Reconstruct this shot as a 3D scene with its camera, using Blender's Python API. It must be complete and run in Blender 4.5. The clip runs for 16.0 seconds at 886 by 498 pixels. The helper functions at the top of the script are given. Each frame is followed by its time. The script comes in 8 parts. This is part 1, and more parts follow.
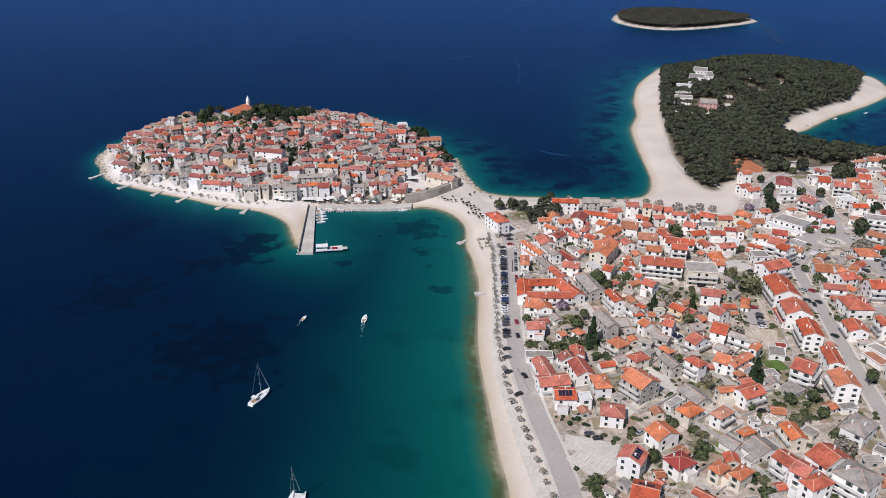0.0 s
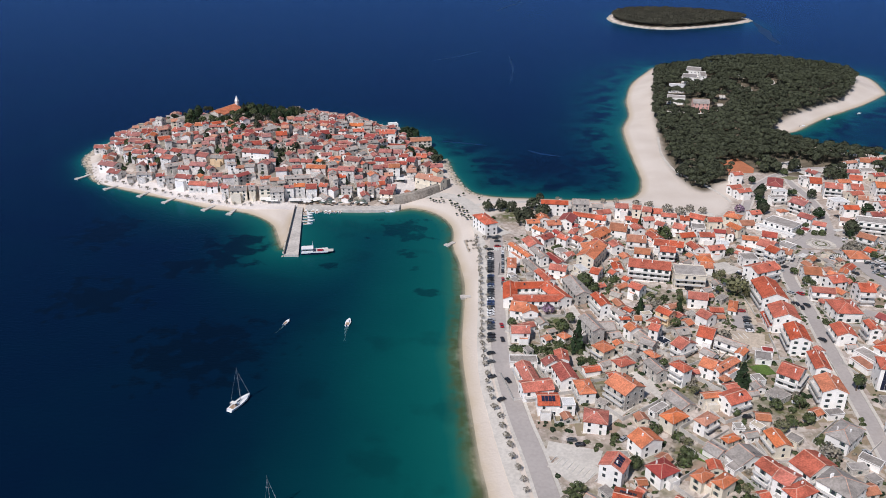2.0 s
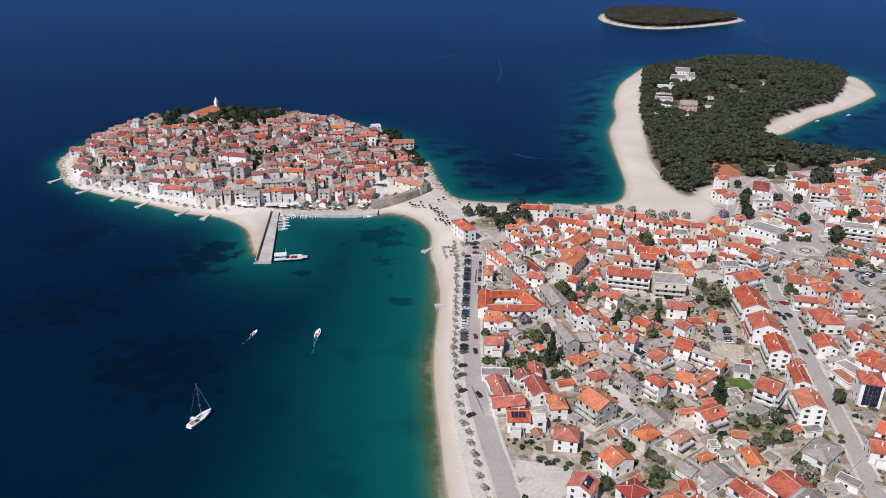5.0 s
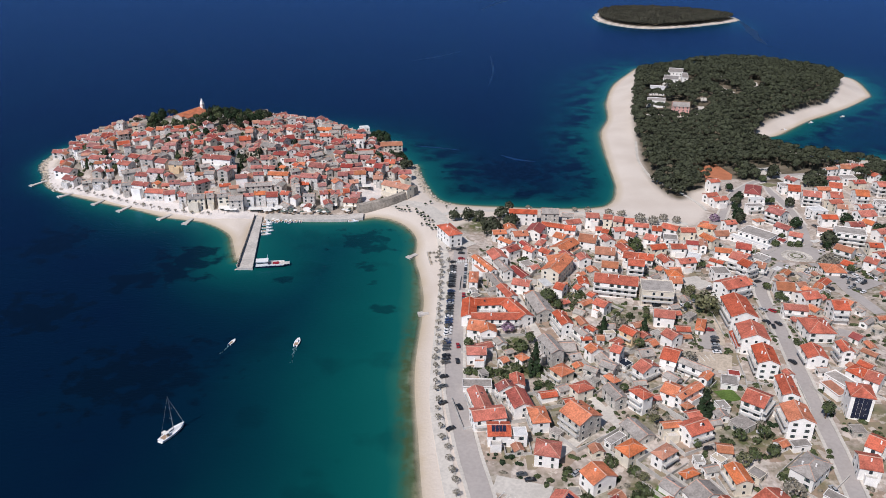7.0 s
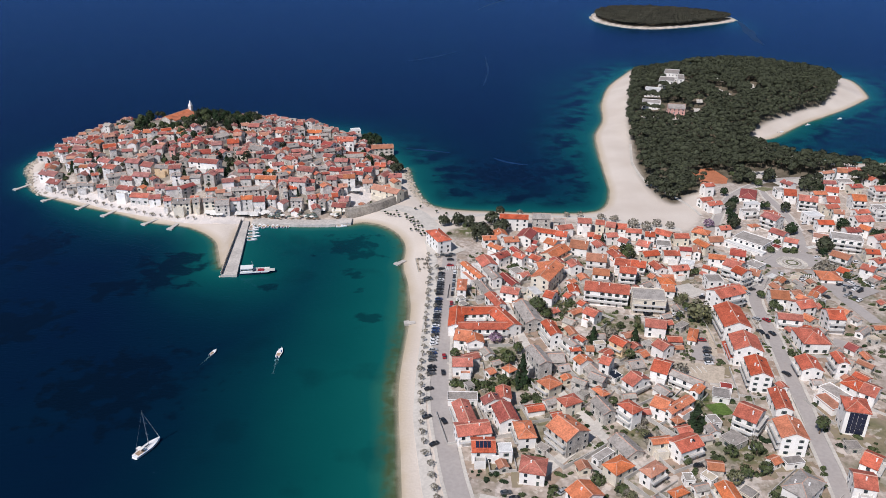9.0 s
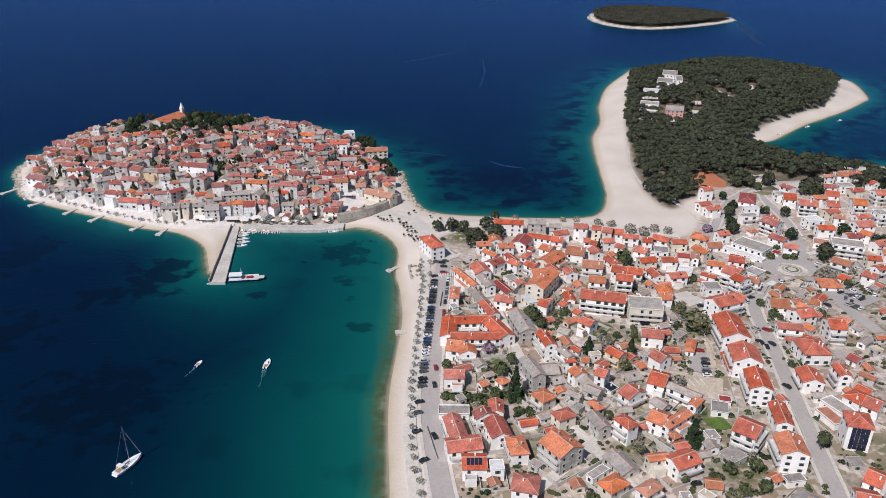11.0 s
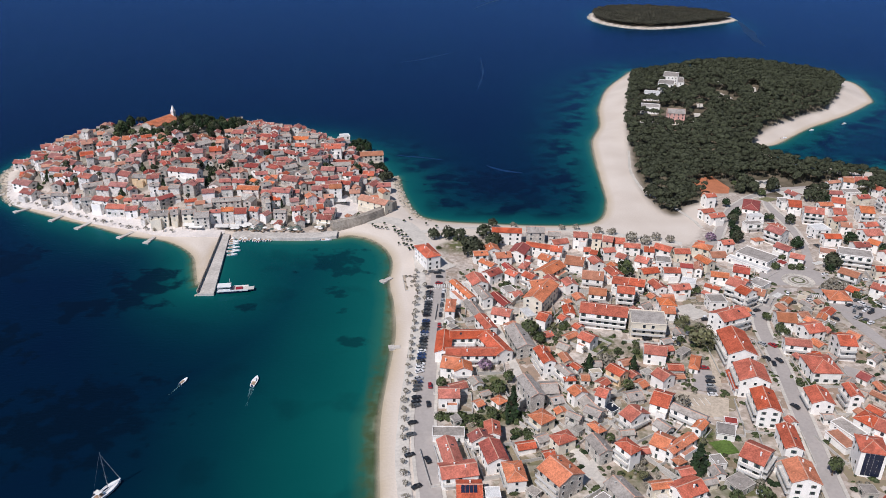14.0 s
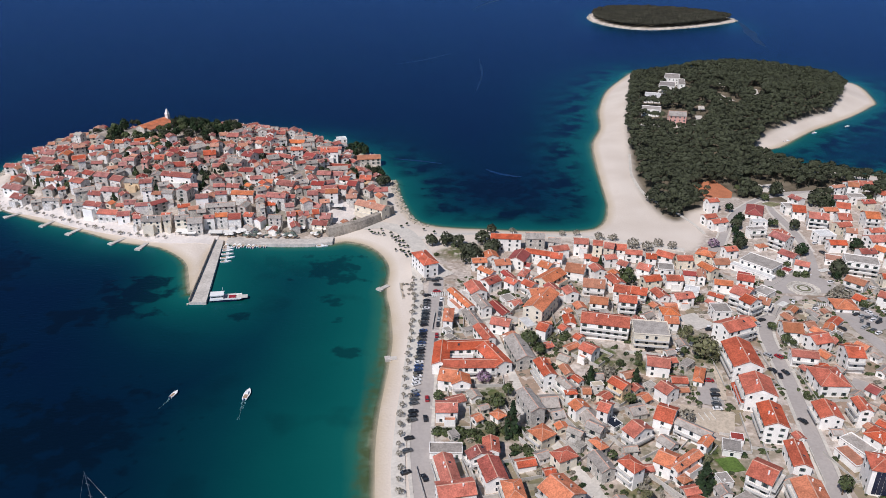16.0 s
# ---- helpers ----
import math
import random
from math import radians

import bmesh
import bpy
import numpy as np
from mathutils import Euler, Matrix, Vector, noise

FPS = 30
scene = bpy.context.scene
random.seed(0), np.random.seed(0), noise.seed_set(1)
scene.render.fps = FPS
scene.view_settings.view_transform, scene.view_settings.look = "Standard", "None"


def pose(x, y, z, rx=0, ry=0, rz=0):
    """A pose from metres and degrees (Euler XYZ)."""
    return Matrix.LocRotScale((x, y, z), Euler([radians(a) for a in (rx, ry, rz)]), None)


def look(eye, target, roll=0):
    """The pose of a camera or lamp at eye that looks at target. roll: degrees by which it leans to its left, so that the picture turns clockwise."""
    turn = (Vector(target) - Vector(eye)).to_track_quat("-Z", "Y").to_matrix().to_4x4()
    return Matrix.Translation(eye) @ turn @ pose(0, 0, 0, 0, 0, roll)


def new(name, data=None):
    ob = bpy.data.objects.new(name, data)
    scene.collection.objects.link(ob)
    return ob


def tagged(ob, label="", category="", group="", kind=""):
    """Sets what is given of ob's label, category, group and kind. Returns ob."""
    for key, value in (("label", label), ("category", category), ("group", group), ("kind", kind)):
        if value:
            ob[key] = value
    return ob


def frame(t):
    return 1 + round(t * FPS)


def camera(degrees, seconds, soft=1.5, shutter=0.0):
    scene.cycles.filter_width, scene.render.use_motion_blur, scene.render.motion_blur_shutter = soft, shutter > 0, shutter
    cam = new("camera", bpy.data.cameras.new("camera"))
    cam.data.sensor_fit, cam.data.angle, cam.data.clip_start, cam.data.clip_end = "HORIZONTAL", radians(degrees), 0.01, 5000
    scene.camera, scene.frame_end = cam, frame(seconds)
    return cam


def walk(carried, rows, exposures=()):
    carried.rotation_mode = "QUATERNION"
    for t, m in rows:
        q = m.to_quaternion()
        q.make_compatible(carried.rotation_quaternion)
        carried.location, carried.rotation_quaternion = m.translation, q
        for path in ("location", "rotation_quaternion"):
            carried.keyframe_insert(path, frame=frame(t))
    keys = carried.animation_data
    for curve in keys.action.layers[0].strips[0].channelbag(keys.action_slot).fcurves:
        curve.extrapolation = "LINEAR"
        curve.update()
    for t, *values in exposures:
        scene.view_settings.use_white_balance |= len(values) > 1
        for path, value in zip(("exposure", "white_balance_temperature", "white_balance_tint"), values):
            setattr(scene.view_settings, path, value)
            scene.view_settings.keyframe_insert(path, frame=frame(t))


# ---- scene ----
cam = camera(60.64, 16.0, soft=0.85)
PATH = [
    (0.0, look((-0.00, 0.00, 200.00), (-0.00, 364.72, 35.75), 0.053)),
    (0.5, look((1.53, 1.09, 200.11), (1.75, 365.72, 35.67), 0.077)),
    (1.0, look((3.16, 2.36, 200.13), (3.63, 366.92, 35.53), 0.098)),
    (1.5, look((5.05, 3.57, 200.07), (5.86, 368.10, 35.39), 0.112)),
    (2.0, look((7.05, 5.00, 199.96), (8.13, 369.49, 35.20), 0.131)),
    (2.5, look((9.19, 6.83, 199.86), (10.55, 371.29, 35.05), 0.154)),
    (3.0, look((11.30, 8.78, 199.73), (13.00, 373.20, 34.82), 0.207)),
    (3.5, look((13.29, 10.76, 199.81), (15.48, 375.10, 34.73), 0.231)),
    (4.0, look((15.24, 12.70, 200.04), (17.74, 376.95, 34.77), 0.247)),
    (6.5, look((25.45, 24.04, 200.58), (29.25, 387.94, 34.54), 0.288)),
    (7.0, look((27.25, 26.47, 200.71), (31.38, 390.29, 34.51), 0.316)),
    (7.5, look((29.13, 28.89, 200.88), (33.41, 392.60, 34.47), 0.351)),
    (8.0, look((30.80, 31.40, 200.97), (35.27, 395.08, 34.47), 0.358)),
    (8.5, look((32.32, 33.91, 201.01), (36.89, 397.57, 34.47), 0.368)),
    (9.0, look((33.67, 36.41, 201.03), (38.33, 400.04, 34.44), 0.368)),
    (11.5, look((37.83, 49.07, 201.21), (43.12, 412.46, 34.10), 0.392)),
    (12.0, look((38.17, 51.51, 201.42), (43.56, 414.80, 34.11), 0.425)),
    (12.5, look((38.49, 53.99, 201.56), (43.97, 417.21, 34.11), 0.434)),
    (13.0, look((38.87, 56.57, 201.56), (44.42, 419.76, 34.06), 0.432)),
    (13.5, look((39.20, 59.17, 201.62), (44.86, 422.31, 34.01), 0.452)),
    (14.0, look((39.49, 61.74, 201.66), (45.13, 424.81, 33.88), 0.462)),
    (14.5, look((39.73, 64.31, 201.70), (45.49, 427.33, 33.82), 0.467)),
    (15.0, look((39.92, 66.82, 201.79), (45.80, 429.82, 33.88), 0.487)),
    (15.5, look((40.11, 69.35, 201.73), (46.12, 432.36, 33.84), 0.499)),
    (16.0, look((40.37, 72.01, 201.59), (46.46, 435.02, 33.72), 0.488)),
]
walk(cam, PATH, exposures=[(0.0, 0.02, 6320, 15.0), (16.0, 0.02, 6320, 15.0)])

# world, sun and exposure
SUN_AZ, SUN_EL = radians(216), radians(50)
world = bpy.data.worlds.new("sky")
world.use_nodes = True
scene.world = world
nt = world.node_tree
sky = nt.nodes.new("ShaderNodeTexSky")
sky.sky_type, sky.sun_disc = "NISHITA", False
sky.sun_elevation, sky.sun_rotation = SUN_EL, SUN_AZ
sky.air_density, sky.dust_density, sky.ozone_density = 1.0, 0.2, 3.0
nt.links.new(sky.outputs[0], nt.nodes["Background"].inputs[0])
nt.nodes["Background"].inputs[1].default_value = 0.06
sun_dir = Vector((math.sin(SUN_AZ) * math.cos(SUN_EL), math.cos(SUN_AZ) * math.cos(SUN_EL), math.sin(SUN_EL)))
sun = new("sun", bpy.data.lights.new("sun", "SUN"))
sun.data.energy, sun.data.angle, sun.data.color = 4.0, radians(0.53), (1.0, 0.965, 0.92)
sun.matrix_world = look(tuple(sun_dir * 2000), (0, 0, 0))


# materials
RECIPES = {}


def mat(name, col, rough=0.8, var=0.15, scale=0.4, bump=0.0, rnd=0.0, spec=0.3, scale2=4.0, metal=0.0, island=False):
    """A surface with stains at two sizes; rnd: how far each object differs in value and hue."""
    RECIPES[name] = (col, rough, var, scale, bump, rnd, spec, scale2, metal)
    m = bpy.data.materials.new(name)
    m.use_nodes = True
    n, l = m.node_tree.nodes, m.node_tree.links
    b = n["Principled BSDF"]
    b.inputs["Roughness"].default_value, b.inputs["Metallic"].default_value = rough, metal
    b.inputs["Specular IOR Level"].default_value = spec
    tc = n.new("ShaderNodeTexCoord")
    geo = n.new("ShaderNodeNewGeometry")
    a = n.new("ShaderNodeTexNoise")
    a.inputs["Scale"].default_value, a.inputs["Detail"].default_value = scale, 8.0
    c = n.new("ShaderNodeTexNoise")
    c.inputs["Scale"].default_value, c.inputs["Detail"].default_value = scale2, 5.0
    l.new(geo.outputs["Position"], a.inputs["Vector"])
    l.new(geo.outputs["Position"], c.inputs["Vector"])
    add = n.new("ShaderNodeMath")
    add.operation = "ADD"
    l.new(a.outputs[0], add.inputs[0])
    l.new(c.outputs[0], add.inputs[1])
    mr = n.new("ShaderNodeMapRange")
    mr.inputs[1].default_value, mr.inputs[2].default_value = 0.78, 1.22
    mr.inputs[3].default_value, mr.inputs[4].default_value = 1 - var, 1 + var
    l.new(add.outputs[0], mr.inputs[0])
    hsv = n.new("ShaderNodeHueSaturation")
    hsv.inputs["Color"].default_value = (*col, 1)
    val = mr.outputs[0]
    if rnd:
        oi = geo if island else n.new("ShaderNodeObjectInfo")
        ran = oi.outputs["Random Per Island"] if island else oi.outputs["Random"]
        r1 = n.new("ShaderNodeMapRange")
        r1.inputs[3].default_value, r1.inputs[4].default_value = 1 - rnd, 1 + rnd
        l.new(ran, r1.inputs[0])
        mu = n.new("ShaderNodeMath")
        mu.operation = "MULTIPLY"
        l.new(val, mu.inputs[0])
        l.new(r1.outputs[0], mu.inputs[1])
        val = mu.outputs[0]
        w = n.new("ShaderNodeTexWhiteNoise")
        w.noise_dimensions = "1D"
        l.new(ran, w.inputs["W"])
        r2 = n.new("ShaderNodeMapRange")
        r2.inputs[3].default_value, r2.inputs[4].default_value = 1 - rnd * 0.8, 1 + rnd * 0.4
        l.new(w.outputs[0], r2.inputs[0])
        l.new(r2.outputs[0], hsv.inputs["Saturation"])
    l.new(val, hsv.inputs["Value"])
    l.new(hsv.outputs[0], b.inputs["Base Color"])
    if bump:
        bp = n.new("ShaderNodeBump")
        bp.inputs["Strength"].default_value, bp.inputs["Distance"].default_value = bump, 0.15
        l.new(c.outputs[0], bp.inputs["Height"])
        l.new(bp.outputs[0], b.inputs["Normal"])
    return m


ROOF = {
    "r": mat("red_clay_tiles", (0.44, 0.108, 0.062), 0.85, 0.34, 0.25, 0.35, 0.17, scale2=1.6),
    "o": mat("orange_clay_tiles", (0.53, 0.165, 0.073), 0.85, 0.3, 0.25, 0.35, 0.1, scale2=1.6),
    "d": mat("dark_red_tiles", (0.30, 0.05, 0.04), 0.8, 0.2, 0.3, 0.3, 0.15, scale2=1.6),
    "p": mat("faded_pink_tiles", (0.47, 0.22, 0.145), 0.88, 0.22, 0.3, 0.35, 0.12, scale2=1.6),
    "b": mat("brown_clay_tiles", (0.38, 0.15, 0.08), 0.88, 0.25, 0.3, 0.35, 0.12, scale2=1.6),
    "s": mat("grey_slab_roof", (0.315, 0.283, 0.255), 0.9, 0.25, 0.3, 0.35, 0.2, scale2=1.4),
    "w": mat("white_flat_roof", (0.60, 0.595, 0.58), 0.8, 0.22, 0.3, 0.1, 0.1),
    "k": mat("stone_flat_roof", (0.36, 0.33, 0.29), 0.9, 0.22, 0.3, 0.3, 0.15, scale2=1.4),
    "t": mat("faded_crimson_tiles", (0.335, 0.125, 0.105), 0.9, 0.34, 0.3, 0.35, 0.2, scale2=1.6),
    "q": mat("weathered_red_tiles", (0.315, 0.084, 0.064), 0.88, 0.36, 0.3, 0.35, 0.22, scale2=1.6),
    "n": mat("navy_canopy", (0.012, 0.018, 0.032), 0.7, 0.2, 0.5),
    "y": mat("sand_flat_roof", (0.52, 0.44, 0.33), 0.9, 0.2, 0.3, 0.2, 0.1),
}
WALL = {
    "w": mat("white_render", (0.86, 0.835, 0.80), 0.85, 0.1, 0.3, 0.1, 0.09),
    "c": mat("cream_render", (0.72, 0.655, 0.54), 0.85, 0.12, 0.3, 0.1, 0.1),
    "y": mat("peach_render", (0.72, 0.53, 0.33), 0.85, 0.12, 0.3, 0.1, 0.06),
    "k": mat("grey_limestone_wall", (0.51, 0.475, 0.43), 0.92, 0.3, 0.35, 0.5, 0.15, scale2=1.8),
    "v": mat("weathered_white_render", (0.65, 0.625, 0.595), 0.9, 0.28, 0.5, 0.3, 0.14, scale2=2.2),
    "p": mat("pink_render", (0.66, 0.37, 0.32), 0.85, 0.12, 0.3, 0.1, 0.1),
}
CAP = mat("mortar_ridge", (0.55, 0.33, 0.25), 0.9, 0.25, 0.8)
GLASS = mat("window_glass", (0.03, 0.04, 0.05), 0.12, 0.3, 0.3, spec=0.6, rnd=0.3)
FRAME_W = mat("white_frame", (0.7, 0.69, 0.66), 0.6, 0.05, 1.0)
SHUT = mat("painted_shutter", (0.10, 0.13, 0.11), 0.7, 0.15, 1.0, rnd=0.3)
CONC = mat("pale_concrete", (0.50, 0.475, 0.44), 0.9, 0.2, 0.25, 0.2, 0.12)
RAIL = mat("balcony_rail", (0.62, 0.61, 0.59), 0.6, 0.1, 0.8)
BARK = mat("bark", (0.13, 0.095, 0.07), 0.95, 0.3, 2.0, 0.4)
PINE = mat("pine_needles", (0.053, 0.061, 0.034), 0.9, 0.35, 0.08, 0, 0.28, scale2=0.9, island=True)
BROWNPINE = mat("dry_pine_scrub", (0.056, 0.054, 0.037), 0.9, 0.35, 0.05, 0, 0.28, scale2=0.5, island=True)
LEAF = mat("green_leaves", (0.070, 0.090, 0.034), 0.85, 0.35, 0.3, 0, 0.35, scale2=1.5, island=True)
DARKLEAF = mat("cypress_leaves", (0.022, 0.042, 0.016), 0.9, 0.3, 0.4, 0, 0.3, scale2=2.0, island=True)
GREYLEAF = mat("tamarisk_twigs", (0.25, 0.225, 0.175), 0.95, 0.3, 0.5, 0, 0.3, scale2=2.0, island=True)
DRYLEAF = mat("olive_leaves", (0.15, 0.15, 0.075), 0.9, 0.3, 0.4, 0, 0.3, scale2=2.0, island=True)
LILAC = mat("lilac_blossom", (0.26, 0.17, 0.24), 0.9, 0.3, 0.4, 0, 0.3, scale2=2.0, island=True)
ASPH = mat("road_asphalt", (0.40, 0.362, 0.337), 0.9, 0.08, 0.06, 0.1, scale2=0.7)
PAVE = mat("pale_paving", (0.56, 0.52, 0.465), 0.9, 0.12, 0.1, 0.1, scale2=0.8)
PROM = mat("promenade_slabs", (0.655, 0.60, 0.56), 0.9, 0.1, 0.12, 0.15, scale2=0.9)
QUAY = mat("quay_stone", (0.52, 0.48, 0.435), 0.9, 0.18, 0.1, 0.2, scale2=0.8)
OLDSTONE = mat("fortress_stone", (0.33, 0.29, 0.245), 0.95, 0.35, 0.12, 0.6, scale2=0.8)
ROCK = mat("shore_rock", (0.47, 0.425, 0.36), 0.95, 0.35, 0.2, 0.6, 0.2, scale2=1.0)
GRAVEL = mat("beige_gravel", (0.50, 0.42, 0.33), 0.95, 0.2, 0.15, 0.3, scale2=1.0)
LINE = mat("road_paint", (0.68, 0.67, 0.64), 0.8, 0.15, 0.5)
HULL = mat("white_gelcoat", (0.80, 0.80, 0.79), 0.3, 0.05, 0.8, spec=0.5)
TEAK = mat("teak_deck", (0.36, 0.25, 0.17), 0.7, 0.2, 2.0)
NAVY = mat("navy_paint", (0.02, 0.035, 0.08), 0.5, 0.15, 0.8)
ALU = mat("brushed_aluminium", (0.55, 0.56, 0.57), 0.35, 0.1, 1.0, metal=0.8)
TYRE = mat("tyre_rubber", (0.02, 0.02, 0.02), 0.9, 0.1, 2.0)
STREAK = mat("slick_water", (0.004, 0.030, 0.098), 0.45, 0.3, 0.05, spec=0.12, scale2=0.4)
FOAM = mat("foam", (0.16, 0.30, 0.33), 0.6, 0.3, 0.4, scale2=1.5)
SOLAR = mat("solar_cells", (0.02, 0.025, 0.05), 0.2, 0.2, 1.0, spec=0.6)
CANVAS = mat("parasol_canvas", (0.72, 0.70, 0.66), 0.9, 0.08, 1.0, rnd=0.1)
CLAY = mat("tennis_clay", (0.46, 0.17, 0.085), 0.95, 0.15, 0.15, 0.2, scale2=1.0)
DRYGRASS = mat("dry_grass", (0.21, 0.20, 0.11), 0.95, 0.3, 0.2, 0.3, scale2=1.2)
GRASS = mat("lawn_grass", (0.10, 0.16, 0.035), 0.95, 0.3, 0.2, 0.3, scale2=1.2)
CRIMSON = mat("crimson_canvas", (0.28, 0.02, 0.035), 0.8, 0.1, 0.6)
CARS = [mat("car_paint_" + k, c, 0.3, 0.04, 0.5, spec=0.6) for k, c in (
    ("white", (0.75, 0.75, 0.75)), ("silver", (0.36, 0.37, 0.38)), ("black", (0.015, 0.015, 0.018)),
    ("grey", (0.09, 0.095, 0.10)), ("red", (0.32, 0.015, 0.02)), ("blue", (0.03, 0.06, 0.16)))]


# small builders
def mesh_ob(name, verts, faces, mats, idx=None, smooth=False):
    me = bpy.data.meshes.new(name)
    me.from_pydata([tuple(v) for v in verts], [], [tuple(f) for f in faces])
    for m in mats:
        me.materials.append(m)
    if idx is not None:
        me.polygons.foreach_set("material_index", idx)
    if smooth:
        me.polygons.foreach_set("use_smooth", [True] * len(me.polygons))
    me.update()
    return me


class Geo:
    """Collects boxes, prisms and tubes of one part."""

    def __init__(self):
        self.v, self.f, self.m = [], [], []

    def add(self, vs, fs, mi=0):
        k = len(self.v)
        self.v += [tuple(v) for v in vs]
        self.f += [tuple(i + k for i in f) for f in fs]
        self.m += [mi] * len(fs)
        return self

    def box(self, x0, x1, y0, y1, z0, z1, mi=0):
        vs = [(x, y, z) for z in (z0, z1) for x, y in ((x0, y0), (x1, y0), (x1, y1), (x0, y1))]
        return self.add(vs, [(3, 2, 1, 0), (4, 5, 6, 7), (0, 1, 5, 4), (1, 2, 6, 5), (2, 3, 7, 6), (3, 0, 4, 7)], mi)

    def extrude_x(self, prof, x0, x1, mi=0):
        n = len(prof)
        vs = [(x0, y, z) for y, z in prof] + [(x1, y, z) for y, z in prof]
        fs = [(i, (i + 1) % n, n + (i + 1) % n, n + i) for i in range(n)]
        return self.add(vs, [tuple(reversed(f)) for f in fs] + [tuple(range(n)), tuple(reversed(range(n, 2 * n)))], mi)

    def tube(self, a, b, r0, r1, seg=6, mi=0):
        a, b = Vector(a), Vector(b)
        d = (b - a).normalized()
        u = d.orthogonal().normalized()
        w = d.cross(u)
        vs = []
        for p, r in ((a, r0), (b, r1)):
            vs += [p + (u * math.cos(t) + w * math.sin(t)) * r for t in [2 * math.pi * k / seg for k in range(seg)]]
        fs = [(i, (i + 1) % seg, seg + (i + 1) % seg, seg + i) for i in range(seg)]
        return self.add(vs, fs + [tuple(reversed(range(seg))), tuple(range(seg, 2 * seg))], mi)

    def loft(self, rings, mi=0, caps=True):
        n = len(rings[0])
        vs = [p for r in rings for p in r]
        fs = []
        for k in range(len(rings) - 1):
            fs += [(k * n + i, k * n + (i + 1) % n, (k + 1) * n + (i + 1) % n, (k + 1) * n + i) for i in range(n)]
        if caps:
            fs += [tuple(reversed(range(n))), tuple(range((len(rings) - 1) * n, len(rings) * n))]
        return self.add(vs, fs, mi)

    def mesh(self, name, *mats):
        return mesh_ob(name, self.v, self.f, mats, self.m)


def part(name, geo, mats, parent, label=""):
    mats = mats if isinstance(mats, (list, tuple)) else [mats]
    ob = new(name, geo.mesh(name, *mats) if isinstance(geo, Geo) else geo)
    ob.parent = parent
    return tagged(ob, label)


def thing(name, m, label, category, group=""):
    e = new(name)
    e.matrix_world = m
    e.empty_display_size = 0.5
    return tagged(e, label, category, group)


# the lie of the land
def spline(pts, step=6.0):
    """A smooth line through control points."""
    pts = [np.array(p, float) for p in pts]
    out = []
    for i in range(len(pts) - 1):
        p0, p1, p2, p3 = pts[max(i - 1, 0)], pts[i], pts[i + 1], pts[min(i + 2, len(pts) - 1)]
        n = max(2, int(np.linalg.norm(p2 - p1) / step))
        for k in range(n):
            t = k / n
            out.append(0.5 * (2 * p1 + (p2 - p0) * t + (2 * p0 - 5 * p1 + 4 * p2 - p3) * t * t + (3 * p1 - p0 - 3 * p2 + p3) * t ** 3))
    out.append(pts[-1])
    return np.array(out)


def inside(poly, x, y):
    if np.ndim(x) == 0:
        p, q = poly, np.roll(poly, 1, 0)
        cut = ((p[:, 1] > y) != (q[:, 1] > y)) & (x < (q[:, 0] - p[:, 0]) * (y - p[:, 1]) / (q[:, 1] - p[:, 1] + 1e-12) + p[:, 0])
        return bool(cut.sum() % 2)
    r = np.zeros(np.shape(x), bool)
    j = len(poly) - 1
    for i in range(len(poly)):
        xi, yi, xj, yj = poly[i][0], poly[i][1], poly[j][0], poly[j][1]
        r ^= ((yi > y) != (yj > y)) & (x < (xj - xi) * (y - yi) / (yj - yi + 1e-12) + xi)
        j = i
    return r


def edge_dist(poly, x, y):
    best = np.full(np.shape(x), 1e9)
    for i in range(len(poly)):
        a, b = poly[i - 1], poly[i]
        dx, dy = b[0] - a[0], b[1] - a[1]
        t = np.clip(((x - a[0]) * dx + (y - a[1]) * dy) / (dx * dx + dy * dy + 1e-9), 0, 1)
        best = np.minimum(best, (x - a[0] - t * dx) ** 2 + (y - a[1] - t * dy) ** 2)
    return np.sqrt(best)


def signed(poly, x, y):
    d = edge_dist(poly, x, y)
    return np.where(inside(poly, x, y), d, -d)


def smooth(a, b, x):
    t = np.clip((x - a) / (b - a), 0, 1)
    return t * t * (3 - 2 * t)



# shore lines and zones: control points in metres
COAST_BAY = [(500, -900), (130, -820), (70, -500), (80, -250), (52, -90), (30, 30), (20, 120), (22, 180), (25, 219), (24, 232), (22, 252), (20, 284), (18, 312), (18, 338), (20, 369), (21, 397), (19, 424), (15, 452), (16, 473), (13, 491), (6, 506), (-4, 516), (-16, 520), (-24, 516)]
COAST_OLD_TOWN = [(-43, 514), (-64, 514), (-86, 516), (-97, 504), (-93, 463), (-94, 448), (-101, 468), (-110, 490), (-132, 510), (-159, 518), (-188, 534), (-224, 551), (-255, 568), (-273, 583), (-286, 606), (-303, 640), (-298, 690), (-268, 732), (-200, 757), (-110, 757), (-50, 737), (-12, 690), (5, 635)]
COAST_COVE = [(11, 635), (16, 602), (23, 570), (32, 550), (50, 542), (75, 539), (109, 536), (143, 537), (158, 548), (168, 579), (173, 623), (180, 683), (188, 736), (205, 788), (218, 857), (241, 936), (272, 1002), (300, 1048)]
COAST_FOREST = [(300, 1010), (380, 1060), (470, 1065), (535, 1010), (556, 985), (534, 902), (515, 877), (478, 840), (448, 815), (415, 788), (382, 756), (353, 727), (338, 718), (337, 689), (355, 670), (375, 658), (400, 650), (429, 646)]
COAST_EAST = [(520, 590), (640, 640), (850, 620), (895, 400), (880, 70), (880, -400), (800, -880)]
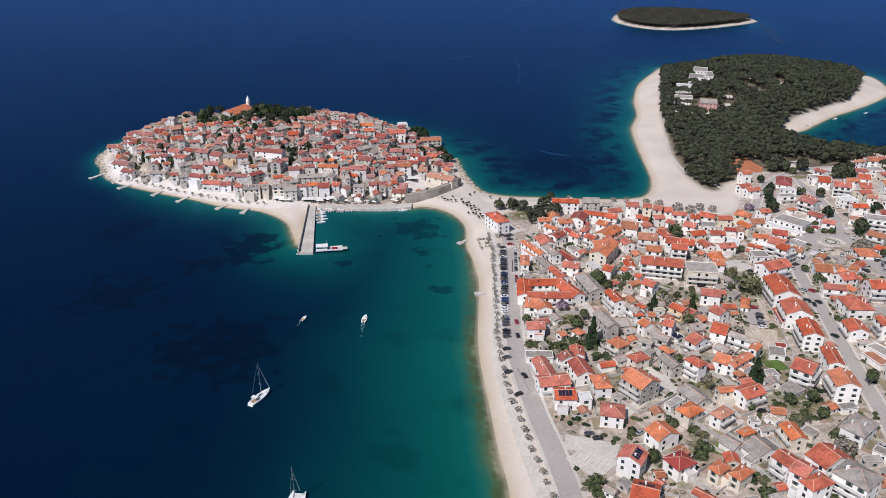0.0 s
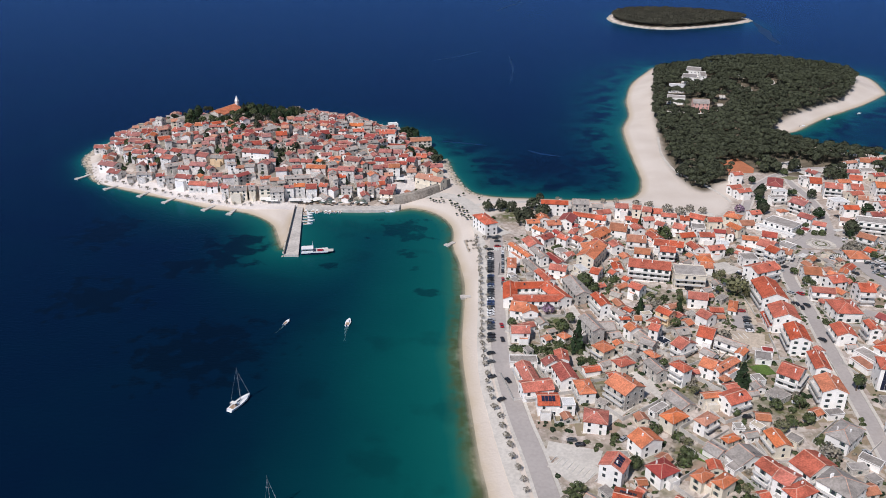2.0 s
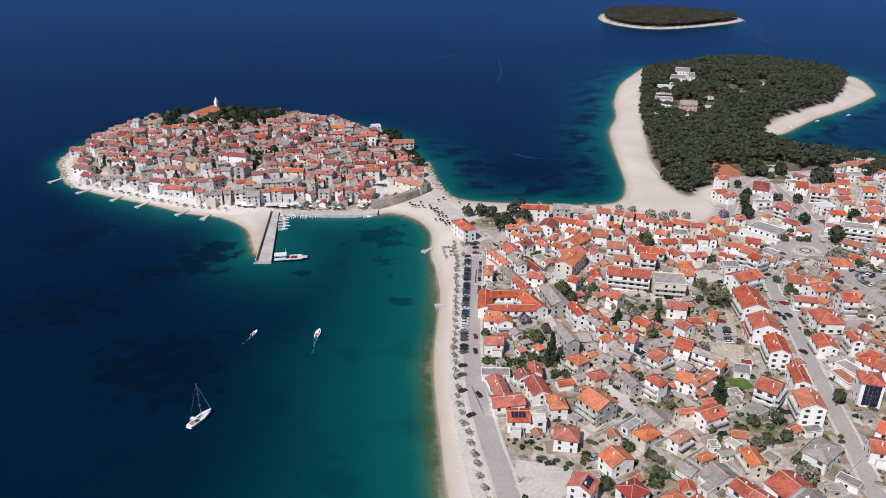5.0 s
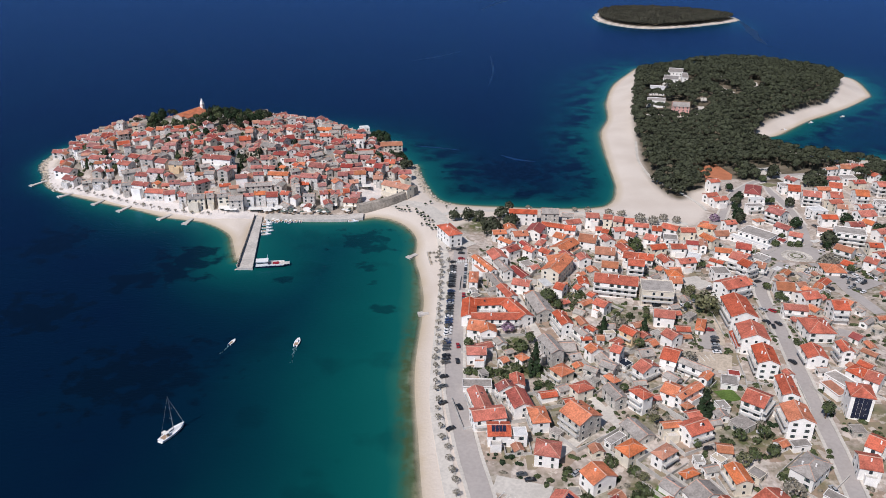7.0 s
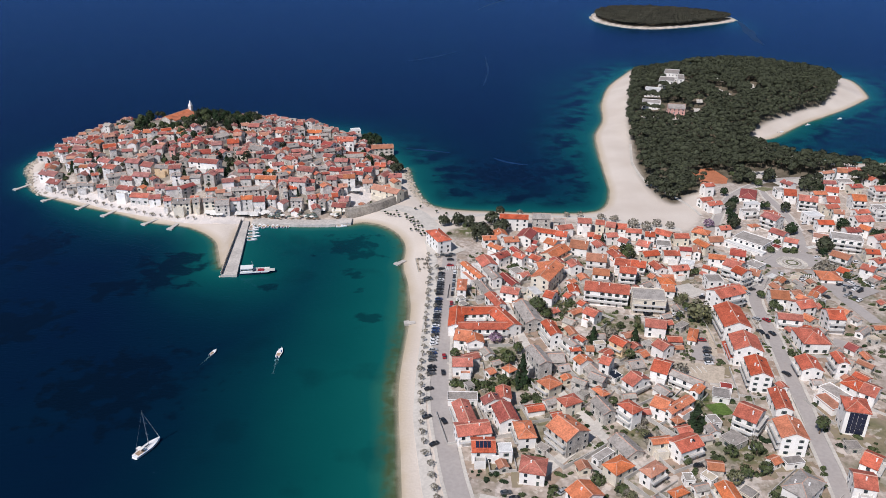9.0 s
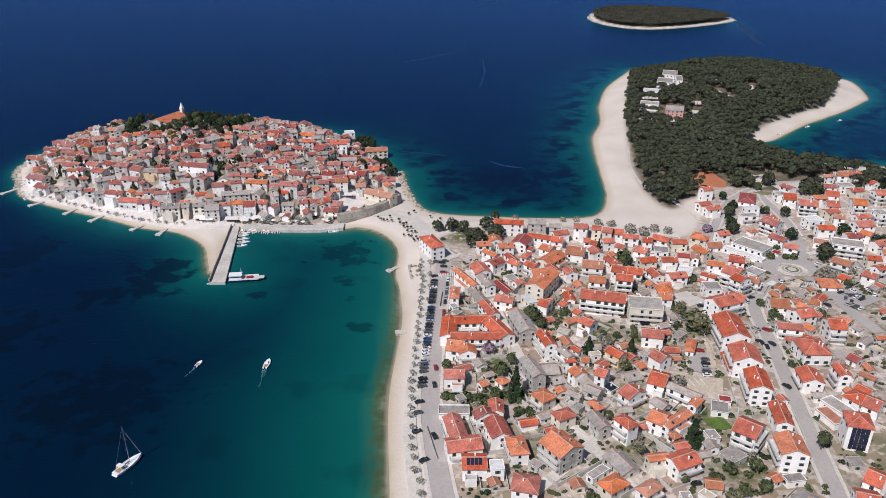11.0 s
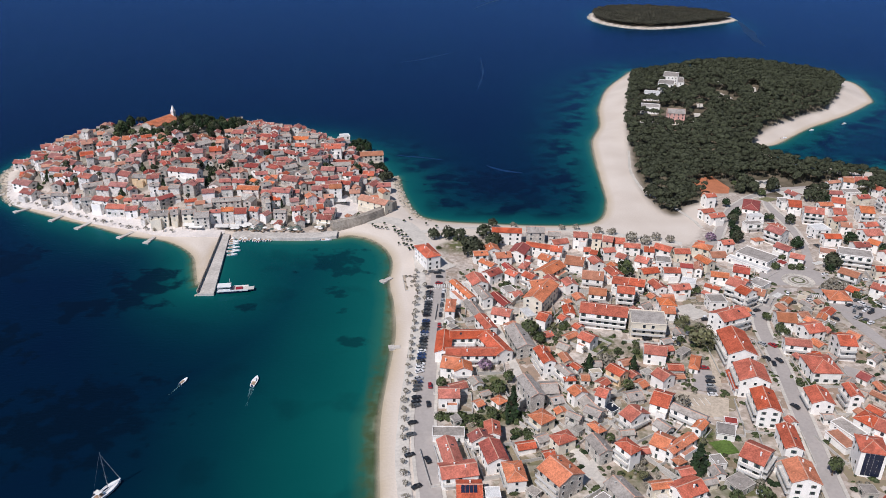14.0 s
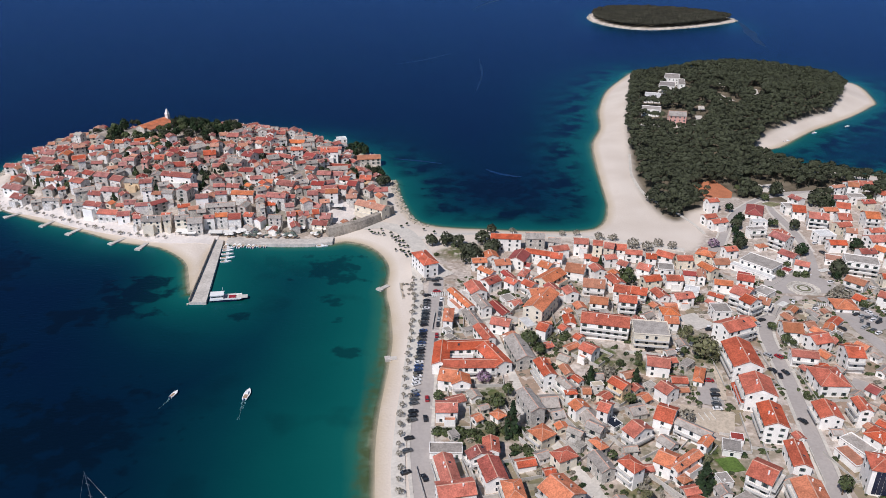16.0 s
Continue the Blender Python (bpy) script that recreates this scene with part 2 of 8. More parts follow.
ISLET_EDGE = [(334, 1552), (332, 1496), (350, 1443), (383, 1408), (422, 1401), (479, 1422), (543, 1459), (604, 1513), (600, 1560), (540, 1630), (450, 1660), (370, 1630)]
OLD_TOWN_EDGE = [(-24, 524), (-39, 521), (-60, 520), (-77, 522), (-96, 524), (-102, 524), (-118, 522), (-136, 525), (-153, 529), (-173, 538), (-194, 551), (-215, 564), (-237, 575), (-258, 589), (-272, 602), (-285, 621), (-292, 655), (-285, 690), (-255, 722), (-195, 745), (-110, 745), (-55, 725), (-22, 685), (-8, 635), (3, 630), (7, 592), (13, 571), (3, 558)]
TOWN_EDGE = [(37, 494), (49, 505), (73, 519), (106, 520), (143, 517), (169, 508), (191, 500), (210, 508), (236, 559), (261, 602), (316, 609), (357, 625), (396, 625), (500, 560), (860, 560), (870, 80), (860, -380), (150, -380), (100, -100), (62, 60), (44, 190), (45, 232), (40, 257), (36, 285), (33, 309), (33, 341), (35, 379), (36, 424), (36, 459)]
WOOD_EDGE = [(292, 1017), (257, 897), (230, 788), (213, 701), (201, 629), (199, 581), (204, 554), (212, 551), (222, 567), (232, 573), (247, 593), (262, 597), (284, 590), (300, 583), (328, 584), (363, 582), (400, 599), (366, 643), (342, 655), (324, 686), (317, 701), (353, 754), (412, 808), (452, 840), (494, 898), (523, 963), (505, 1000), (440, 1040), (380, 1035), (320, 1000)]
MAINLAND_REST = [(860, -850), (860, 70), (875, 400), (6000, 800), (6000, -3000), (300, -3000)]
GARDENS = [(100, 393, 9, 12), (121, 372, 13, 15), (67, 347, 10, 13), (69, 324, 11, 9), (149, 302, 7, 8), (154, 269, 9, 10), (118, 286, 9, 6), (58, 500, 22, 15), (103, 243, 7, 8), (122, 223, 7, 6), (166, 246, 10, 10), (106, 257, 6, 5), (172, 380, 8, 21), (59, 223, 5, 5), (136, 366, 6, 8), (-131, 640, 10, 12), (-183, 652, 8, 9), (-233, 619, 7, 8), (-135, 624, 6, 6), (-255, 612, 7, 8), (-137, 734, 7, 8)]
SEAGRASS = [(-62, 419, 11, 11), (-19, 477, 34, 33), (-2, 388, 14, 11), (-11, 418, 7, 6), (94, 619, 90, 59), (-14, 441, 14, 11), (-186, 381, 48, 43), (-109, 325, 62, 57), (-125, 317, 36, 37), (-126, 444, 36, 43), (-121, 458, 23, 25), (-134, 432, 18, 18), (-147, 419, 32, 21), (-218, 474, 35, 53)]
SEA_TINTS = [(0.0, (0.0009, 0.0070, 0.0235)), (0.2, (0.0007, 0.0145, 0.029)), (0.42, (0.0008, 0.033, 0.043)), (0.7, (0.0014, 0.071, 0.066)),
    (0.86, (0.003, 0.094, 0.082)), (0.93, (0.018, 0.125, 0.090)), (0.97, (0.10, 0.165, 0.10)), (0.995, (0.36, 0.34, 0.23))]
TAKEN = []
OPEN_YARDS = [(126.0, 375.8), (124.0, 385.3), (171.8, 435.3), (165.4, 305.7), (71.0, 351.2), (127.5, 368.4), (125.2, 284.5), (118.0, 283.1), (82.4, 264.9), (154.6, 246.7), (57.0, 256.0), (62.0, 254.0)]

COAST = spline(COAST_BAY + COAST_OLD_TOWN + COAST_COVE + COAST_FOREST + COAST_EAST + COAST_BAY[:1])
ISLET = spline(ISLET_EDGE + ISLET_EDGE[:1], 12)
OLD_TOWN = spline(OLD_TOWN_EDGE + OLD_TOWN_EDGE[:1])
TOWN = spline(TOWN_EDGE + TOWN_EDGE[:1])
WOOD = spline(WOOD_EDGE + WOOD_EDGE[:1])


def relief(x, y, d):
    """Height over the sea, from the place and its distance d to the shore (negative in the water)."""
    old = 20.5 * np.clip(1 - ((x + 145) / 160) ** 2 - ((y - 640) / 128) ** 2, 0, 1) ** 0.8
    old = old + 7.5 * np.exp(-((x + 178) / 62) ** 2 - ((y - 682) / 42) ** 2)
    old = old + 6.5 * np.exp(-((x + 240) / 36) ** 2 - ((y - 694) / 30) ** 2)
    slope = 5.5 * smooth(45, 150, x) * smooth(480, 380, y) + 3.5 * smooth(250, 420, x) * smooth(380, 520, y)
    wood = 13 * np.clip(1 - ((x - 355) / 215) ** 2 - ((y - 880) / 235) ** 2, 0, 1)
    up = np.minimum(np.maximum(d, 0) * 0.13, 1.7) + (old + slope + wood) * smooth(4, 45, d)
    return np.where(d > 0, up, np.maximum(d * 0.12, -9))


GX, GY = np.arange(-420, 905, 3.0), np.arange(-120, 1250, 3.0)
gx, gy = np.meshgrid(GX, GY)
gd = signed(COAST, gx, gy)
gz = relief(gx, gy, gd)


def lift(x, y):
    """Ground height at one place."""
    i, j = (x - GX[0]) / 3.0, (y - GY[0]) / 3.0
    i0, j0 = int(min(max(i, 0), len(GX) - 2)), int(min(max(j, 0), len(GY) - 2))
    a, b = min(max(i - i0, 0), 1), min(max(j - j0, 0), 1)
    return float((gz[j0, i0] * (1 - a) + gz[j0, i0 + 1] * a) * (1 - b) + (gz[j0 + 1, i0] * (1 - a) + gz[j0 + 1, i0 + 1] * a) * b)


# ground: one sheet, dry and under the water
def attr(me, name, values):
    a = me.attributes.new(name, "FLOAT", "POINT")
    a.data.foreach_set("value", np.ascontiguousarray(values, dtype=np.float32).ravel())


def grid_faces(nx, ny):
    i = np.arange(nx * ny).reshape(ny, nx)
    return np.stack([i[:-1, :-1], i[:-1, 1:], i[1:, 1:], i[1:, :-1]], -1).reshape(-1, 4)


def grid_mesh(name, xs, ys, zs):
    x, y = np.meshgrid(xs, ys)
    me = bpy.data.meshes.new(name)
    me.from_pydata(np.stack([x, y, zs], -1).reshape(-1, 3).tolist(), [], grid_faces(len(xs), len(ys)).tolist())
    me.polygons.foreach_set("use_smooth", [True] * len(me.polygons))
    return me


ex = np.concatenate([[-6000, -2500, -1000], GX, [1200, 2500, 6000]])
ey = np.concatenate([[-3000, -800, -400], GY, [1500, 2600, 6000]])
full = np.full((len(ey), len(ex)), -9.0)
full[3:-3, 3:-3] = gz
dist = np.full_like(full, -400.0)
dist[3:-3, 3:-3] = gd
mx, my = np.meshgrid(ex, ey)
outer = np.ones(full.shape, bool)
outer[3:-3, 3:-3] = False
beyond = np.where(inside(MAINLAND_REST, mx[outer], my[outer]), 60.0, signed(COAST, mx[outer], my[outer]))
dist[outer] = beyond
full[outer] = np.where(beyond > 0, 4.0, -9.0)
me = grid_mesh("ground", ex, ey, full)
town_d = signed(TOWN, mx, my)
old_d = signed(OLD_TOWN, mx, my)
wood_d = signed(WOOD, mx, my)


def zone(grid, x, y):
    """Value of a ground grid at the nearest node."""
    i, j = int(round((x - GX[0]) / 3.0)), int(round((y - GY[0]) / 3.0))
    return grid[min(max(j, 0), len(GY) - 1) + 3, min(max(i, 0), len(GX) - 1) + 3]


green = np.zeros_like(full)
for px, py, ra, rb in GARDENS:
    green = np.maximum(green, 1 - np.hypot((mx - px) / ra, (my - py) / rb))
attr(me, "town", smooth(-3, 3, np.maximum(town_d, old_d)))
attr(me, "wood", smooth(-4, 4, wood_d))
attr(me, "green", np.clip(green * 1.8, 0, 1))
attr(me, "shore", dist)
attr(me, "near", smooth(500, 430, my) * smooth(20, 70, mx))
# mask of the old-town ground whose colour is darkened for shade
attr(me, "old", smooth(4, 16, old_d))
ground = tagged(new("ground", me), "pale pebble beach, paved town yards and wooded soil", "ground", kind="structure")


def ramp_mix(n, l, fac, a, b):
    mix = n.new("ShaderNodeMix")
    mix.data_type = "RGBA"
    for sock, v in ((mix.inputs[0], fac), (mix.inputs[6], a), (mix.inputs[7], b)):
        if isinstance(v, (tuple, float)):
            sock.default_value = v
        else:
            l.new(v, sock)
    return mix.outputs[2]


def noise_out(n, l, scale, detail=4.0, lo=0.35, hi=0.65, stretch=None):
    geo = n.new("ShaderNodeNewGeometry")
    t = n.new("ShaderNodeTexNoise")
    t.inputs["Scale"].default_value, t.inputs["Detail"].default_value = scale, detail
    if stretch:
        mp = n.new("ShaderNodeMapping")
        mp.inputs["Scale"].default_value = stretch
        l.new(geo.outputs["Position"], mp.inputs[0])
        l.new(mp.outputs[0], t.inputs["Vector"])
    else:
        l.new(geo.outputs["Position"], t.inputs["Vector"])
    r = n.new("ShaderNodeMapRange")
    r.inputs[1].default_value, r.inputs[2].default_value = lo, hi
    l.new(t.outputs[0], r.inputs[0])
    return r.outputs[0]


def calc(n, l, op, a, b):
    m = n.new("ShaderNodeMath")
    m.operation = op
    m.use_clamp = op in ("MULTIPLY", "ADD", "SUBTRACT")
    for k, v in ((0, a), (1, b)):
        if isinstance(v, (int, float)):
            m.inputs[k].default_value = v
        else:
            l.new(v, m.inputs[k])
    return m.outputs[0]


def read(n, name):
    a = n.new("ShaderNodeAttribute")
    a.attribute_name = name
    return a.outputs["Fac"]


m = bpy.data.materials.new("ground_soil")
m.use_nodes = True
n, l = m.node_tree.nodes, m.node_tree.links
bs = n["Principled BSDF"]
bs.inputs["Roughness"].default_value, bs.inputs["Specular IOR Level"].default_value = 0.95, 0.15
sand = ramp_mix(n, l, noise_out(n, l, 0.03, 6), (0.61, 0.53, 0.455, 1), (0.69, 0.615, 0.54, 1))
sand = ramp_mix(n, l, calc(n, l, "MULTIPLY", noise_out(n, l, 1.2, 3), 0.35), sand, (0.56, 0.49, 0.42, 1))
damp = n.new("ShaderNodeMapRange")
damp.inputs[1].default_value, damp.inputs[2].default_value, damp.inputs[4].default_value = 6.0, 0.5, 0.8
l.new(read(n, "shore"), damp.inputs[0])
sand = ramp_mix(n, l, calc(n, l, "MULTIPLY", damp.outputs[0], noise_out(n, l, 0.06, 5, 0.1, 0.5)), sand, (0.49, 0.395, 0.275, 1))
plot = n.new("ShaderNodeTexVoronoi")
plot.distance = "CHEBYCHEV"
plot.inputs["Scale"].default_value = 0.1
geo_p = n.new("ShaderNodeNewGeometry")
l.new(geo_p.outputs["Position"], plot.inputs["Vector"])
lot = n.new("ShaderNodeSeparateColor")
l.new(plot.outputs["Color"], lot.inputs[0])
yard = n.new("ShaderNodeValToRGB")
yard.color_ramp.interpolation = "CONSTANT"
for k, (pos, c) in enumerate(((0, (0.455, 0.38, 0.325)), (0.2, (0.555, 0.48, 0.425)), (0.38, (0.37, 0.268, 0.20)), (0.5, (0.515, 0.44, 0.38)), (0.68, (0.28, 0.235, 0.15)), (0.77, (0.62, 0.55, 0.495)), (0.9, (0.41, 0.30, 0.225)))):
    e = yard.color_ramp.elements[k] if k < 2 else yard.color_ramp.elements.new(pos)
    e.position, e.color = pos, (*c, 1)
l.new(lot.outputs[0], yard.inputs[0])
yard = ramp_mix(n, l, calc(n, l, "SUBTRACT", 0.6, calc(n, l, "MULTIPLY", read(n, "near"), 0.6)), yard.outputs[0], (0.52, 0.452, 0.398, 1))
yard = ramp_mix(n, l, calc(n, l, "MULTIPLY", noise_out(n, l, 0.5, 7), 0.62), yard, (0.25, 0.20, 0.157, 1))
yard = ramp_mix(n, l, calc(n, l, "MULTIPLY", noise_out(n, l, 0.22, 5, 0.56, 0.60), 0.65), yard, (0.66, 0.585, 0.52, 1))
lawn = ramp_mix(n, l, noise_out(n, l, 0.12, 5), (0.10, 0.12, 0.045, 1), (0.24, 0.19, 0.12, 1))
lawn = ramp_mix(n, l, calc(n, l, "MULTIPLY", noise_out(n, l, 0.5, 5), 0.6), lawn, (0.07, 0.095, 0.03, 1))
wild = calc(n, l, "MULTIPLY", noise_out(n, l, 0.045, 3, 0.5, 0.62), calc(n, l, "MULTIPLY", read(n, "near"), 0.55))
patch = calc(n, l, "MULTIPLY", calc(n, l, "ADD", read(n, "green"), wild), noise_out(n, l, 0.25, 4, 0.25, 0.5))
yard = ramp_mix(n, l, patch, yard, lawn)
# old-town paving darkened in its colour, for the shade between the houses
yard = ramp_mix(n, l, calc(n, l, "MULTIPLY", read(n, "old"), noise_out(n, l, 0.08, 5, 0.3, 0.55)), yard, (0.25, 0.22, 0.18, 1))
soil = ramp_mix(n, l, noise_out(n, l, 0.1, 5), (0.09, 0.075, 0.05, 1), (0.20, 0.165, 0.12, 1))
col = ramp_mix(n, l, read(n, "town"), sand, yard)
col = ramp_mix(n, l, read(n, "wood"), col, soil)
wet = n.new("ShaderNodeMapRange")
wet.inputs[1].default_value, wet.inputs[2].default_value = 1.2, -2.5
l.new(read(n, "shore"), wet.inputs[0])
col = ramp_mix(n, l, wet.outputs[0], col, (0.40, 0.35, 0.25, 1))
l.new(col, bs.inputs["Base Color"])
bp = n.new("ShaderNodeBump")
bp.inputs["Strength"].default_value, bp.inputs["Distance"].default_value = 0.28, 0.4
l.new(noise_out(n, l, 0.7, 6, 0.2, 0.8), bp.inputs["Height"])
l.new(bp.outputs[0], bs.inputs["Normal"])
ground.data.materials.append(m)

# sea
SX, SY = np.arange(-600, 905, 3.5), np.arange(-60, 1250, 3.5)
sxx = np.concatenate([[-6000, -2500, -1200], SX, [1000, 1200, 2500, 6000]])
syy = np.concatenate([[-3000, -800, -300], SY, [1300, 1500, 1750, 2600, 6000]])
wx, wy = np.meshgrid(sxx, syy)
wd = np.maximum(-signed(COAST, wx, wy), 0)
wi = np.maximum(-signed(ISLET, wx, wy), 0)
cove = smooth(-60, 40, wx) * smooth(500, 560, wy)
bay = smooth(-160, -5, wx) * smooth(620, 480, wy) * (1 - cove)
reach = 26 + 58 * bay + 12 * cove - 14 * smooth(-200, -270, wx) + 14 * smooth(110, 160, wx) * smooth(600, 720, wy)
shal = np.maximum(np.exp(-wd / reach), 0.6 * np.exp(-wi / 25))
meadow = np.zeros_like(shal)
for px, py, ra, rb in SEAGRASS:
    meadow = np.maximum(meadow, 1 - np.hypot((wx - px) / ra, (wy - py) / rb))
me = grid_mesh("sea", sxx, syy, np.zeros_like(wx))
attr(me, "shal", shal)
attr(me, "meadow", np.clip(meadow, 0, 1))
attr(me, "cove", cove * smooth(90, 25, wd) * smooth(5, 28, wd))
attr(me, "edge", wd)
attr(me, "bay", bay)
wide = 4 + 5 * smooth(440, 370, wy)
attr(me, "strip", smooth(0, 2, wd) * smooth(1.0, 0.6, wd / wide) * smooth(0.1, 0.4, bay))
sea = tagged(new("sea", me), "deep blue sea turning turquoise over the shallows", "sea", kind="structure")
m = bpy.data.materials.new("sea_water")
m.use_nodes = True
n, l = m.node_tree.nodes, m.node_tree.links
bs = n["Principled BSDF"]
ramp = n.new("ShaderNodeValToRGB")
els = ramp.color_ramp.elements
for k, (pos, c) in enumerate(SEA_TINTS):
    e = els[k] if k < 2 else els.new(pos)
    e.position, e.color = pos, (*c, 1)
wob = calc(n, l, "MULTIPLY", noise_out(n, l, 0.012, 5, 0.3, 0.7), 0.09)
l.new(calc(n, l, "ADD", calc(n, l, "SUBTRACT", read(n, "shal"), 0.045), wob), ramp.inputs[0])
patchy = noise_out(n, l, 0.1, 9, 0.28, 0.72)
some = calc(n, l, "GREATER_THAN", read(n, "meadow"), 0.001)
rim = n.new("ShaderNodeMapRange")
rim.inputs[1].default_value, rim.inputs[2].default_value, rim.inputs[4].default_value = 0.57, 0.72, 0.85
l.new(calc(n, l, "MULTIPLY", calc(n, l, "ADD", calc(n, l, "MULTIPLY", read(n, "meadow"), 0.6), calc(n, l, "MULTIPLY", patchy, 0.6)), some), rim.inputs[0])
weed = rim.outputs[0]
weed2 = calc(n, l, "MULTIPLY", noise_out(n, l, 0.05, 9, 0.44, 0.58), calc(n, l, "MULTIPLY", read(n, "cove"), 0.95))
weed3 = calc(n, l, "MULTIPLY", noise_out(n, l, 0.028, 4, 0.57, 0.66), calc(n, l, "MULTIPLY", read(n, "bay"), 0.35))
weed = calc(n, l, "MAXIMUM", weed, calc(n, l, "MAXIMUM", weed2, weed3))
litter = calc(n, l, "MULTIPLY", noise_out(n, l, 0.16, 6, 0.3, 0.6), calc(n, l, "MULTIPLY", read(n, "strip"), 0.85))
weed = calc(n, l, "MULTIPLY", weed, calc(n, l, "SUBTRACT", 1.0, calc(n, l, "MULTIPLY", read(n, "bay"), 0.4)))
tone = ramp_mix(n, l, weed, ramp.outputs[0], (0.0012, 0.0058, 0.012, 1))
tone = ramp_mix(n, l, litter, tone, (0.058, 0.080, 0.030, 1))
n.remove(bs)
body = n.new("ShaderNodeBsdfDiffuse")
l.new(tone, body.inputs["Color"])
shine = n.new("ShaderNodeBsdfGlossy")
shine.inputs["Roughness"].default_value = 0.25
shine.inputs["Color"].default_value = (0.22, 0.46, 1.0, 1)
gloss = n.new("ShaderNodeFresnel")
gloss.inputs["IOR"].default_value = 1.33
bs = n.new("ShaderNodeMixShader")
l.new(calc(n, l, "MULTIPLY", gloss.outputs[0], 0.8), bs.inputs[0])
l.new(body.outputs[0], bs.inputs[1])
l.new(shine.outputs[0], bs.inputs[2])
bp = n.new("ShaderNodeBump")
bp.inputs["Strength"].default_value, bp.inputs["Distance"].default_value = 0.25, 0.5
l.new(noise_out(n, l, 0.35, 4, 0.2, 0.8, (1, 1.8, 1)), bp.inputs["Height"])
l.new(bp.outputs[0], shine.inputs["Normal"])
l.new(bp.outputs[0], gloss.inputs["Normal"])
clear = n.new("ShaderNodeBsdfTransparent")
mixs = n.new("ShaderNodeMixShader")
thin = n.new("ShaderNodeMapRange")
thin.inputs[1].default_value, thin.inputs[2].default_value = 3.0, 0.0
l.new(read(n, "edge"), thin.inputs[0])
l.new(calc(n, l, "MULTIPLY", thin.outputs[0], 0.9), mixs.inputs[0])
l.new(bs.outputs[0], mixs.inputs[1])
l.new(clear.outputs[0], mixs.inputs[2])
l.new(mixs.outputs[0], n["Material Output"].inputs[0])
sea.data.materials.append(m)

# the far islet
IX, IY = np.arange(300, 640, 8.0), np.arange(1380, 1680, 8.0)
ix, iy = np.meshgrid(IX, IY)
idd = signed(ISLET, ix, iy)
me = grid_mesh("islet", IX, IY, np.where(idd > 0, np.minimum(idd * 0.2, 3) + 3 * smooth(10, 60, idd), np.maximum(idd * 0.2, -5)))
attr(me, "wood", smooth(9, 13, idd))
attr(me, "town", idd * 0)
attr(me, "green", idd * 0)
attr(me, "shore", idd + 3)
attr(me, "near", idd * 0)
attr(me, "old", idd * 0)
me.materials.append(ground.data.materials[0])
tagged(new("islet", me), "low wooded islet ringed by pale rock", "islet", kind="structure")


# roads, laid a hand's width over the ground
def strip(name, line, width, material, label, up=0.12, kind="structure", category="road", thick=0.5, step=4.0):
    pts = spline(line, step)
    tang = np.gradient(pts, axis=0)
    tang /= np.linalg.norm(tang, axis=1)[:, None] + 1e-9
    side = np.stack([-tang[:, 1], tang[:, 0]], 1)
    cross = 5
    vs, fs = [], []
    for p, s in zip(pts, side):
        row = [(p[0] + s[0] * o * width, p[1] + s[1] * o * width) for o in np.linspace(-0.5, 0.5, cross)]
        zs = [lift(*q) + up for q in row]
        vs += [(q[0], q[1], z - thick) for q, z in ((row[0], zs[0]),)] + [(q[0], q[1], z) for q, z in zip(row, zs)] + [(row[-1][0], row[-1][1], zs[-1] - thick)]
    w = cross + 2
    for i in range(len(pts) - 1):
        fs += [(i * w + k, (i + 1) * w + k, (i + 1) * w + k + 1, i * w + k + 1) for k in range(w - 1)]
    ob = new(name, mesh_ob(name, vs, [tuple(reversed(f)) for f in fs], [material]))
    TAKEN.extend((p[0], p[1], width * 0.56) for p in pts)
    return tagged(ob, label, category, kind=kind)


COURT = [(240.2, 625.0), (263.1, 633.3), (267.7, 606.5), (262.6, 594.9), (243.9, 595.0)]
TAKEN += [(sum(p[0] for p in COURT) / 5 + a, sum(p[1] for p in COURT) / 5 - b, 9.0) for a, b in ((-9, 0), (0, 0), (9, 0), (-3, 14), (7, 14))]
strip("promenade_road", [(50.1, 203.4), (47.6, 216.8), (44.4, 242.9), (40.8, 265.0), (38.3, 285.7), (36.4, 309.1), (36.3, 330.0), (37.8, 365.8), (40.3, 408.3), (42.2, 441.3), (43.7, 469.1)], 8.2, ASPH, "pale grey asphalt seafront road with parked cars", up=0.16)
strip("main_road", [(175.5, 214.4), (178.7, 233.0), (183.4, 257.8), (187.4, 282.4), (193.4, 315.8), (200.6, 356.0), (206.5, 394.2), (220.6, 418.4), (237.9, 436.9)], 6.2, ASPH, "pale grey asphalt main road through the town", up=0.18)
strip("hill_road", [(265.5, 463.8), (276.9, 500.0), (281.3, 531.8), (281.7, 562.2), (282.1, 589.9), (257.1, 567.0), (240.5, 541.2), (225.2, 511.5), (215.8, 500.4)], 5.2, ASPH, "grey asphalt lane curving towards the beach", up=0.20)
strip("wood_road", [(283.3, 592.7), (303.4, 601.7), (327.9, 604.1), (353.2, 607.9)], 6.0, ASPH, "grey asphalt road along the pine wood", up=0.22)
strip("east_road", [(255.8, 436.9), (256.8, 418.5), (256.2, 393.5), (259.3, 369.1)], 6.8, ASPH, "wide asphalt street leaving the roundabout", up=0.24)
strip("alley", [(53.4, 448.4), (67.2, 427.8), (72.8, 395.2), (78.9, 355.8), (85.1, 327.1), (96.1, 297.9), (105.9, 273.3), (112.4, 258.0)], 4.0, PAVE, "narrow pale paved alley between houses", up=0.26)
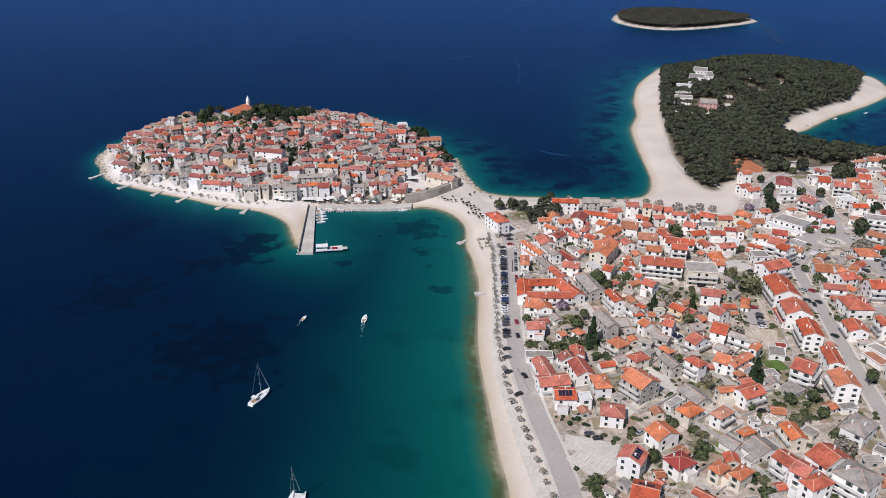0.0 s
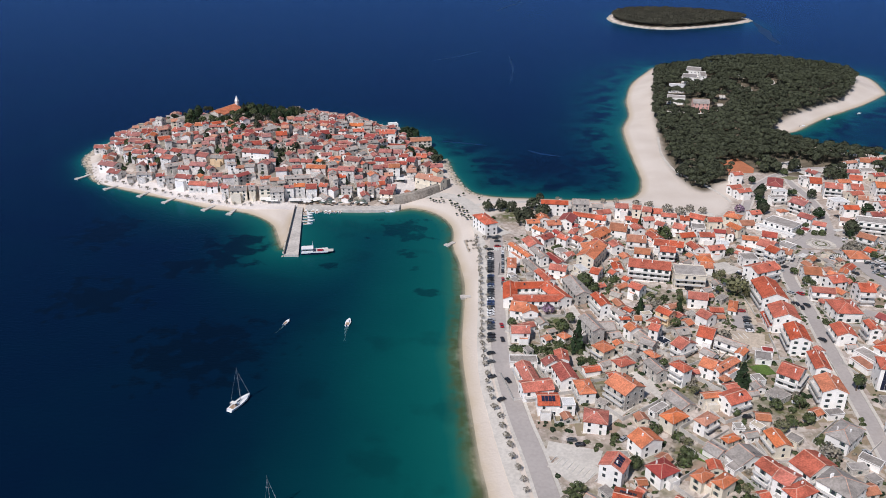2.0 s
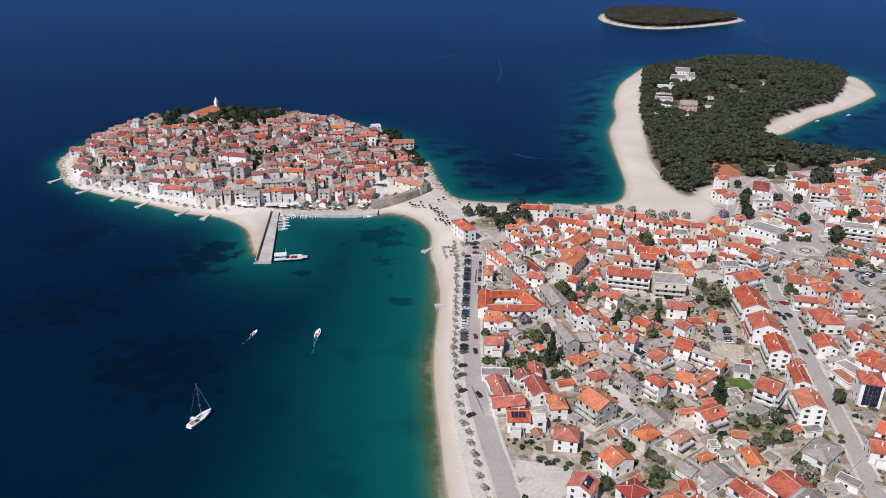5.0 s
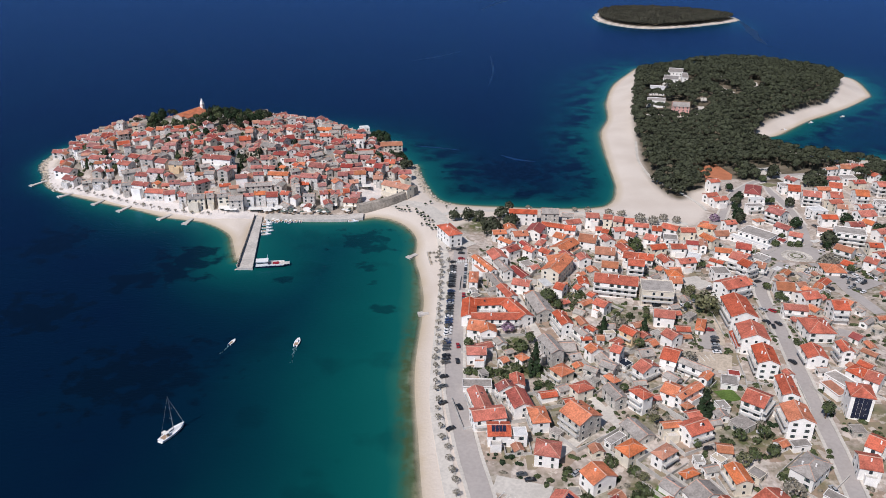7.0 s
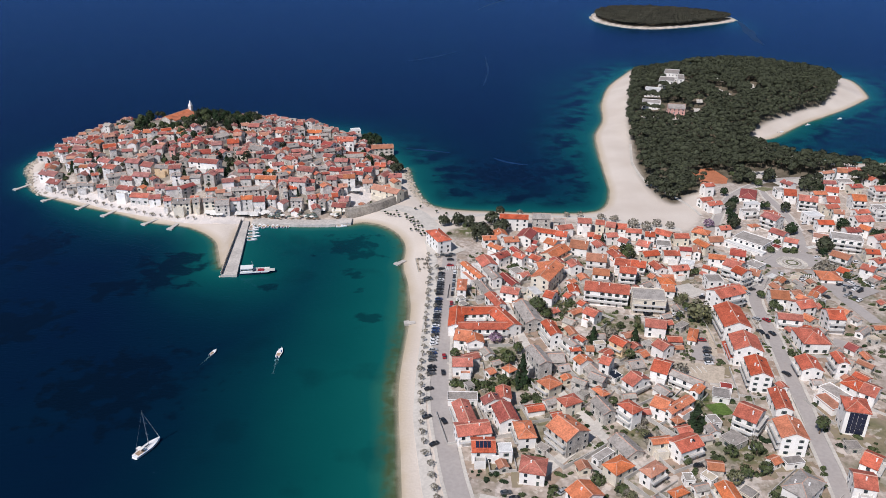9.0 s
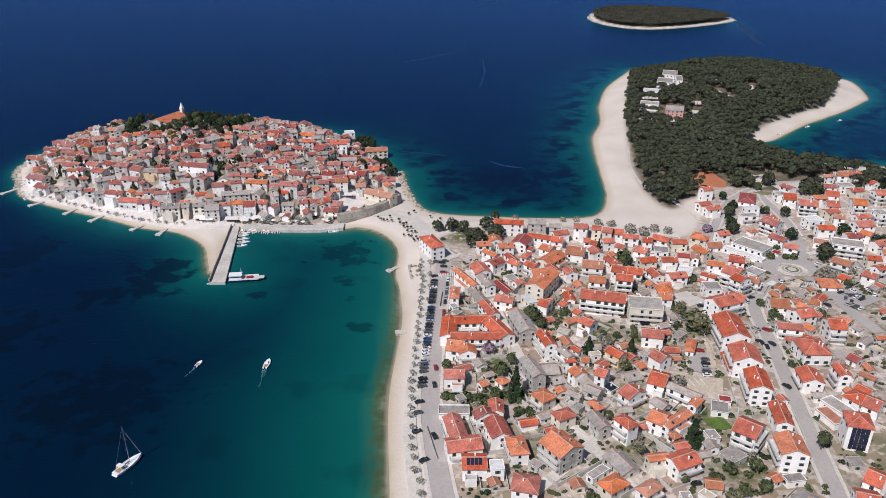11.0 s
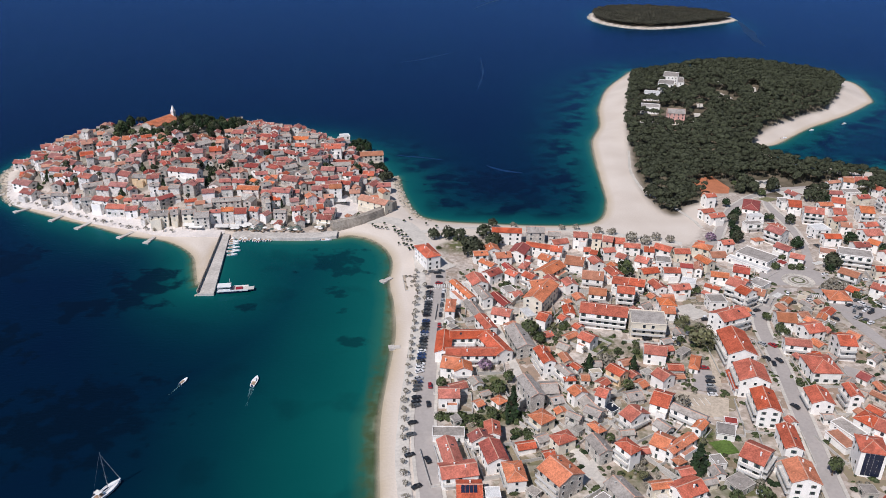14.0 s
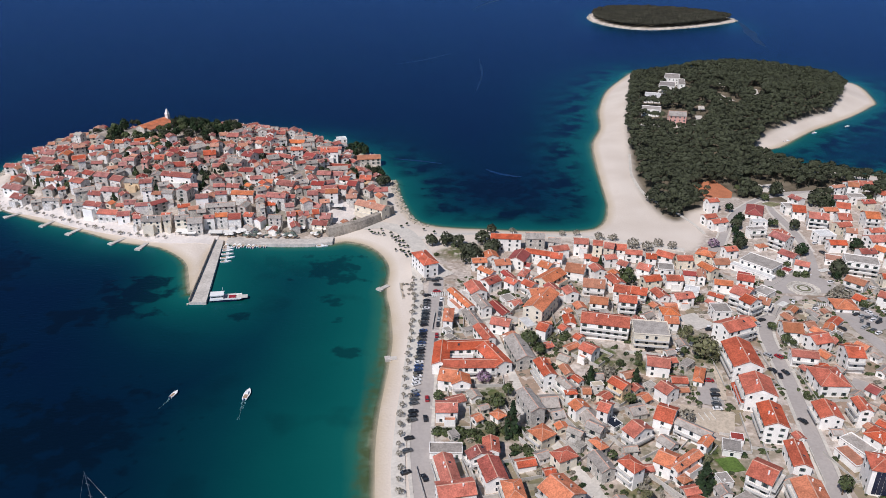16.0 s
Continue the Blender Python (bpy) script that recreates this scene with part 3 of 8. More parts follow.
strip("square", [(49.5, 466.2), (41.0, 479.0), (31.7, 508.8), (21.5, 532.0), (6.8, 541.8), (-6.0, 539.2)], 11.0, PAVE, "pale paved way onto the old town", up=0.28)
strip("beach_walk", [(32.3, 520.2), (48.5, 526.1), (73.9, 528.1), (107.2, 526.1), (139.9, 523.0), (170.6, 513.6), (199.7, 502.6)], 5.0, PAVE, "pale paved walk behind the cove beach", up=0.30)
strip("seafront_walk", [(37.8, 216.9), (33.6, 243.3), (30.0, 273.7), (27.6, 300.2), (28.0, 330.6), (29.8, 366.5), (31.9, 408.7), (33.0, 450.3), (30.4, 484.1)], 5.5, PAVE, "pale paved seafront walk lined with tamarisks", up=0.32)
strip("old_town_promenade", [(-284.0, 622.0), (-272.0, 597.0), (-262.0, 580.0), (-249.0, 571.5), (-235.0, 566.5), (-219.0, 559.0), (-198.0, 547.0), (-182.0, 540.0), (-169.0, 534.5), (-155.0, 529.5), (-139.0, 522.5), (-122.0, 519.0), (-108.0, 518.0), (-97.0, 519.0)], 11.0, PROM, "pale slab-paved promenade below the old town", up=0.33)
strip("side_street", [(73.1, 261.8), (91.3, 278.3), (103.7, 292.3), (108.7, 296.4)], 5.0, PAVE, "pale concrete side street between houses", up=0.34)
strip("pavement_main_a", [(182.5, 232.3), (187.2, 257.2), (191.2, 281.7), (197.2, 315.2), (204.4, 355.3), (210.2, 393.0), (224.0, 416.5)], 1.4, PAVE, "pale concrete pavement with a kerb beside the road", up=0.30)
strip("pavement_main_b", [(174.9, 233.7), (179.6, 258.5), (183.6, 283.0), (189.6, 316.5), (196.8, 356.6), (202.9, 395.4), (217.3, 420.3)], 1.4, PAVE, "pale concrete pavement with a kerb beside the road", up=0.30)
strip("pavement_promenade_a", [(52.4, 217.4), (49.2, 243.6), (45.6, 265.6), (43.2, 286.2), (41.2, 309.3), (41.1, 329.9), (42.6, 365.5), (45.1, 408.0), (47.1, 441.0)], 1.4, PAVE, "pale concrete pavement with a kerb beside the road", up=0.30)
strip("pavement_promenade_b", [(42.7, 216.2), (39.6, 242.2), (36.0, 264.3), (33.5, 285.3), (31.5, 308.9), (31.4, 330.1), (33.0, 366.0), (35.4, 408.6), (37.4, 441.6)], 1.4, PAVE, "pale concrete pavement with a kerb beside the road", up=0.30)
strip("pavement_hill_a", [(280.2, 499.6), (284.6, 531.6), (285.1, 562.2), (282.8, 593.1), (254.5, 569.2), (237.6, 542.8), (222.2, 513.1)], 1.4, PAVE, "pale concrete pavement with a kerb beside the road", up=0.30)
strip("pavement_hill_b", [(273.6, 500.5), (278.0, 532.1), (278.4, 562.2), (281.5, 586.6), (259.6, 564.8), (243.4, 539.5), (228.1, 510.0)], 1.4, PAVE, "pale concrete pavement with a kerb beside the road", up=0.30)
strip("gravel_lot", [(144.3, 328.0), (154.1, 325.2), (164.5, 321.5)], 15.0, GRAVEL, "beige gravel car park between houses", up=0.34)
strip("car_lot", [(260.0, 420.9), (265.3, 411.3), (272.1, 399.8)], 20.0, ASPH, "grey asphalt car park with parked cars", up=0.34)
strip("striped_lot", [(53.8, 242.8), (59.0, 236.5), (64.0, 230.7)], 14.0, PAVE, "pale concrete lot with painted bays", up=0.34)
strip("terrace_yard", [(49.6, 249.2), (57.5, 246.6), (70.0, 242.0)], 9.0, PAVE, "pale concrete terrace yard beside the seafront road", up=0.33)
strip("yard_car_park", [(163.8, 350.8), (161.6, 343.1), (159.2, 334.3)], 10.5, ASPH, "grey asphalt parking yard behind a house", up=0.34)
strip("sandy_track", [(169.9, 363.5), (169.8, 355.9), (167.8, 347.3), (165.5, 337.6)], 3.2, GRAVEL, "pale sandy track between gardens", up=0.44)
strip("concrete_lot", [(171.7, 413.7), (175.1, 406.0), (178.8, 399.8)], 13.0, PAVE, "pale concrete lot between houses", up=0.34)
strip("terrace_lot", [(227.4, 350.7), (230.8, 348.2), (233.6, 345.7)], 9.0, ASPH, "grey asphalt forecourt between houses", up=0.34)
strip("fort_square", [(-27.0, 546.0), (-21.5, 560.0), (-15.0, 572.0)], 19.0, PROM, "pale paved square behind the bastion wall", up=0.3)
strip("wood_car_park", [(288.3, 617.0), (295.1, 613.2), (305.9, 615.6)], 16.0, PAVE, "pale gravel car park beside the pine wood", up=0.34)
strip("sand_yard", [(300.4, 590.4), (312.8, 593.3), (325.7, 597.1)], 13.0, PAVE, "pale sandy yard beside the pine wood", up=0.34)
strip("forest_terrace", [(240.1, 775.1), (251.1, 768.9), (263.0, 766.8), (279.0, 760.4)], 11.0, PAVE, "pale paved terrace in the pine wood", up=0.34)
strip("forest_path", [(298.6, 788.8), (294.6, 773.0), (288.2, 761.3)], 6.0, PAVE, "pale clearing path in the pine wood", up=0.34)
strip("forest_yard", [(338.5, 859.0), (340.5, 847.0), (344.0, 833.0)], 13.0, PAVE, "pale bare yard in the pine wood", up=0.34)
strip("forest_track", [(389.0, 882.0), (382.5, 861.0), (375.0, 839.0)], 4.5, PAVE, "pale bare track in the pine wood", up=0.34)
strip("forest_spot", [(311.0, 820.0), (309.5, 814.0), (307.0, 806.0)], 6.0, PAVE, "pale bare spot in the pine wood", up=0.34)
strip("lawn", [(149.9, 296.3), (154.0, 297.2), (158.2, 298.1)], 8.0, GRASS, "bright green mown lawn between houses", up=0.34)
strip("back_lawn", [(108.2, 241.9), (110.3, 240.4), (112.3, 238.7)], 8.0, GRASS, "green lawn behind a house", up=0.34)
strip("corner_lawn", [(282.4, 578.9), (287.5, 581.8), (290.1, 578.5)], 8.0, DRYGRASS, "dry olive-green lawn between two roads", up=0.34)
strip("beach_path", [(212.1, 700.8), (204.9, 667.6), (200.1, 639.4), (200.3, 598.4), (210.8, 571.2), (219.0, 544.1), (220.9, 528.0)], 2.2, PAVE, "pale stone path between beach and pine wood", up=0.34)
strip("pink_terrace", [(342.3, 983.3), (349.2, 979.6)], 14.0, CLAY, "pinkish paved terrace between forest buildings", up=0.34)
ROUND = (250.3, 447.7)
CLEARINGS = [(343, 827, 10, 27), (379, 851, 6, 30), (309, 806, 6, 15), (419, 1129, 10, 9), (276, 800, 15, 12), (221, 617, 5, 12), (296, 617, 14, 12), (275, 776, 13, 12), (262, 838, 12, 9), (270, 754, 13, 9), (268, 761, 10, 8), (303, 868, 15, 9), (309, 903, 12, 6), (257, 790, 11, 8)]
OPEN_PLACES = [(-14, 560, 17, 13), (-120, 586, 12, 11), (-167, 593, 10, 9), (-221, 586, 9, 9), (-125, 575, 8, 8), (-247, 594, 9, 8), (-122, 653, 8, 8)]


# houses
def rings(steps):
    """One piece of concentric rectangles: half width, half height, depth and material of each."""
    g = Geo()
    vs, fs, mi = [], [], []
    for k, (w, h, d, m) in enumerate(steps):
        vs += [(-w, d, -h), (-w, d, h), (w, d, h), (w, d, -h)]
        if k:
            a, b = 4 * k - 4, 4 * k
            fs += [(a + i, a + (i + 1) % 4, b + (i + 1) % 4, b + i) for i in range(4)]
            mi += [m] * 4
    k = 4 * len(steps) - 4
    g.v, g.f, g.m = vs, fs + [(k, k + 1, k + 2, k + 3)], mi + [steps[-1][3]]
    return g


def window_mesh():
    return rings(((0.66, 0.82, -0.03, 0), (0.66, 0.82, 0.09, 0), (0.57, 0.73, 0.09, 0), (0.57, 0.73, 0.02, 1))).mesh("window", FRAME_W, GLASS)


def shuttered_mesh():
    return rings(((0.98, 0.74, -0.03, 2), (0.98, 0.74, 0.07, 2), (0.50, 0.74, 0.07, 2), (0.48, 0.70, 0.01, 1))).mesh("shuttered_window", FRAME_W, GLASS, SHUT)


def door_mesh():
    g = rings(((0.55, 1.1, -0.03, 0), (0.55, 1.1, 0.08, 0), (0.45, 1.0, 0.08, 0), (0.45, 1.0, 0.03, 1)))
    g.v = [(x, y, z + 1.1) for x, y, z in g.v]
    return g.mesh("door", FRAME_W, SHUT)


WINDOW, SHUTTERED, DOOR = window_mesh(), shuttered_mesh(), door_mesh()
RISE = 0.44
STOREY = 2.85
rng = random.Random(11)
ROOF_WORD = {"r": "red clay tile", "o": "bright orange tile", "d": "dark red", "p": "faded pink tile", "b": "brown tile",
             "s": "grey", "n": "navy canvas", "q": "weathered red tile", "t": "faded crimson tile", "w": "white", "k": "grey stone", "y": "sand-coloured"}
WALL_WORD = {"w": "White rendered", "c": "Cream rendered", "y": "Peach rendered", "k": "Grey limestone", "p": "Pink rendered", "v": "Weathered white rendered"}
FORM_WORD = {"g": "gabled roof", "h": "hipped roof", "f": "flat roof"}


def roof_geo(kind, L, w, z, o=0.45, t=0.28):
    """Roof and, for gables, its ridge; the eaves lie at height z."""
    g = Geo()
    if kind == "g":
        e, s = w / 2 + o, RISE
        zr, ze = z + w / 2 * s, z - o * s
        x = L / 2 + 0.3
        g.extrude_x([(-e, ze), (-e, ze + t), (0, zr + t), (e, ze + t), (e, ze), (0, zr)], -x, x)
        g.extrude_x([(-0.22, zr + t - 0.09), (-0.12, zr + t + 0.09), (0.12, zr + t + 0.09), (0.22, zr + t - 0.09)], -x, x, 1)
        for q in (-1, 1):
            for y in (-1, 1):
                a, b = (q * (x - 0.08), 0, zr + t + 0.03), (q * (x - 0.08), y * e, ze + t + 0.03)
                g.tube(a, b, 0.09, 0.09, 4, 1)
    elif kind == "h":
        X, Y, zr = L / 2 + o, w / 2 + o, z + min(w, L) / 2 * RISE
        r = max((L - w) / 2, 0.15)
        q = max((w - L) / 2, 0.0)
        base = [(-X, -Y), (X, -Y), (X, Y), (-X, Y)]
        vs = [(a, b, z - 0.15) for a, b in base] + [(a, b, z + 0.1) for a, b in base] + [(-r, -q, zr + 0.25), (r, q, zr + 0.25)]
        g.add(vs, [(3, 2, 1, 0), (0, 1, 5, 4), (1, 2, 6, 5), (2, 3, 7, 6), (3, 0, 4, 7), (4, 5, 9, 8), (5, 6, 9), (6, 7, 8, 9), (7, 4, 8)])
        for i, j in ((4, 8), (7, 8), (5, 9), (6, 9), (8, 9)):
            g.tube(vs[i], vs[j], 0.13, 0.13, 4, 1)
    else:
        X, Y, rim_ = L / 2 + 0.15, w / 2 + 0.15, (0.62 if L * w > 60 else 0.32)
        g.box(-X, X, -Y, Y, z, z + 0.18)
        for a in (-1, 1):
            g.box(-X, X, *sorted((a * Y, a * (Y - 0.22))), z + 0.18, z + rim_, 1)
            g.box(*sorted((a * X, a * (X - 0.22))), -Y + 0.22, Y - 0.22, z + 0.18, z + rim_, 1)
    return g


def raise_house(name, x, y, ang, L, w, n, kind, roof, wall, balcony, gap, group, solar=False, storey=STOREY):
    balcony = balcony or (name == "house" and 1 < n and kind != "f" and y < 450 and rng.random() < 0.4)
    ca, sa = math.cos(radians(ang)), math.sin(radians(ang))
    corners = [(x + ca * a * L / 2 - sa * b * w / 2, y + sa * a * L / 2 + ca * b * w / 2) for a in (-1, 1) for b in (-1, 1)]
    zs = [lift(*c) for c in corners] + [lift(x, y)]
    z0 = sum(zs) / 5
    TAKEN.append((x, y, math.hypot(L, w) / 2))
    label = f"{WALL_WORD[wall]} {('single', 'two', 'three', 'four')[min(n, 4) - 1]}-storey house with {ROOF_WORD[roof]} {FORM_WORD[kind]}"
    if balcony:
        label += " and balconies"
    e = thing(name, pose(x, y, z0, 0, 0, ang), label, "house", group)
    H, sink = n * storey, z0 - min(zs) + 0.6
    g = Geo()
    if kind == "g":
        g.extrude_x([(-w / 2, -sink), (-w / 2, H), (0, H + w / 2 * RISE - 0.02), (w / 2, H), (w / 2, -sink)], -L / 2, L / 2)
    else:
        g.box(-L / 2, L / 2, -w / 2, w / 2, -sink, H)
    part("wall", g, WALL[wall], e)
    part("roof", roof_geo(kind, L, w, H), [ROOF[roof], CAP if kind != "f" else WALL[wall]], e)
    if gap < 6 and (kind != "f" and n > 1 and rng.random() < 0.72 or rng.random() < 0.15):
        for _ in range(1 if L < 11 else 2):
            cx, cy = rng.uniform(-0.35, 0.35) * L, rng.choice((-1, 1)) * w * rng.uniform(0.08, 0.25)
            top = H + (w / 2 * RISE if kind != "f" else 0.4) + 0.55
            q = Geo().box(cx - 0.24, cx + 0.24, cy - 0.24, cy + 0.24, H, top).box(cx - 0.31, cx + 0.31, cy - 0.31, cy + 0.31, top, top + 0.1)
            part("chimney", q, WALL["w"] if wall != "k" else CONC, e)
    if solar:
        s = w * 0.2
        for i in range(4):
            q = Geo()
            a = (i - 2) * 1.5
            zc = H + w / 2 * RISE - s * RISE + 0.36
            d = 1.3
            q.add([(a, -s - d, zc - d * RISE), (a + 1.35, -s - d, zc - d * RISE), (a + 1.35, -s + d, zc + d * RISE), (a, -s + d, zc + d * RISE)], [(0, 1, 2, 3)])
            part("solar_panel", q, SOLAR, e, "dark blue solar panel")
    if gap < 4 and n > 1 and not balcony and rng.random() < 0.5:
        s, d, t = rng.choice((-1, 1)), rng.uniform(2.2, 3.6), rng.choice((1, 1, n - 1)) * storey
        a0 = rng.uniform(-0.5, -0.1) * L
        a1 = a0 + rng.uniform(0.45, 0.6) * L
        if (Vector((-sa * s, ca * s)) @ Vector((20 - x, 30 - y))) < 0:
            s = -s
        q = Geo().box(a0, a1, *sorted((s * w / 2, s * (w / 2 + d))), -sink, t, 0).box(a0, a1, *sorted((s * (w / 2 + d), s * (w / 2 + d - 0.15))), t + 0.003, t + 0.9, 0)
        for u in (a0, a1 - 0.15):
            q.box(u, u + 0.15, *sorted((s * w / 2, s * (w / 2 + d - 0.15))), t + 0.003, t + 0.9, 0)
        q.box(a0 + 0.15, a1 - 0.15, *sorted((s * w / 2, s * (w / 2 + d - 0.15))), t, t + 0.04, 1)
        part("terrace", q, [WALL[wall], rng.choice((CONC, CONC, ROOF["p"]))], e)
    if gap < 4 and kind == "g" and rng.random() < 0.4:
        s, c0 = -1, rng.uniform(-0.3, 0.2) * L
        q = Geo()
        y0, y1 = w * 0.14, w * 0.14 + 1.1
        top = H + w / 2 * RISE + 0.33
        q.add([(c0, s * y0, top - y0 * RISE), (c0 + 0.9, s * y0, top - y0 * RISE), (c0 + 0.9, s * y1, top - y1 * RISE), (c0, s * y1, top - y1 * RISE),
               (c0, s * y0, top - y0 * RISE - 0.12), (c0 + 0.9, s * y0, top - y0 * RISE - 0.12), (c0 + 0.9, s * y1, top - y1 * RISE - 0.12), (c0, s * y1, top - y1 * RISE - 0.12)],
              [(3, 2, 1, 0), (4, 5, 6, 7), (0, 1, 5, 4), (1, 2, 6, 5), (2, 3, 7, 6), (3, 0, 4, 7)])
        part("skylight", q, GLASS, e)
    to_view = Vector((20 - x, 30 - y, 0)).normalized()
    door_done = False
    for nx, ny, half, span in ((0, -1, w / 2, L), (0, 1, w / 2, L), (1, 0, L / 2, w), (-1, 0, L / 2, w)):
        world_n = Vector((ca * nx - sa * ny, sa * nx + ca * ny, 0))
        if world_n.dot(to_view) < (0.08 if gap < 6 else 0.3):
            continue
        count = max(1, int((span - 1.0) / (gap if storey > 2.6 or y < 556 or y > 625 else gap * 1.4)))
        turn = {(0, -1): 180, (0, 1): 0, (1, 0): -90, (-1, 0): 90}[(nx, ny)]
        mesh = SHUTTERED if (wall in "kcp" and gap > 4 or rng.random() < 0.25) else WINDOW
        for k in range(n):
            for i in range(count):
                off = (i + 0.5 - count / 2) * span / count + rng.uniform(-0.15, 0.15)
                if rng.random() < (0.12 if storey > 2.6 else 0.2 if gap < 6 else 0.45):
                    continue
                lx, ly = (off, ny * half) if nx == 0 else (nx * half, off)
                if k == 0 and not door_done and gap < 5 and abs(off) < span / 3:
                    d = part("door", DOOR, None, e)
                    d.matrix_local = pose(lx, ly, 0.05, 0, 0, turn)
                    door_done = True
                    continue
                o = part("window", mesh, None, e)
                s = 1.12 if balcony and k and nx == 0 else 0.88 if balcony else 1.0
                o.matrix_local = pose(lx, ly, k * storey + 1.5, 0, 0, turn) @ Matrix.Diagonal((s * 1.05, 1, s, 1)) @ Matrix.Diagonal((0.82, 1, 0.82, 1) if gap > 4 else (1, 1, 1, 1))
        if balcony and nx == 0 and world_n.dot(to_view) > 0.1 or (balcony and nx == -1 and L < w):
            for k in range(1, n):
                q = Geo()
                z = k * storey
                d0, d1 = sorted((ny * half, ny * (half + 1.5))) if nx == 0 else sorted((nx * half, nx * (half + 1.5)))
                s0, s1 = -span / 2 + 0.3, span / 2 - 0.3
                bx = (lambda g_, a, b, c, d, z0_, z1_, mi: g_.box(a, b, c, d, z0_, z1_, mi)) if nx == 0 else (lambda g_, a, b, c, d, z0_, z1_, mi: g_.box(c, d, a, b, z0_, z1_, mi))
                bx(q, s0, s1, d0, d1, z - 0.12, z + 0.05, 0)
                out = d0 if (ny if nx == 0 else nx) < 0 else d1
                i0, i1 = sorted((out, out - (ny if nx == 0 else nx) * 0.1))
                bx(q, s0, s1, i0, i1, z + 0.05, z + 0.95, 1)
                for s in (s0, s1 - 0.1):
                    bx(q, s, s + 0.1, *((i1, d1) if out == d0 else (d0, i0)), z + 0.05, z + 0.95, 1)
                part("balcony", q, [CONC, RAIL], e)
    return e


def house(x, y, ang, L, w, n, kind, roof, wall, balcony=False, solar=False):
    return raise_house("house", x, y, ang, L, w, n, kind, roof, wall, balcony, 3.6, "houses of the new town", solar)


OLD_HOUSES = []
aged = random.Random(23)


def old_house(x, y, ang, L, w, n, kind, roof, wall, gap=3.5, balcony=False):
    if roof in "qrob":
        roof = aged.choice({"q": "qttdtq", "r": "rqtt", "o": "or", "b": "bt"}[roof])
    if wall == "w":
        wall = aged.choice("vvw")
    e = raise_house("old_house", x, y, ang, L, w, n, kind, roof, wall, balcony, gap, "houses of the old town", storey=2.5)
    OLD_HOUSES.append(e)
    return e


house(36.5, 473.8, 114, 18.6, 8.8, 3, "h", "r", "w")
house(92.9, 481.5, 66, 13.1, 9.7, 2, "g", "d", "w")
house(96.6, 476.9, 152, 6.5, 4.4, 1, "g", "d", "w")
house(107.7, 454.4, 47, 17.6, 9.7, 2, "g", "o", "c")
house(97.7, 419.0, 60, 22.9, 10.6, 3, "g", "o", "c")
house(45.1, 375.0, 86, 18.7, 7.2, 2, "g", "r", "w")
house(58.0, 382.1, 3, 19.8, 8.0, 2, "g", "r", "w")
house(69.7, 372.1, 115, 18.2, 8.8, 2, "g", "r", "w")
house(58.3, 366.2, 180, 24.7, 7.2, 2, "g", "r", "w")
house(82.1, 377.3, 102, 20.4, 8.8, 2, "g", "s", "k")
house(96.2, 395.5, 148, 5.2, 7.9, 2, "g", "r", "w")
house(81.9, 433.9, 116, 7.1, 6.2, 1, "f", "s", "w")
house(85.5, 428.0, 28, 5.4, 5.3, 1, "g", "r", "w")
house(134.4, 503.6, 175, 8.8, 7.0, 2, "g", "q", "w")
house(151.3, 497.3, 156, 6.3, 7.9, 2, "g", "r", "c")
house(182.4, 484.6, 143, 10.6, 7.9, 2, "g", "r", "w")
house(207.1, 486.7, 146, 10.2, 7.9, 2, "h", "o", "c")
house(125.9, 394.4, 166, 23.1, 11.4, 3, "g", "r", "w", balcony=True)
house(110.5, 406.0, 90, 8.6, 5.3, 1, "g", "r", "w")
house(161.7, 407.3, 0, 8.1, 8.8, 2, "h", "o", "w")
house(145.5, 384.4, 171, 16.7, 13.2, 3, "f", "s", "c", balcony=True)
house(144.4, 403.8, 130, 5.2, 5.3, 1, "h", "r", "w")
house(190.5, 464.5, 160, 6.3, 6.2, 1, "f", "d", "w")
house(189.1, 411.2, 0, 8.8, 8.8, 2, "f", "s", "w")
house(221.6, 461.4, 152, 7.8, 7.9, 1, "f", "d", "w")
house(205.6, 425.8, 136, 9.2, 9.7, 3, "g", "r", "w", balcony=True)
house(205.9, 415.2, 120, 7.1, 8.8, 3, "g", "r", "w", balcony=True)
house(187.4, 388.2, 23, 16.6, 10.6, 3, "g", "r", "w")
house(114.3, 373.2, 136, 7.1, 7.2, 2, "g", "r", "w")
house(216.6, 390.2, 170, 9.2, 10.6, 2, "g", "b", "w")
house(224.9, 379.5, 15, 9.7, 8.8, 2, "g", "r", "w")
house(232.6, 341.8, 123, 5.0, 6.4, 1, "g", "d", "w")
house(249.8, 469.5, 133, 5.1, 5.3, 1, "f", "d", "w")
house(284.9, 484.7, 155, 9.4, 9.7, 1, "f", "p", "w")
house(278.8, 446.9, 133, 10.5, 7.9, 2, "g", "b", "w")
house(259.2, 421.9, 174, 11.5, 11.4, 1, "h", "o", "w")
house(272.4, 429.1, 124, 6.2, 7.0, 1, "g", "r", "w")
house(224.1, 439.5, 128, 8.4, 9.7, 1, "f", "s", "w")
house(215.8, 419.9, 147, 5.7, 7.9, 2, "g", "b", "w")
house(197.2, 258.8, 137, 6.0, 9.6, 2, "g", "r", "w")
house(220.1, 303.3, 135, 6.2, 9.6, 2, "g", "r", "w")
house(188.4, 248.2, 163, 7.6, 9.6, 2, "g", "r", "w")
house(240.4, 574.7, 138, 8.8, 7.0, 2, "g", "b", "w")
house(260.6, 505.1, 125, 11.3, 9.7, 3, "g", "q", "w", balcony=True)
house(291.2, 564.9, 0, 6.9, 8.8, 2, "f", "s", "w")
house(293.1, 470.1, 159, 18.1, 11.4, 3, "f", "s", "w", balcony=True)
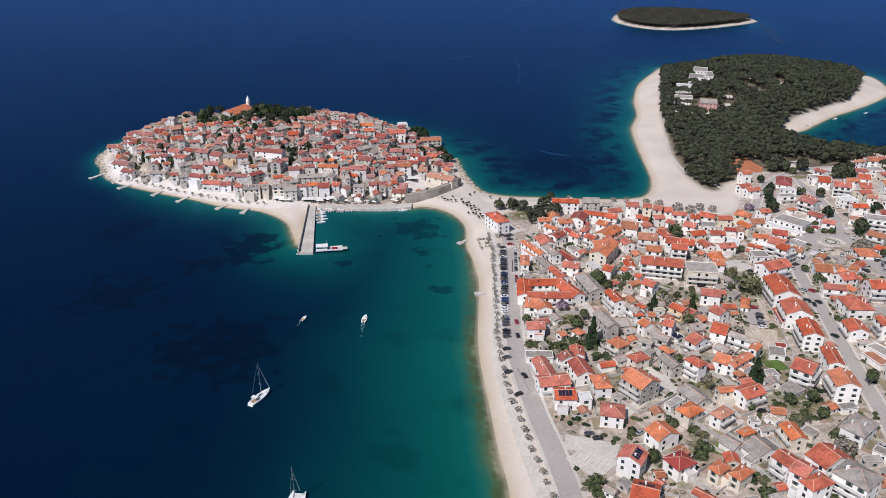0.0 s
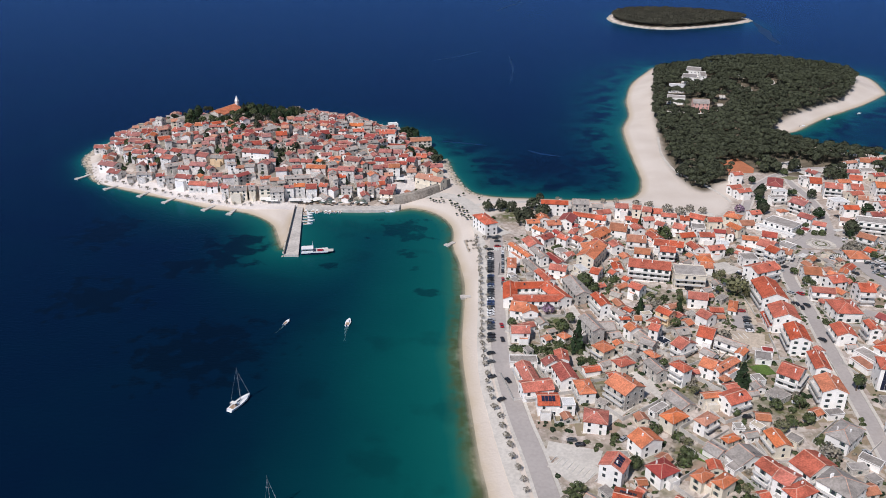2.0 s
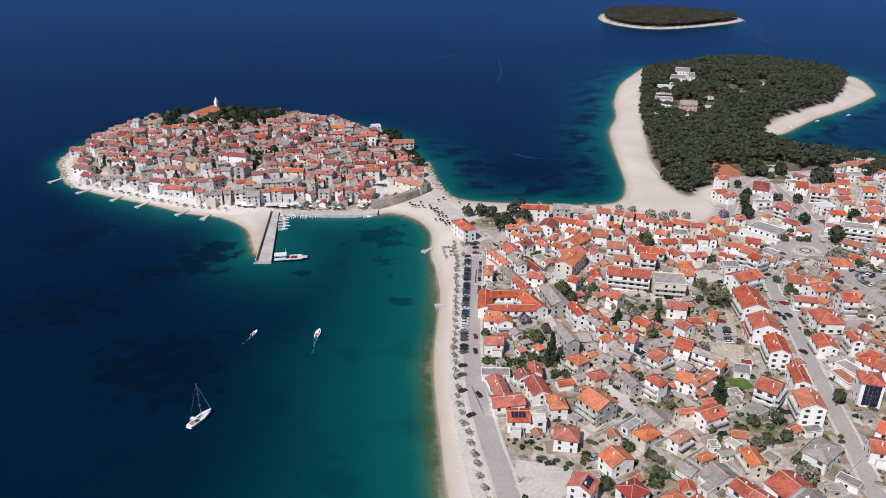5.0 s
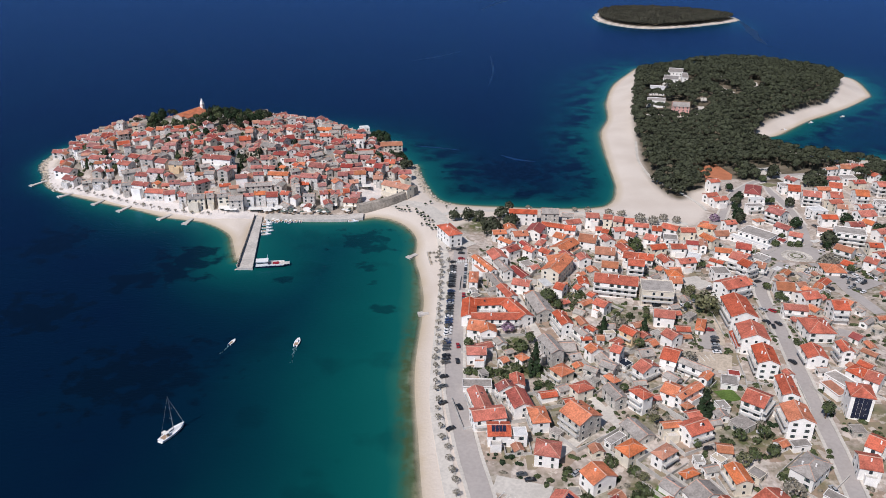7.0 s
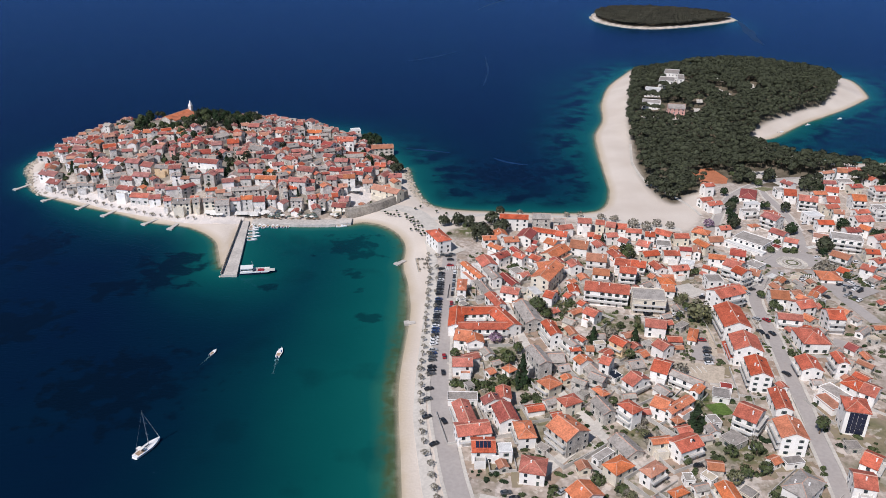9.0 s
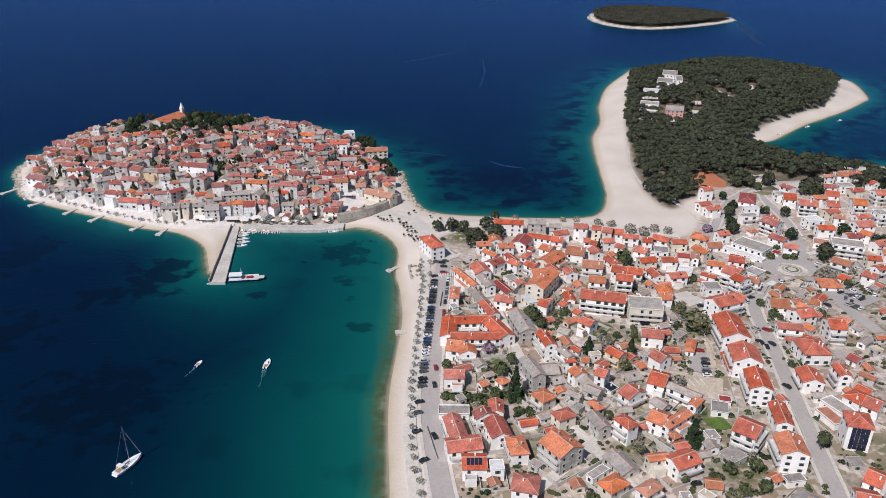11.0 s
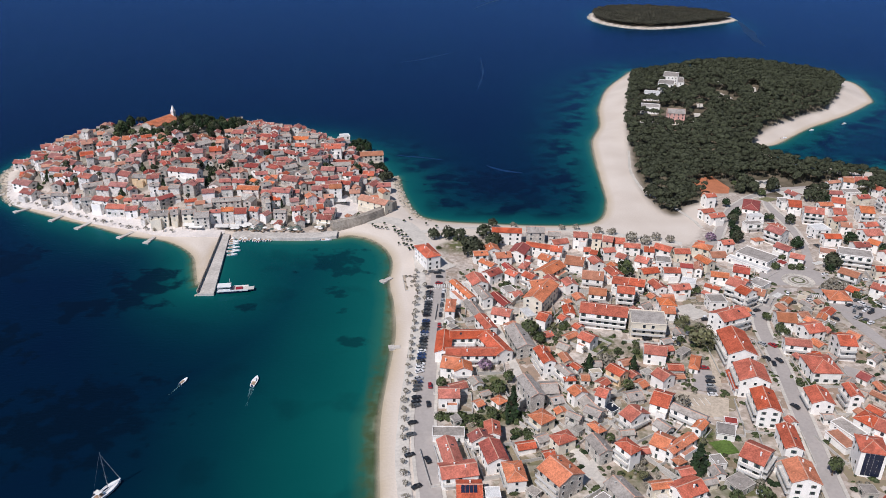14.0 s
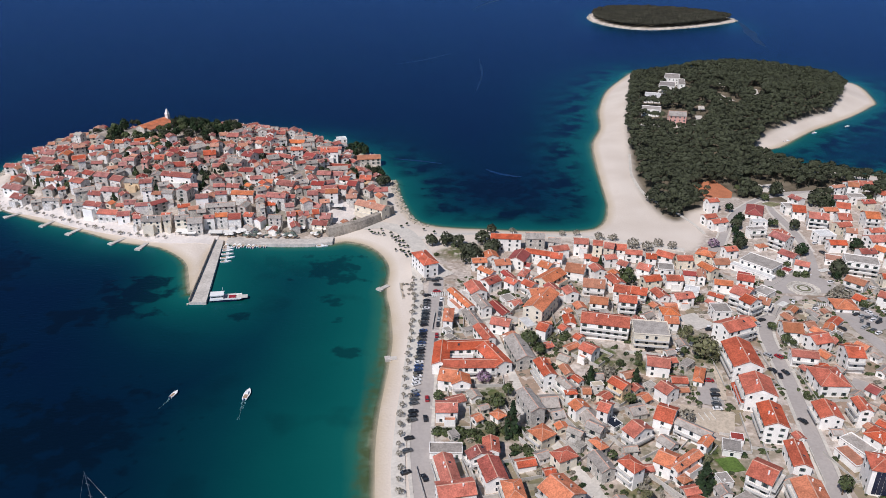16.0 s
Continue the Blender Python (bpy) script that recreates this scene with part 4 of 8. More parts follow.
house(351.1, 595.0, 160, 7.2, 8.8, 3, "g", "b", "w")
house(338.4, 544.0, 157, 10.5, 9.7, 2, "g", "o", "w", balcony=True)
house(357.9, 554.0, 0, 8.0, 9.7, 3, "g", "r", "w", balcony=True)
house(339.1, 517.7, 0, 7.5, 9.7, 3, "f", "s", "w", balcony=True)
house(354.2, 1031.0, 153, 20.3, 7.9, 3, "f", "w", "w")
house(359.6, 898.8, 145, 9.3, 5.3, 1, "f", "w", "c")

house(53.5, 353.5, 94, 6.7, 8.0, 2, "g", "o", "w")
house(48.4, 358.0, 167, 8.0, 11.1, 2, "g", "o", "w")
house(46.8, 333.9, 180, 9.1, 7.7, 2, "g", "r", "w")
house(68.5, 331.3, 127, 4.9, 4.5, 1, "h", "o", "w")
house(81.9, 332.2, 108, 15.1, 6.2, 3, "g", "s", "k")
house(91.0, 355.6, 104, 13.0, 5.6, 3, "g", "r", "w")
house(99.0, 346.4, 117, 9.0, 4.0, 2, "g", "s", "w")
house(100.2, 339.8, 6, 4.7, 2.6, 2, "h", "r", "w")
house(121.9, 344.2, 129, 8.0, 5.9, 2, "g", "r", "y", balcony=True)
house(102.0, 330.4, 115, 5.4, 6.6, 2, "g", "o", "w")
house(107.0, 324.0, 113, 12.9, 6.9, 1, "g", "s", "k")
house(111.5, 324.7, 148, 4.6, 7.1, 3, "g", "r", "w")
house(90.8, 338.4, 5, 7.2, 8.8, 1, "g", "s", "k")
house(92.9, 329.3, 18, 5.5, 5.6, 1, "g", "s", "k")
house(114.7, 321.2, 126, 5.1, 4.9, 1, "f", "n", "w")
house(142.9, 359.8, 167, 9.9, 8.6, 2, "g", "r", "w")
house(125.8, 328.9, 15, 6.8, 6.8, 1, "g", "s", "k")
house(141.1, 339.4, 124, 6.8, 7.7, 2, "g", "r", "w")
house(135.9, 322.2, 150, 7.4, 11.3, 2, "g", "r", "w")
house(159.8, 353.4, 67, 11.5, 3.9, 1, "h", "o", "w")
house(180.9, 361.1, 86, 20.7, 12.5, 3, "g", "r", "w", balcony=True)
house(178.5, 336.6, 82, 13.7, 12.4, 3, "g", "r", "w", balcony=True)
house(176.5, 316.4, 81, 14.5, 8.9, 3, "g", "r", "w", balcony=True)
house(172.6, 338.9, 84, 15.2, 3.0, 1, "g", "r", "w")
house(212.1, 366.2, 168, 11.6, 6.6, 2, "g", "r", "w")
house(232.6, 363.7, 175, 7.8, 10.7, 3, "g", "r", "w", balcony=True)
house(214.6, 347.7, 88, 14.6, 12.5, 2, "h", "r", "w")
house(202.5, 323.2, 84, 10.7, 8.9, 2, "g", "r", "w", balcony=True)
house(216.0, 323.3, 87, 8.6, 4.8, 3, "g", "r", "w")
house(46.2, 310.5, 179, 12.8, 6.1, 1, "f", "s", "w")
house(46.4, 295.3, 102, 15.3, 6.8, 2, "g", "r", "w")
house(49.3, 285.1, 10, 13.8, 8.5, 2, "g", "r", "w")
house(58.8, 303.9, 107, 4.9, 9.0, 2, "g", "q", "w")
house(63.8, 308.5, 89, 8.4, 5.9, 2, "g", "r", "w")
house(63.4, 294.5, 103, 12.2, 8.0, 2, "g", "q", "w")
house(70.2, 283.0, 97, 10.5, 7.0, 2, "h", "o", "w")
house(76.6, 300.8, 13, 7.4, 4.3, 1, "g", "r", "w")
house(53.0, 274.6, 0, 9.2, 8.7, 2, "g", "r", "w", solar=True)
house(61.4, 272.4, 93, 5.3, 5.2, 2, "f", "w", "w")
house(71.2, 261.7, 167, 9.4, 9.2, 2, "h", "r", "w")
house(86.6, 278.7, 124, 11.8, 11.8, 3, "g", "o", "k", balcony=True)
house(91.1, 300.8, 26, 8.1, 6.1, 2, "h", "r", "c")
house(84.6, 314.6, 125, 7.6, 7.5, 2, "h", "o", "c")
house(105.2, 305.6, 120, 6.4, 3.6, 2, "h", "o", "k")
house(106.0, 315.9, 141, 6.9, 5.0, 2, "g", "s", "k")
house(97.7, 313.9, 144, 6.4, 3.6, 2, "g", "k", "k")
house(98.8, 309.2, 43, 4.0, 3.7, 1, "f", "k", "k")
house(104.2, 295.2, 110, 10.6, 5.7, 2, "g", "s", "k")
house(122.0, 312.9, 122, 6.4, 10.2, 2, "g", "r", "w", balcony=True)
house(113.9, 289.9, 123, 7.8, 5.7, 3, "h", "r", "w", balcony=True)
house(135.1, 293.6, 37, 15.2, 4.2, 2, "g", "o", "w")
house(128.6, 295.3, 141, 6.6, 9.0, 2, "g", "o", "w")
house(146.1, 304.3, 48, 6.3, 3.6, 2, "g", "o", "w")
house(144.2, 312.4, 138, 14.3, 4.7, 2, "g", "s", "w")
house(161.0, 310.5, 166, 4.9, 4.0, 1, "f", "d", "w")
house(157.0, 305.0, 72, 7.3, 6.9, 1, "f", "s", "w")
house(132.9, 287.1, 28, 3.8, 3.5, 1, "h", "b", "w")
house(160.3, 284.0, 139, 9.1, 11.2, 3, "g", "r", "w", balcony=True)
house(178.5, 296.5, 81, 14.3, 6.4, 2, "g", "r", "w")
house(172.3, 273.4, 84, 11.5, 9.9, 3, "g", "o", "w", balcony=True)
house(200.6, 298.8, 106, 11.0, 5.9, 1, "f", "p", "w")
house(206.7, 305.6, 115, 11.7, 6.8, 1, "f", "s", "w")
house(215.3, 307.9, 33, 8.2, 7.2, 2, "h", "r", "w")
house(108.7, 273.0, 116, 11.9, 7.9, 1, "g", "s", "k")
house(99.0, 268.7, 38, 9.0, 3.5, 1, "f", "s", "w")
house(102.5, 259.0, 34, 9.1, 6.8, 2, "h", "o", "c")
house(130.5, 269.7, 24, 10.9, 8.4, 2, "g", "r", "w", balcony=True)
house(121.7, 271.7, 9, 8.1, 3.7, 2, "g", "o", "c")
house(114.6, 255.7, 36, 8.6, 5.0, 2, "h", "p", "w")
house(151.7, 275.1, 31, 8.0, 7.2, 1, "f", "s", "k")
house(137.6, 241.6, 96, 9.8, 6.2, 2, "g", "o", "c")
house(72.0, 229.6, 57, 8.1, 8.9, 3, "g", "r", "w", solar=True)
house(72.7, 212.0, 159, 9.5, 12.4, 2, "g", "r", "w", solar=True)
house(87.6, 245.9, 117, 8.3, 10.4, 2, "g", "o", "w")
house(80.2, 220.3, 134, 3.0, 3.0, 1, "g", "r", "w")
house(89.7, 228.4, 29, 8.9, 7.9, 2, "h", "d", "w")
house(102.9, 223.4, 36, 6.9, 4.7, 2, "h", "o", "c")
house(109.7, 220.0, 36, 8.0, 4.6, 2, "h", "o", "c")
house(113.4, 240.2, 127, 6.6, 6.4, 1, "g", "s", "w")
house(121.5, 246.4, 26, 6.3, 3.3, 1, "h", "o", "k")
house(123.4, 235.9, 114, 8.0, 12.0, 1, "g", "s", "w")
house(117.9, 230.8, 35, 7.0, 4.1, 1, "f", "s", "w")
house(126.8, 223.0, 120, 7.1, 7.2, 3, "g", "r", "w", balcony=True)
house(130.5, 217.0, 128, 5.8, 8.8, 3, "g", "r", "w")
house(132.2, 210.3, 25, 10.2, 5.8, 3, "h", "r", "w")
house(144.6, 226.9, 115, 9.2, 13.4, 2, "g", "r", "w")
house(165.6, 245.6, 40, 13.5, 8.9, 2, "h", "s", "w")
house(148.2, 213.5, 127, 12.4, 11.4, 3, "h", "s", "w")
house(309.4, 919.1, 71, 25.8, 16.0, 3, "f", "s", "w", balcony=True)
house(293.5, 882.1, 70, 21.5, 16.0, 3, "f", "s", "w", balcony=True)
house(310.8, 888.4, 75, 28.7, 6.4, 3, "f", "s", "w")
house(371.7, 1082.1, 70, 22.8, 16.0, 1, "f", "w", "w")
house(269.8, 849.8, 73, 21.1, 16.0, 2, "f", "w", "w")
house(256.7, 804.3, 164, 18.0, 15.0, 2, "f", "s", "w")
house(272.1, 771.1, 169, 16.1, 13.0, 3, "g", "s", "p")
house(238.0, 568.2, 13, 7.6, 6.3, 3, "g", "r", "w")
house(229.0, 545.9, 17, 9.1, 6.2, 2, "g", "r", "w")
house(232.2, 537.6, 17, 11.2, 6.7, 2, "g", "r", "w")
house(267.5, 564.0, 66, 19.9, 10.8, 1, "h", "d", "w")
house(259.9, 538.2, 7, 10.2, 5.2, 2, "f", "w", "w")
house(252.8, 524.2, 7, 11.5, 5.7, 2, "f", "s", "w", balcony=True)
house(263.5, 512.6, 101, 8.8, 6.7, 3, "h", "r", "w", balcony=True)
house(295.0, 557.9, 165, 8.5, 12.3, 2, "g", "r", "w")
house(299.1, 537.7, 160, 12.1, 10.7, 3, "g", "r", "w", balcony=True)
house(293.3, 515.8, 8, 10.9, 9.8, 2, "f", "w", "w", balcony=True)
house(328.0, 561.8, 158, 8.9, 10.2, 2, "g", "r", "w")
house(318.6, 542.0, 169, 8.3, 10.9, 2, "g", "r", "w", balcony=True)
house(312.2, 518.9, 163, 6.6, 7.2, 2, "g", "p", "w")
house(294.5, 501.4, 176, 10.3, 7.2, 2, "g", "r", "w")
house(333.8, 536.8, 170, 8.8, 11.7, 3, "g", "o", "w", balcony=True)
house(321.7, 506.0, 7, 11.7, 10.1, 2, "g", "r", "w")
house(338.4, 592.5, 16, 10.3, 4.5, 3, "g", "p", "w")
house(357.0, 604.6, 9, 10.4, 9.7, 2, "g", "r", "w")
house(366.8, 605.5, 0, 9.4, 7.1, 2, "g", "r", "w")
house(346.3, 579.9, 177, 10.9, 8.7, 2, "f", "s", "w")
house(236.1, 474.4, 131, 20.1, 13.7, 2, "f", "s", "w", balcony=True)
house(248.4, 503.9, 18, 6.2, 4.4, 1, "h", "o", "w")
house(214.5, 481.0, 3, 9.3, 8.5, 1, "g", "b", "w")
house(209.2, 495.7, 162, 3.9, 11.0, 1, "g", "r", "w")
house(191.7, 479.9, 0, 9.4, 7.1, 2, "g", "r", "c")
house(188.1, 458.1, 168, 7.2, 5.4, 2, "g", "d", "w")
house(194.9, 457.3, 75, 9.4, 4.0, 2, "g", "p", "w")
house(202.9, 444.8, 165, 9.7, 6.4, 2, "g", "o", "w")
house(218.0, 451.6, 158, 8.9, 8.3, 2, "g", "q", "w")
house(229.0, 468.2, 131, 26.0, 4.6, 1, "f", "w", "w")
glazed = house(203.0, 285.0, 75, 10.0, 9.0, 4, "h", "r", "w")
for row in range(4):
    for col in range(4):
        part("facade_pane", Geo().box(-5.12, -4.98, -3.4 + col * 1.6, -1.88 + col * 1.6, 0.9 + row * 2.5, 3.3 + row * 2.5), SOLAR, glazed, "dark blue glass facade pane")

house(87.0, 504.8, 174, 18.8, 7.3, 3, "g", "r", "w")
house(105.4, 505.5, 176, 11.5, 9.1, 3, "g", "s", "k")
house(117.7, 505.4, 171, 7.7, 6.3, 2, "g", "s", "k")
house(105.4, 487.7, 159, 15.5, 6.4, 2, "g", "r", "w")
house(115.8, 482.9, 165, 7.0, 8.2, 2, "g", "r", "w")
house(93.4, 459.3, 62, 9.3, 4.0, 2, "h", "r", "w")
house(72.3, 462.5, 133, 10.3, 4.8, 2, "g", "o", "w")
house(73.8, 450.0, 39, 9.5, 7.3, 2, "g", "q", "w")
house(64.7, 440.9, 107, 12.3, 9.0, 2, "g", "r", "w")
house(56.1, 429.5, 117, 22.4, 4.0, 2, "g", "o", "w")
house(61.9, 413.1, 109, 17.6, 5.4, 1, "g", "s", "k")
house(66.5, 393.2, 111, 14.4, 5.6, 2, "g", "r", "w")
house(49.2, 411.6, 85, 12.8, 4.7, 2, "h", "o", "w")
house(75.6, 403.0, 161, 9.7, 7.7, 2, "g", "r", "w")
house(67.2, 424.4, 110, 14.2, 5.4, 2, "g", "s", "w")
house(76.6, 422.0, 116, 14.8, 5.0, 1, "g", "d", "w")
house(88.5, 401.0, 112, 9.3, 5.2, 2, "f", "w", "c")
house(84.9, 462.3, 116, 10.2, 4.0, 1, "g", "d", "w")
house(132.8, 497.9, 172, 8.6, 8.1, 3, "g", "r", "w")
house(142.8, 495.2, 166, 5.7, 7.1, 3, "g", "r", "c")
house(149.1, 491.2, 161, 5.9, 8.3, 3, "g", "r", "c")
house(157.1, 495.1, 170, 6.5, 8.7, 2, "g", "r", "w")
house(163.3, 487.8, 169, 9.9, 6.3, 2, "g", "r", "w")
house(172.5, 482.3, 168, 6.0, 7.5, 2, "g", "r", "w")
house(134.2, 481.9, 173, 4.0, 6.0, 2, "g", "r", "w")
house(138.1, 477.7, 152, 4.2, 5.9, 2, "g", "r", "w")
house(153.8, 472.2, 139, 5.8, 6.2, 2, "g", "r", "w")
house(165.1, 466.9, 146, 7.7, 8.5, 2, "g", "r", "w")
house(124.2, 465.4, 161, 10.8, 12.2, 2, "g", "b", "w")
house(130.5, 444.0, 168, 11.7, 10.8, 2, "g", "b", "w", balcony=True)
house(146.9, 464.3, 108, 5.0, 6.1, 1, "g", "o", "w")
house(144.5, 436.2, 160, 8.4, 9.3, 2, "g", "r", "w")
house(153.0, 433.4, 160, 8.3, 9.0, 2, "g", "r", "w")
house(142.3, 416.8, 169, 8.9, 8.3, 3, "g", "r", "w")
house(128.7, 421.6, 166, 9.1, 8.5, 2, "g", "b", "w")
house(177.3, 451.5, 177, 9.3, 7.0, 2, "g", "r", "w")
house(177.1, 467.1, 78, 9.0, 8.5, 2, "f", "s", "w")
house(165.8, 419.2, 0, 6.4, 6.8, 1, "g", "o", "w")
house(159.6, 398.1, 173, 6.7, 7.7, 2, "g", "o", "w")
house(182.3, 435.7, 156, 7.6, 7.5, 2, "f", "w", "w")
house(195.6, 433.6, 142, 8.2, 4.0, 1, "g", "r", "w")
old_house(-290.5, 648.3, 181, 11.4, 8.0, 2, "g", "r", "w")
old_house(-231.9, 639.2, 34, 8.0, 8.0, 3, "g", "p", "k")
old_house(-224.4, 619.9, 29, 9.1, 8.0, 2, "g", "r", "c")
old_house(-202.0, 572.3, 32, 12.9, 7.0, 2, "g", "s", "k")
old_house(-184.0, 588.1, 64, 7.6, 7.0, 2, "g", "s", "k")
old_house(-183.8, 600.5, 11, 5.4, 7.0, 2, "g", "q", "k")
old_house(-155.9, 566.6, 12, 7.9, 7.0, 3, "g", "q", "w")
old_house(-155.1, 623.4, 59, 8.5, 7.0, 2, "g", "q", "k")
old_house(-127.3, 557.1, 78, 8.0, 8.0, 3, "g", "q", "k")
old_house(-138.3, 616.5, 166, 9.0, 7.0, 2, "g", "q", "w")
old_house(-118.2, 673.8, 55, 11.9, 7.0, 2, "g", "s", "k")
old_house(-116.7, 712.5, 42, 15.0, 7.0, 2, "g", "q", "w")
old_house(-103.8, 710.5, -17, 10.9, 7.0, 2, "g", "q", "w")
old_house(-118.3, 643.0, 51, 7.7, 7.0, 2, "g", "b", "w")
old_house(-110.8, 674.5, 127, 7.0, 7.0, 2, "g", "q", "w")
old_house(-105.9, 641.2, 14, 7.3, 7.0, 2, "g", "p", "k")
old_house(-93.6, 705.4, -4, 6.4, 7.0, 2, "g", "s", "k")
old_house(-86.1, 687.8, 3, 9.4, 8.0, 2, "g", "q", "w")
old_house(-77.1, 705.8, 37, 12.2, 7.0, 2, "g", "q", "w")
old_house(-67.9, 678.6, 178, 8.2, 7.0, 2, "g", "s", "w")
old_house(-85.9, 654.5, 130, 7.0, 7.0, 3, "g", "q", "w")
old_house(-58.6, 681.2, 146, 10.4, 7.0, 2, "g", "s", "c")
old_house(-46.5, 665.6, 43, 9.3, 7.0, 2, "g", "s", "w")
old_house(-39.5, 723.7, 15, 8.4, 9.0, 3, "f", "w", "w", balcony=True)
old_house(-108.0, 614.8, 12, 7.0, 7.0, 2, "g", "s", "k")
old_house(-77.6, 594.8, 147, 10.0, 7.0, 2, "g", "q", "k")
old_house(-67.4, 596.2, 38, 12.6, 7.0, 2, "g", "s", "k")
old_house(-77.2, 562.1, 32, 6.6, 7.0, 3, "g", "s", "k")
old_house(-30.5, 616.6, 187, 15.0, 7.0, 2, "g", "s", "w")
old_house(-15.1, 636.6, 147, 9.1, 7.0, 2, "g", "q", "w")
old_house(-52.3, 583.7, 17, 7.7, 7.0, 2, "g", "s", "k")
old_house(-64.8, 557.2, -12, 13.3, 8.0, 3, "g", "q", "w")
old_house(-75.1, 557.3, -8, 7.4, 7.0, 2, "g", "q", "p")
old_house(-37.6, 556.5, 154, 7.6, 7.0, 2, "g", "q", "k")
old_house(-0.8, 559.8, 148, 23.2, 9.0, 3, "g", "p", "c")
old_house(-32.8, 534.8, 171, 9.9, 8.0, 2, "g", "q", "c")
old_house(-5.4, 595.6, 63, 10.2, 7.0, 2, "g", "q", "k")
old_house(-74.5, 547.5, 95, 6.0, 5.1, 4, "g", "k", "k")
old_house(-261.1, 675.3, 12, 11.0, 9.0, 2, "f", "s", "y")
old_house(-238.9, 696.1, 119, 8.0, 8.0, 1, "g", "p", "w")
old_house(-252.2, 687.2, 16, 14.0, 8.0, 1, "g", "p", "k")
old_house(-266.6, 629.2, 38, 6.9, 5.0, 3, "g", "r", "w")
old_house(-273.6, 620.8, 9, 8.0, 7.7, 1, "g", "o", "w")
old_house(-262.3, 595.8, 157, 16.3, 9.5, 2, "g", "q", "w")
old_house(-294.0, 696.5, 30, 8.1, 9.5, 2, "g", "q", "w")
old_house(-258.3, 645.9, 172, 11.8, 9.5, 2, "g", "q", "w")
old_house(-247.3, 647.2, 1, 8.9, 9.0, 2, "g", "q", "k")
old_house(-236.3, 647.4, 172, 8.9, 9.5, 2, "g", "r", "k")
old_house(-250.1, 626.7, 164, 10.5, 9.2, 2, "g", "q", "k")
old_house(-228.6, 628.2, 16, 8.0, 8.3, 1, "g", "r", "w")
old_house(-217.5, 637.3, 155, 7.2, 8.8, 2, "g", "o", "w")
old_house(-199.4, 644.7, 6, 10.4, 7.9, 2, "g", "o", "w")
old_house(-205.8, 623.0, 9, 9.5, 8.1, 2, "g", "s", "w")
old_house(-238.5, 599.6, 167, 8.7, 7.9, 2, "g", "q", "w")
old_house(-229.8, 606.0, 150, 12.2, 8.4, 2, "g", "q", "w")
old_house(-216.3, 591.7, 150, 11.7, 7.2, 2, "g", "q", "w")
old_house(-203.2, 589.2, 152, 9.9, 7.0, 2, "g", "q", "w")
old_house(-207.2, 578.7, 156, 10.9, 8.1, 3, "g", "r", "w")
old_house(-224.3, 588.8, 151, 7.5, 7.0, 2, "g", "q", "w")
old_house(-189.9, 579.9, 166, 10.6, 8.1, 3, "g", "q", "k")
old_house(-178.4, 577.4, 157, 9.5, 8.9, 2, "g", "q", "w")
old_house(-180.1, 566.8, 169, 12.9, 7.9, 2, "g", "q", "w")
old_house(-221.1, 578.9, 30, 4.9, 5.4, 2, "g", "r", "w")
old_house(-140.4, 631.2, 49, 15.8, 8.4, 2, "g", "s", "w")
old_house(-153.3, 649.2, 64, 10.9, 6.9, 1, "g", "q", "k")
old_house(-136.1, 608.8, 17, 7.3, 7.5, 3, "g", "r", "w")
old_house(-154.6, 632.1, 174, 8.3, 7.6, 1, "g", "r", "w")
old_house(-142.3, 598.1, 14, 8.5, 9.1, 2, "g", "r", "w")
old_house(-126.3, 620.9, 15, 8.9, 9.5, 2, "g", "r", "p")
old_house(-160.2, 611.0, 8, 6.7, 8.8, 2, "g", "o", "k")
old_house(-168.8, 604.4, 1, 4.3, 6.4, 2, "g", "q", "p")
old_house(-136.4, 576.2, 166, 22.8, 8.0, 3, "g", "r", "w")
old_house(-102.3, 584.1, 15, 7.8, 8.4, 2, "g", "q", "w")
old_house(-102.1, 602.4, 151, 12.8, 9.2, 3, "g", "s", "k")
old_house(-118.2, 662.3, 1, 9.1, 8.6, 2, "g", "q", "k")
old_house(-95.1, 615.9, 150, 8.6, 8.9, 3, "g", "d", "w")
old_house(-92.4, 593.6, 169, 10.2, 7.9, 2, "g", "q", "k")
old_house(-96.5, 568.3, 173, 8.8, 6.7, 2, "g", "r", "w")
old_house(-88.4, 560.2, 175, 15.1, 6.9, 2, "g", "o", "w")
old_house(-167.0, 572.7, 174, 10.2, 6.8, 2, "g", "s", "y")
old_house(-156.5, 573.5, 10, 6.3, 5.8, 2, "g", "r", "c")
old_house(-144.5, 567.1, 31, 7.0, 6.8, 2, "g", "s", "k")
old_house(-123.3, 566.1, 12, 5.0, 5.7, 2, "g", "r", "w")
old_house(-106.3, 567.5, 8, 7.6, 5.7, 2, "g", "q", "k")
old_house(-67.9, 664.1, 176, 12.4, 7.3, 2, "g", "o", "w")
old_house(-94.1, 660.5, 168, 11.4, 7.2, 2, "g", "q", "w")
old_house(-40.1, 646.7, 5, 13.3, 9.5, 3, "g", "r", "w")
old_house(-52.1, 632.7, 152, 9.2, 9.5, 2, "g", "q", "w")
old_house(-79.1, 620.1, 21, 8.6, 8.3, 2, "g", "s", "k")
old_house(-63.6, 637.1, 6, 9.1, 6.8, 3, "g", "r", "w")
old_house(-69.2, 625.2, 150, 15.9, 6.3, 2, "g", "q", "w")
old_house(-91.5, 622.3, 20, 9.2, 8.4, 3, "g", "d", "w")
old_house(-31.1, 631.5, 170, 19.0, 6.7, 1, "g", "r", "w")
old_house(-12.8, 674.1, 9, 21.2, 9.5, 2, "g", "b", "k")
old_house(-9.2, 615.3, 175, 8.7, 9.2, 2, "g", "o", "y")
old_house(-16.3, 590.9, 164, 6.7, 9.5, 3, "g", "q", "k")
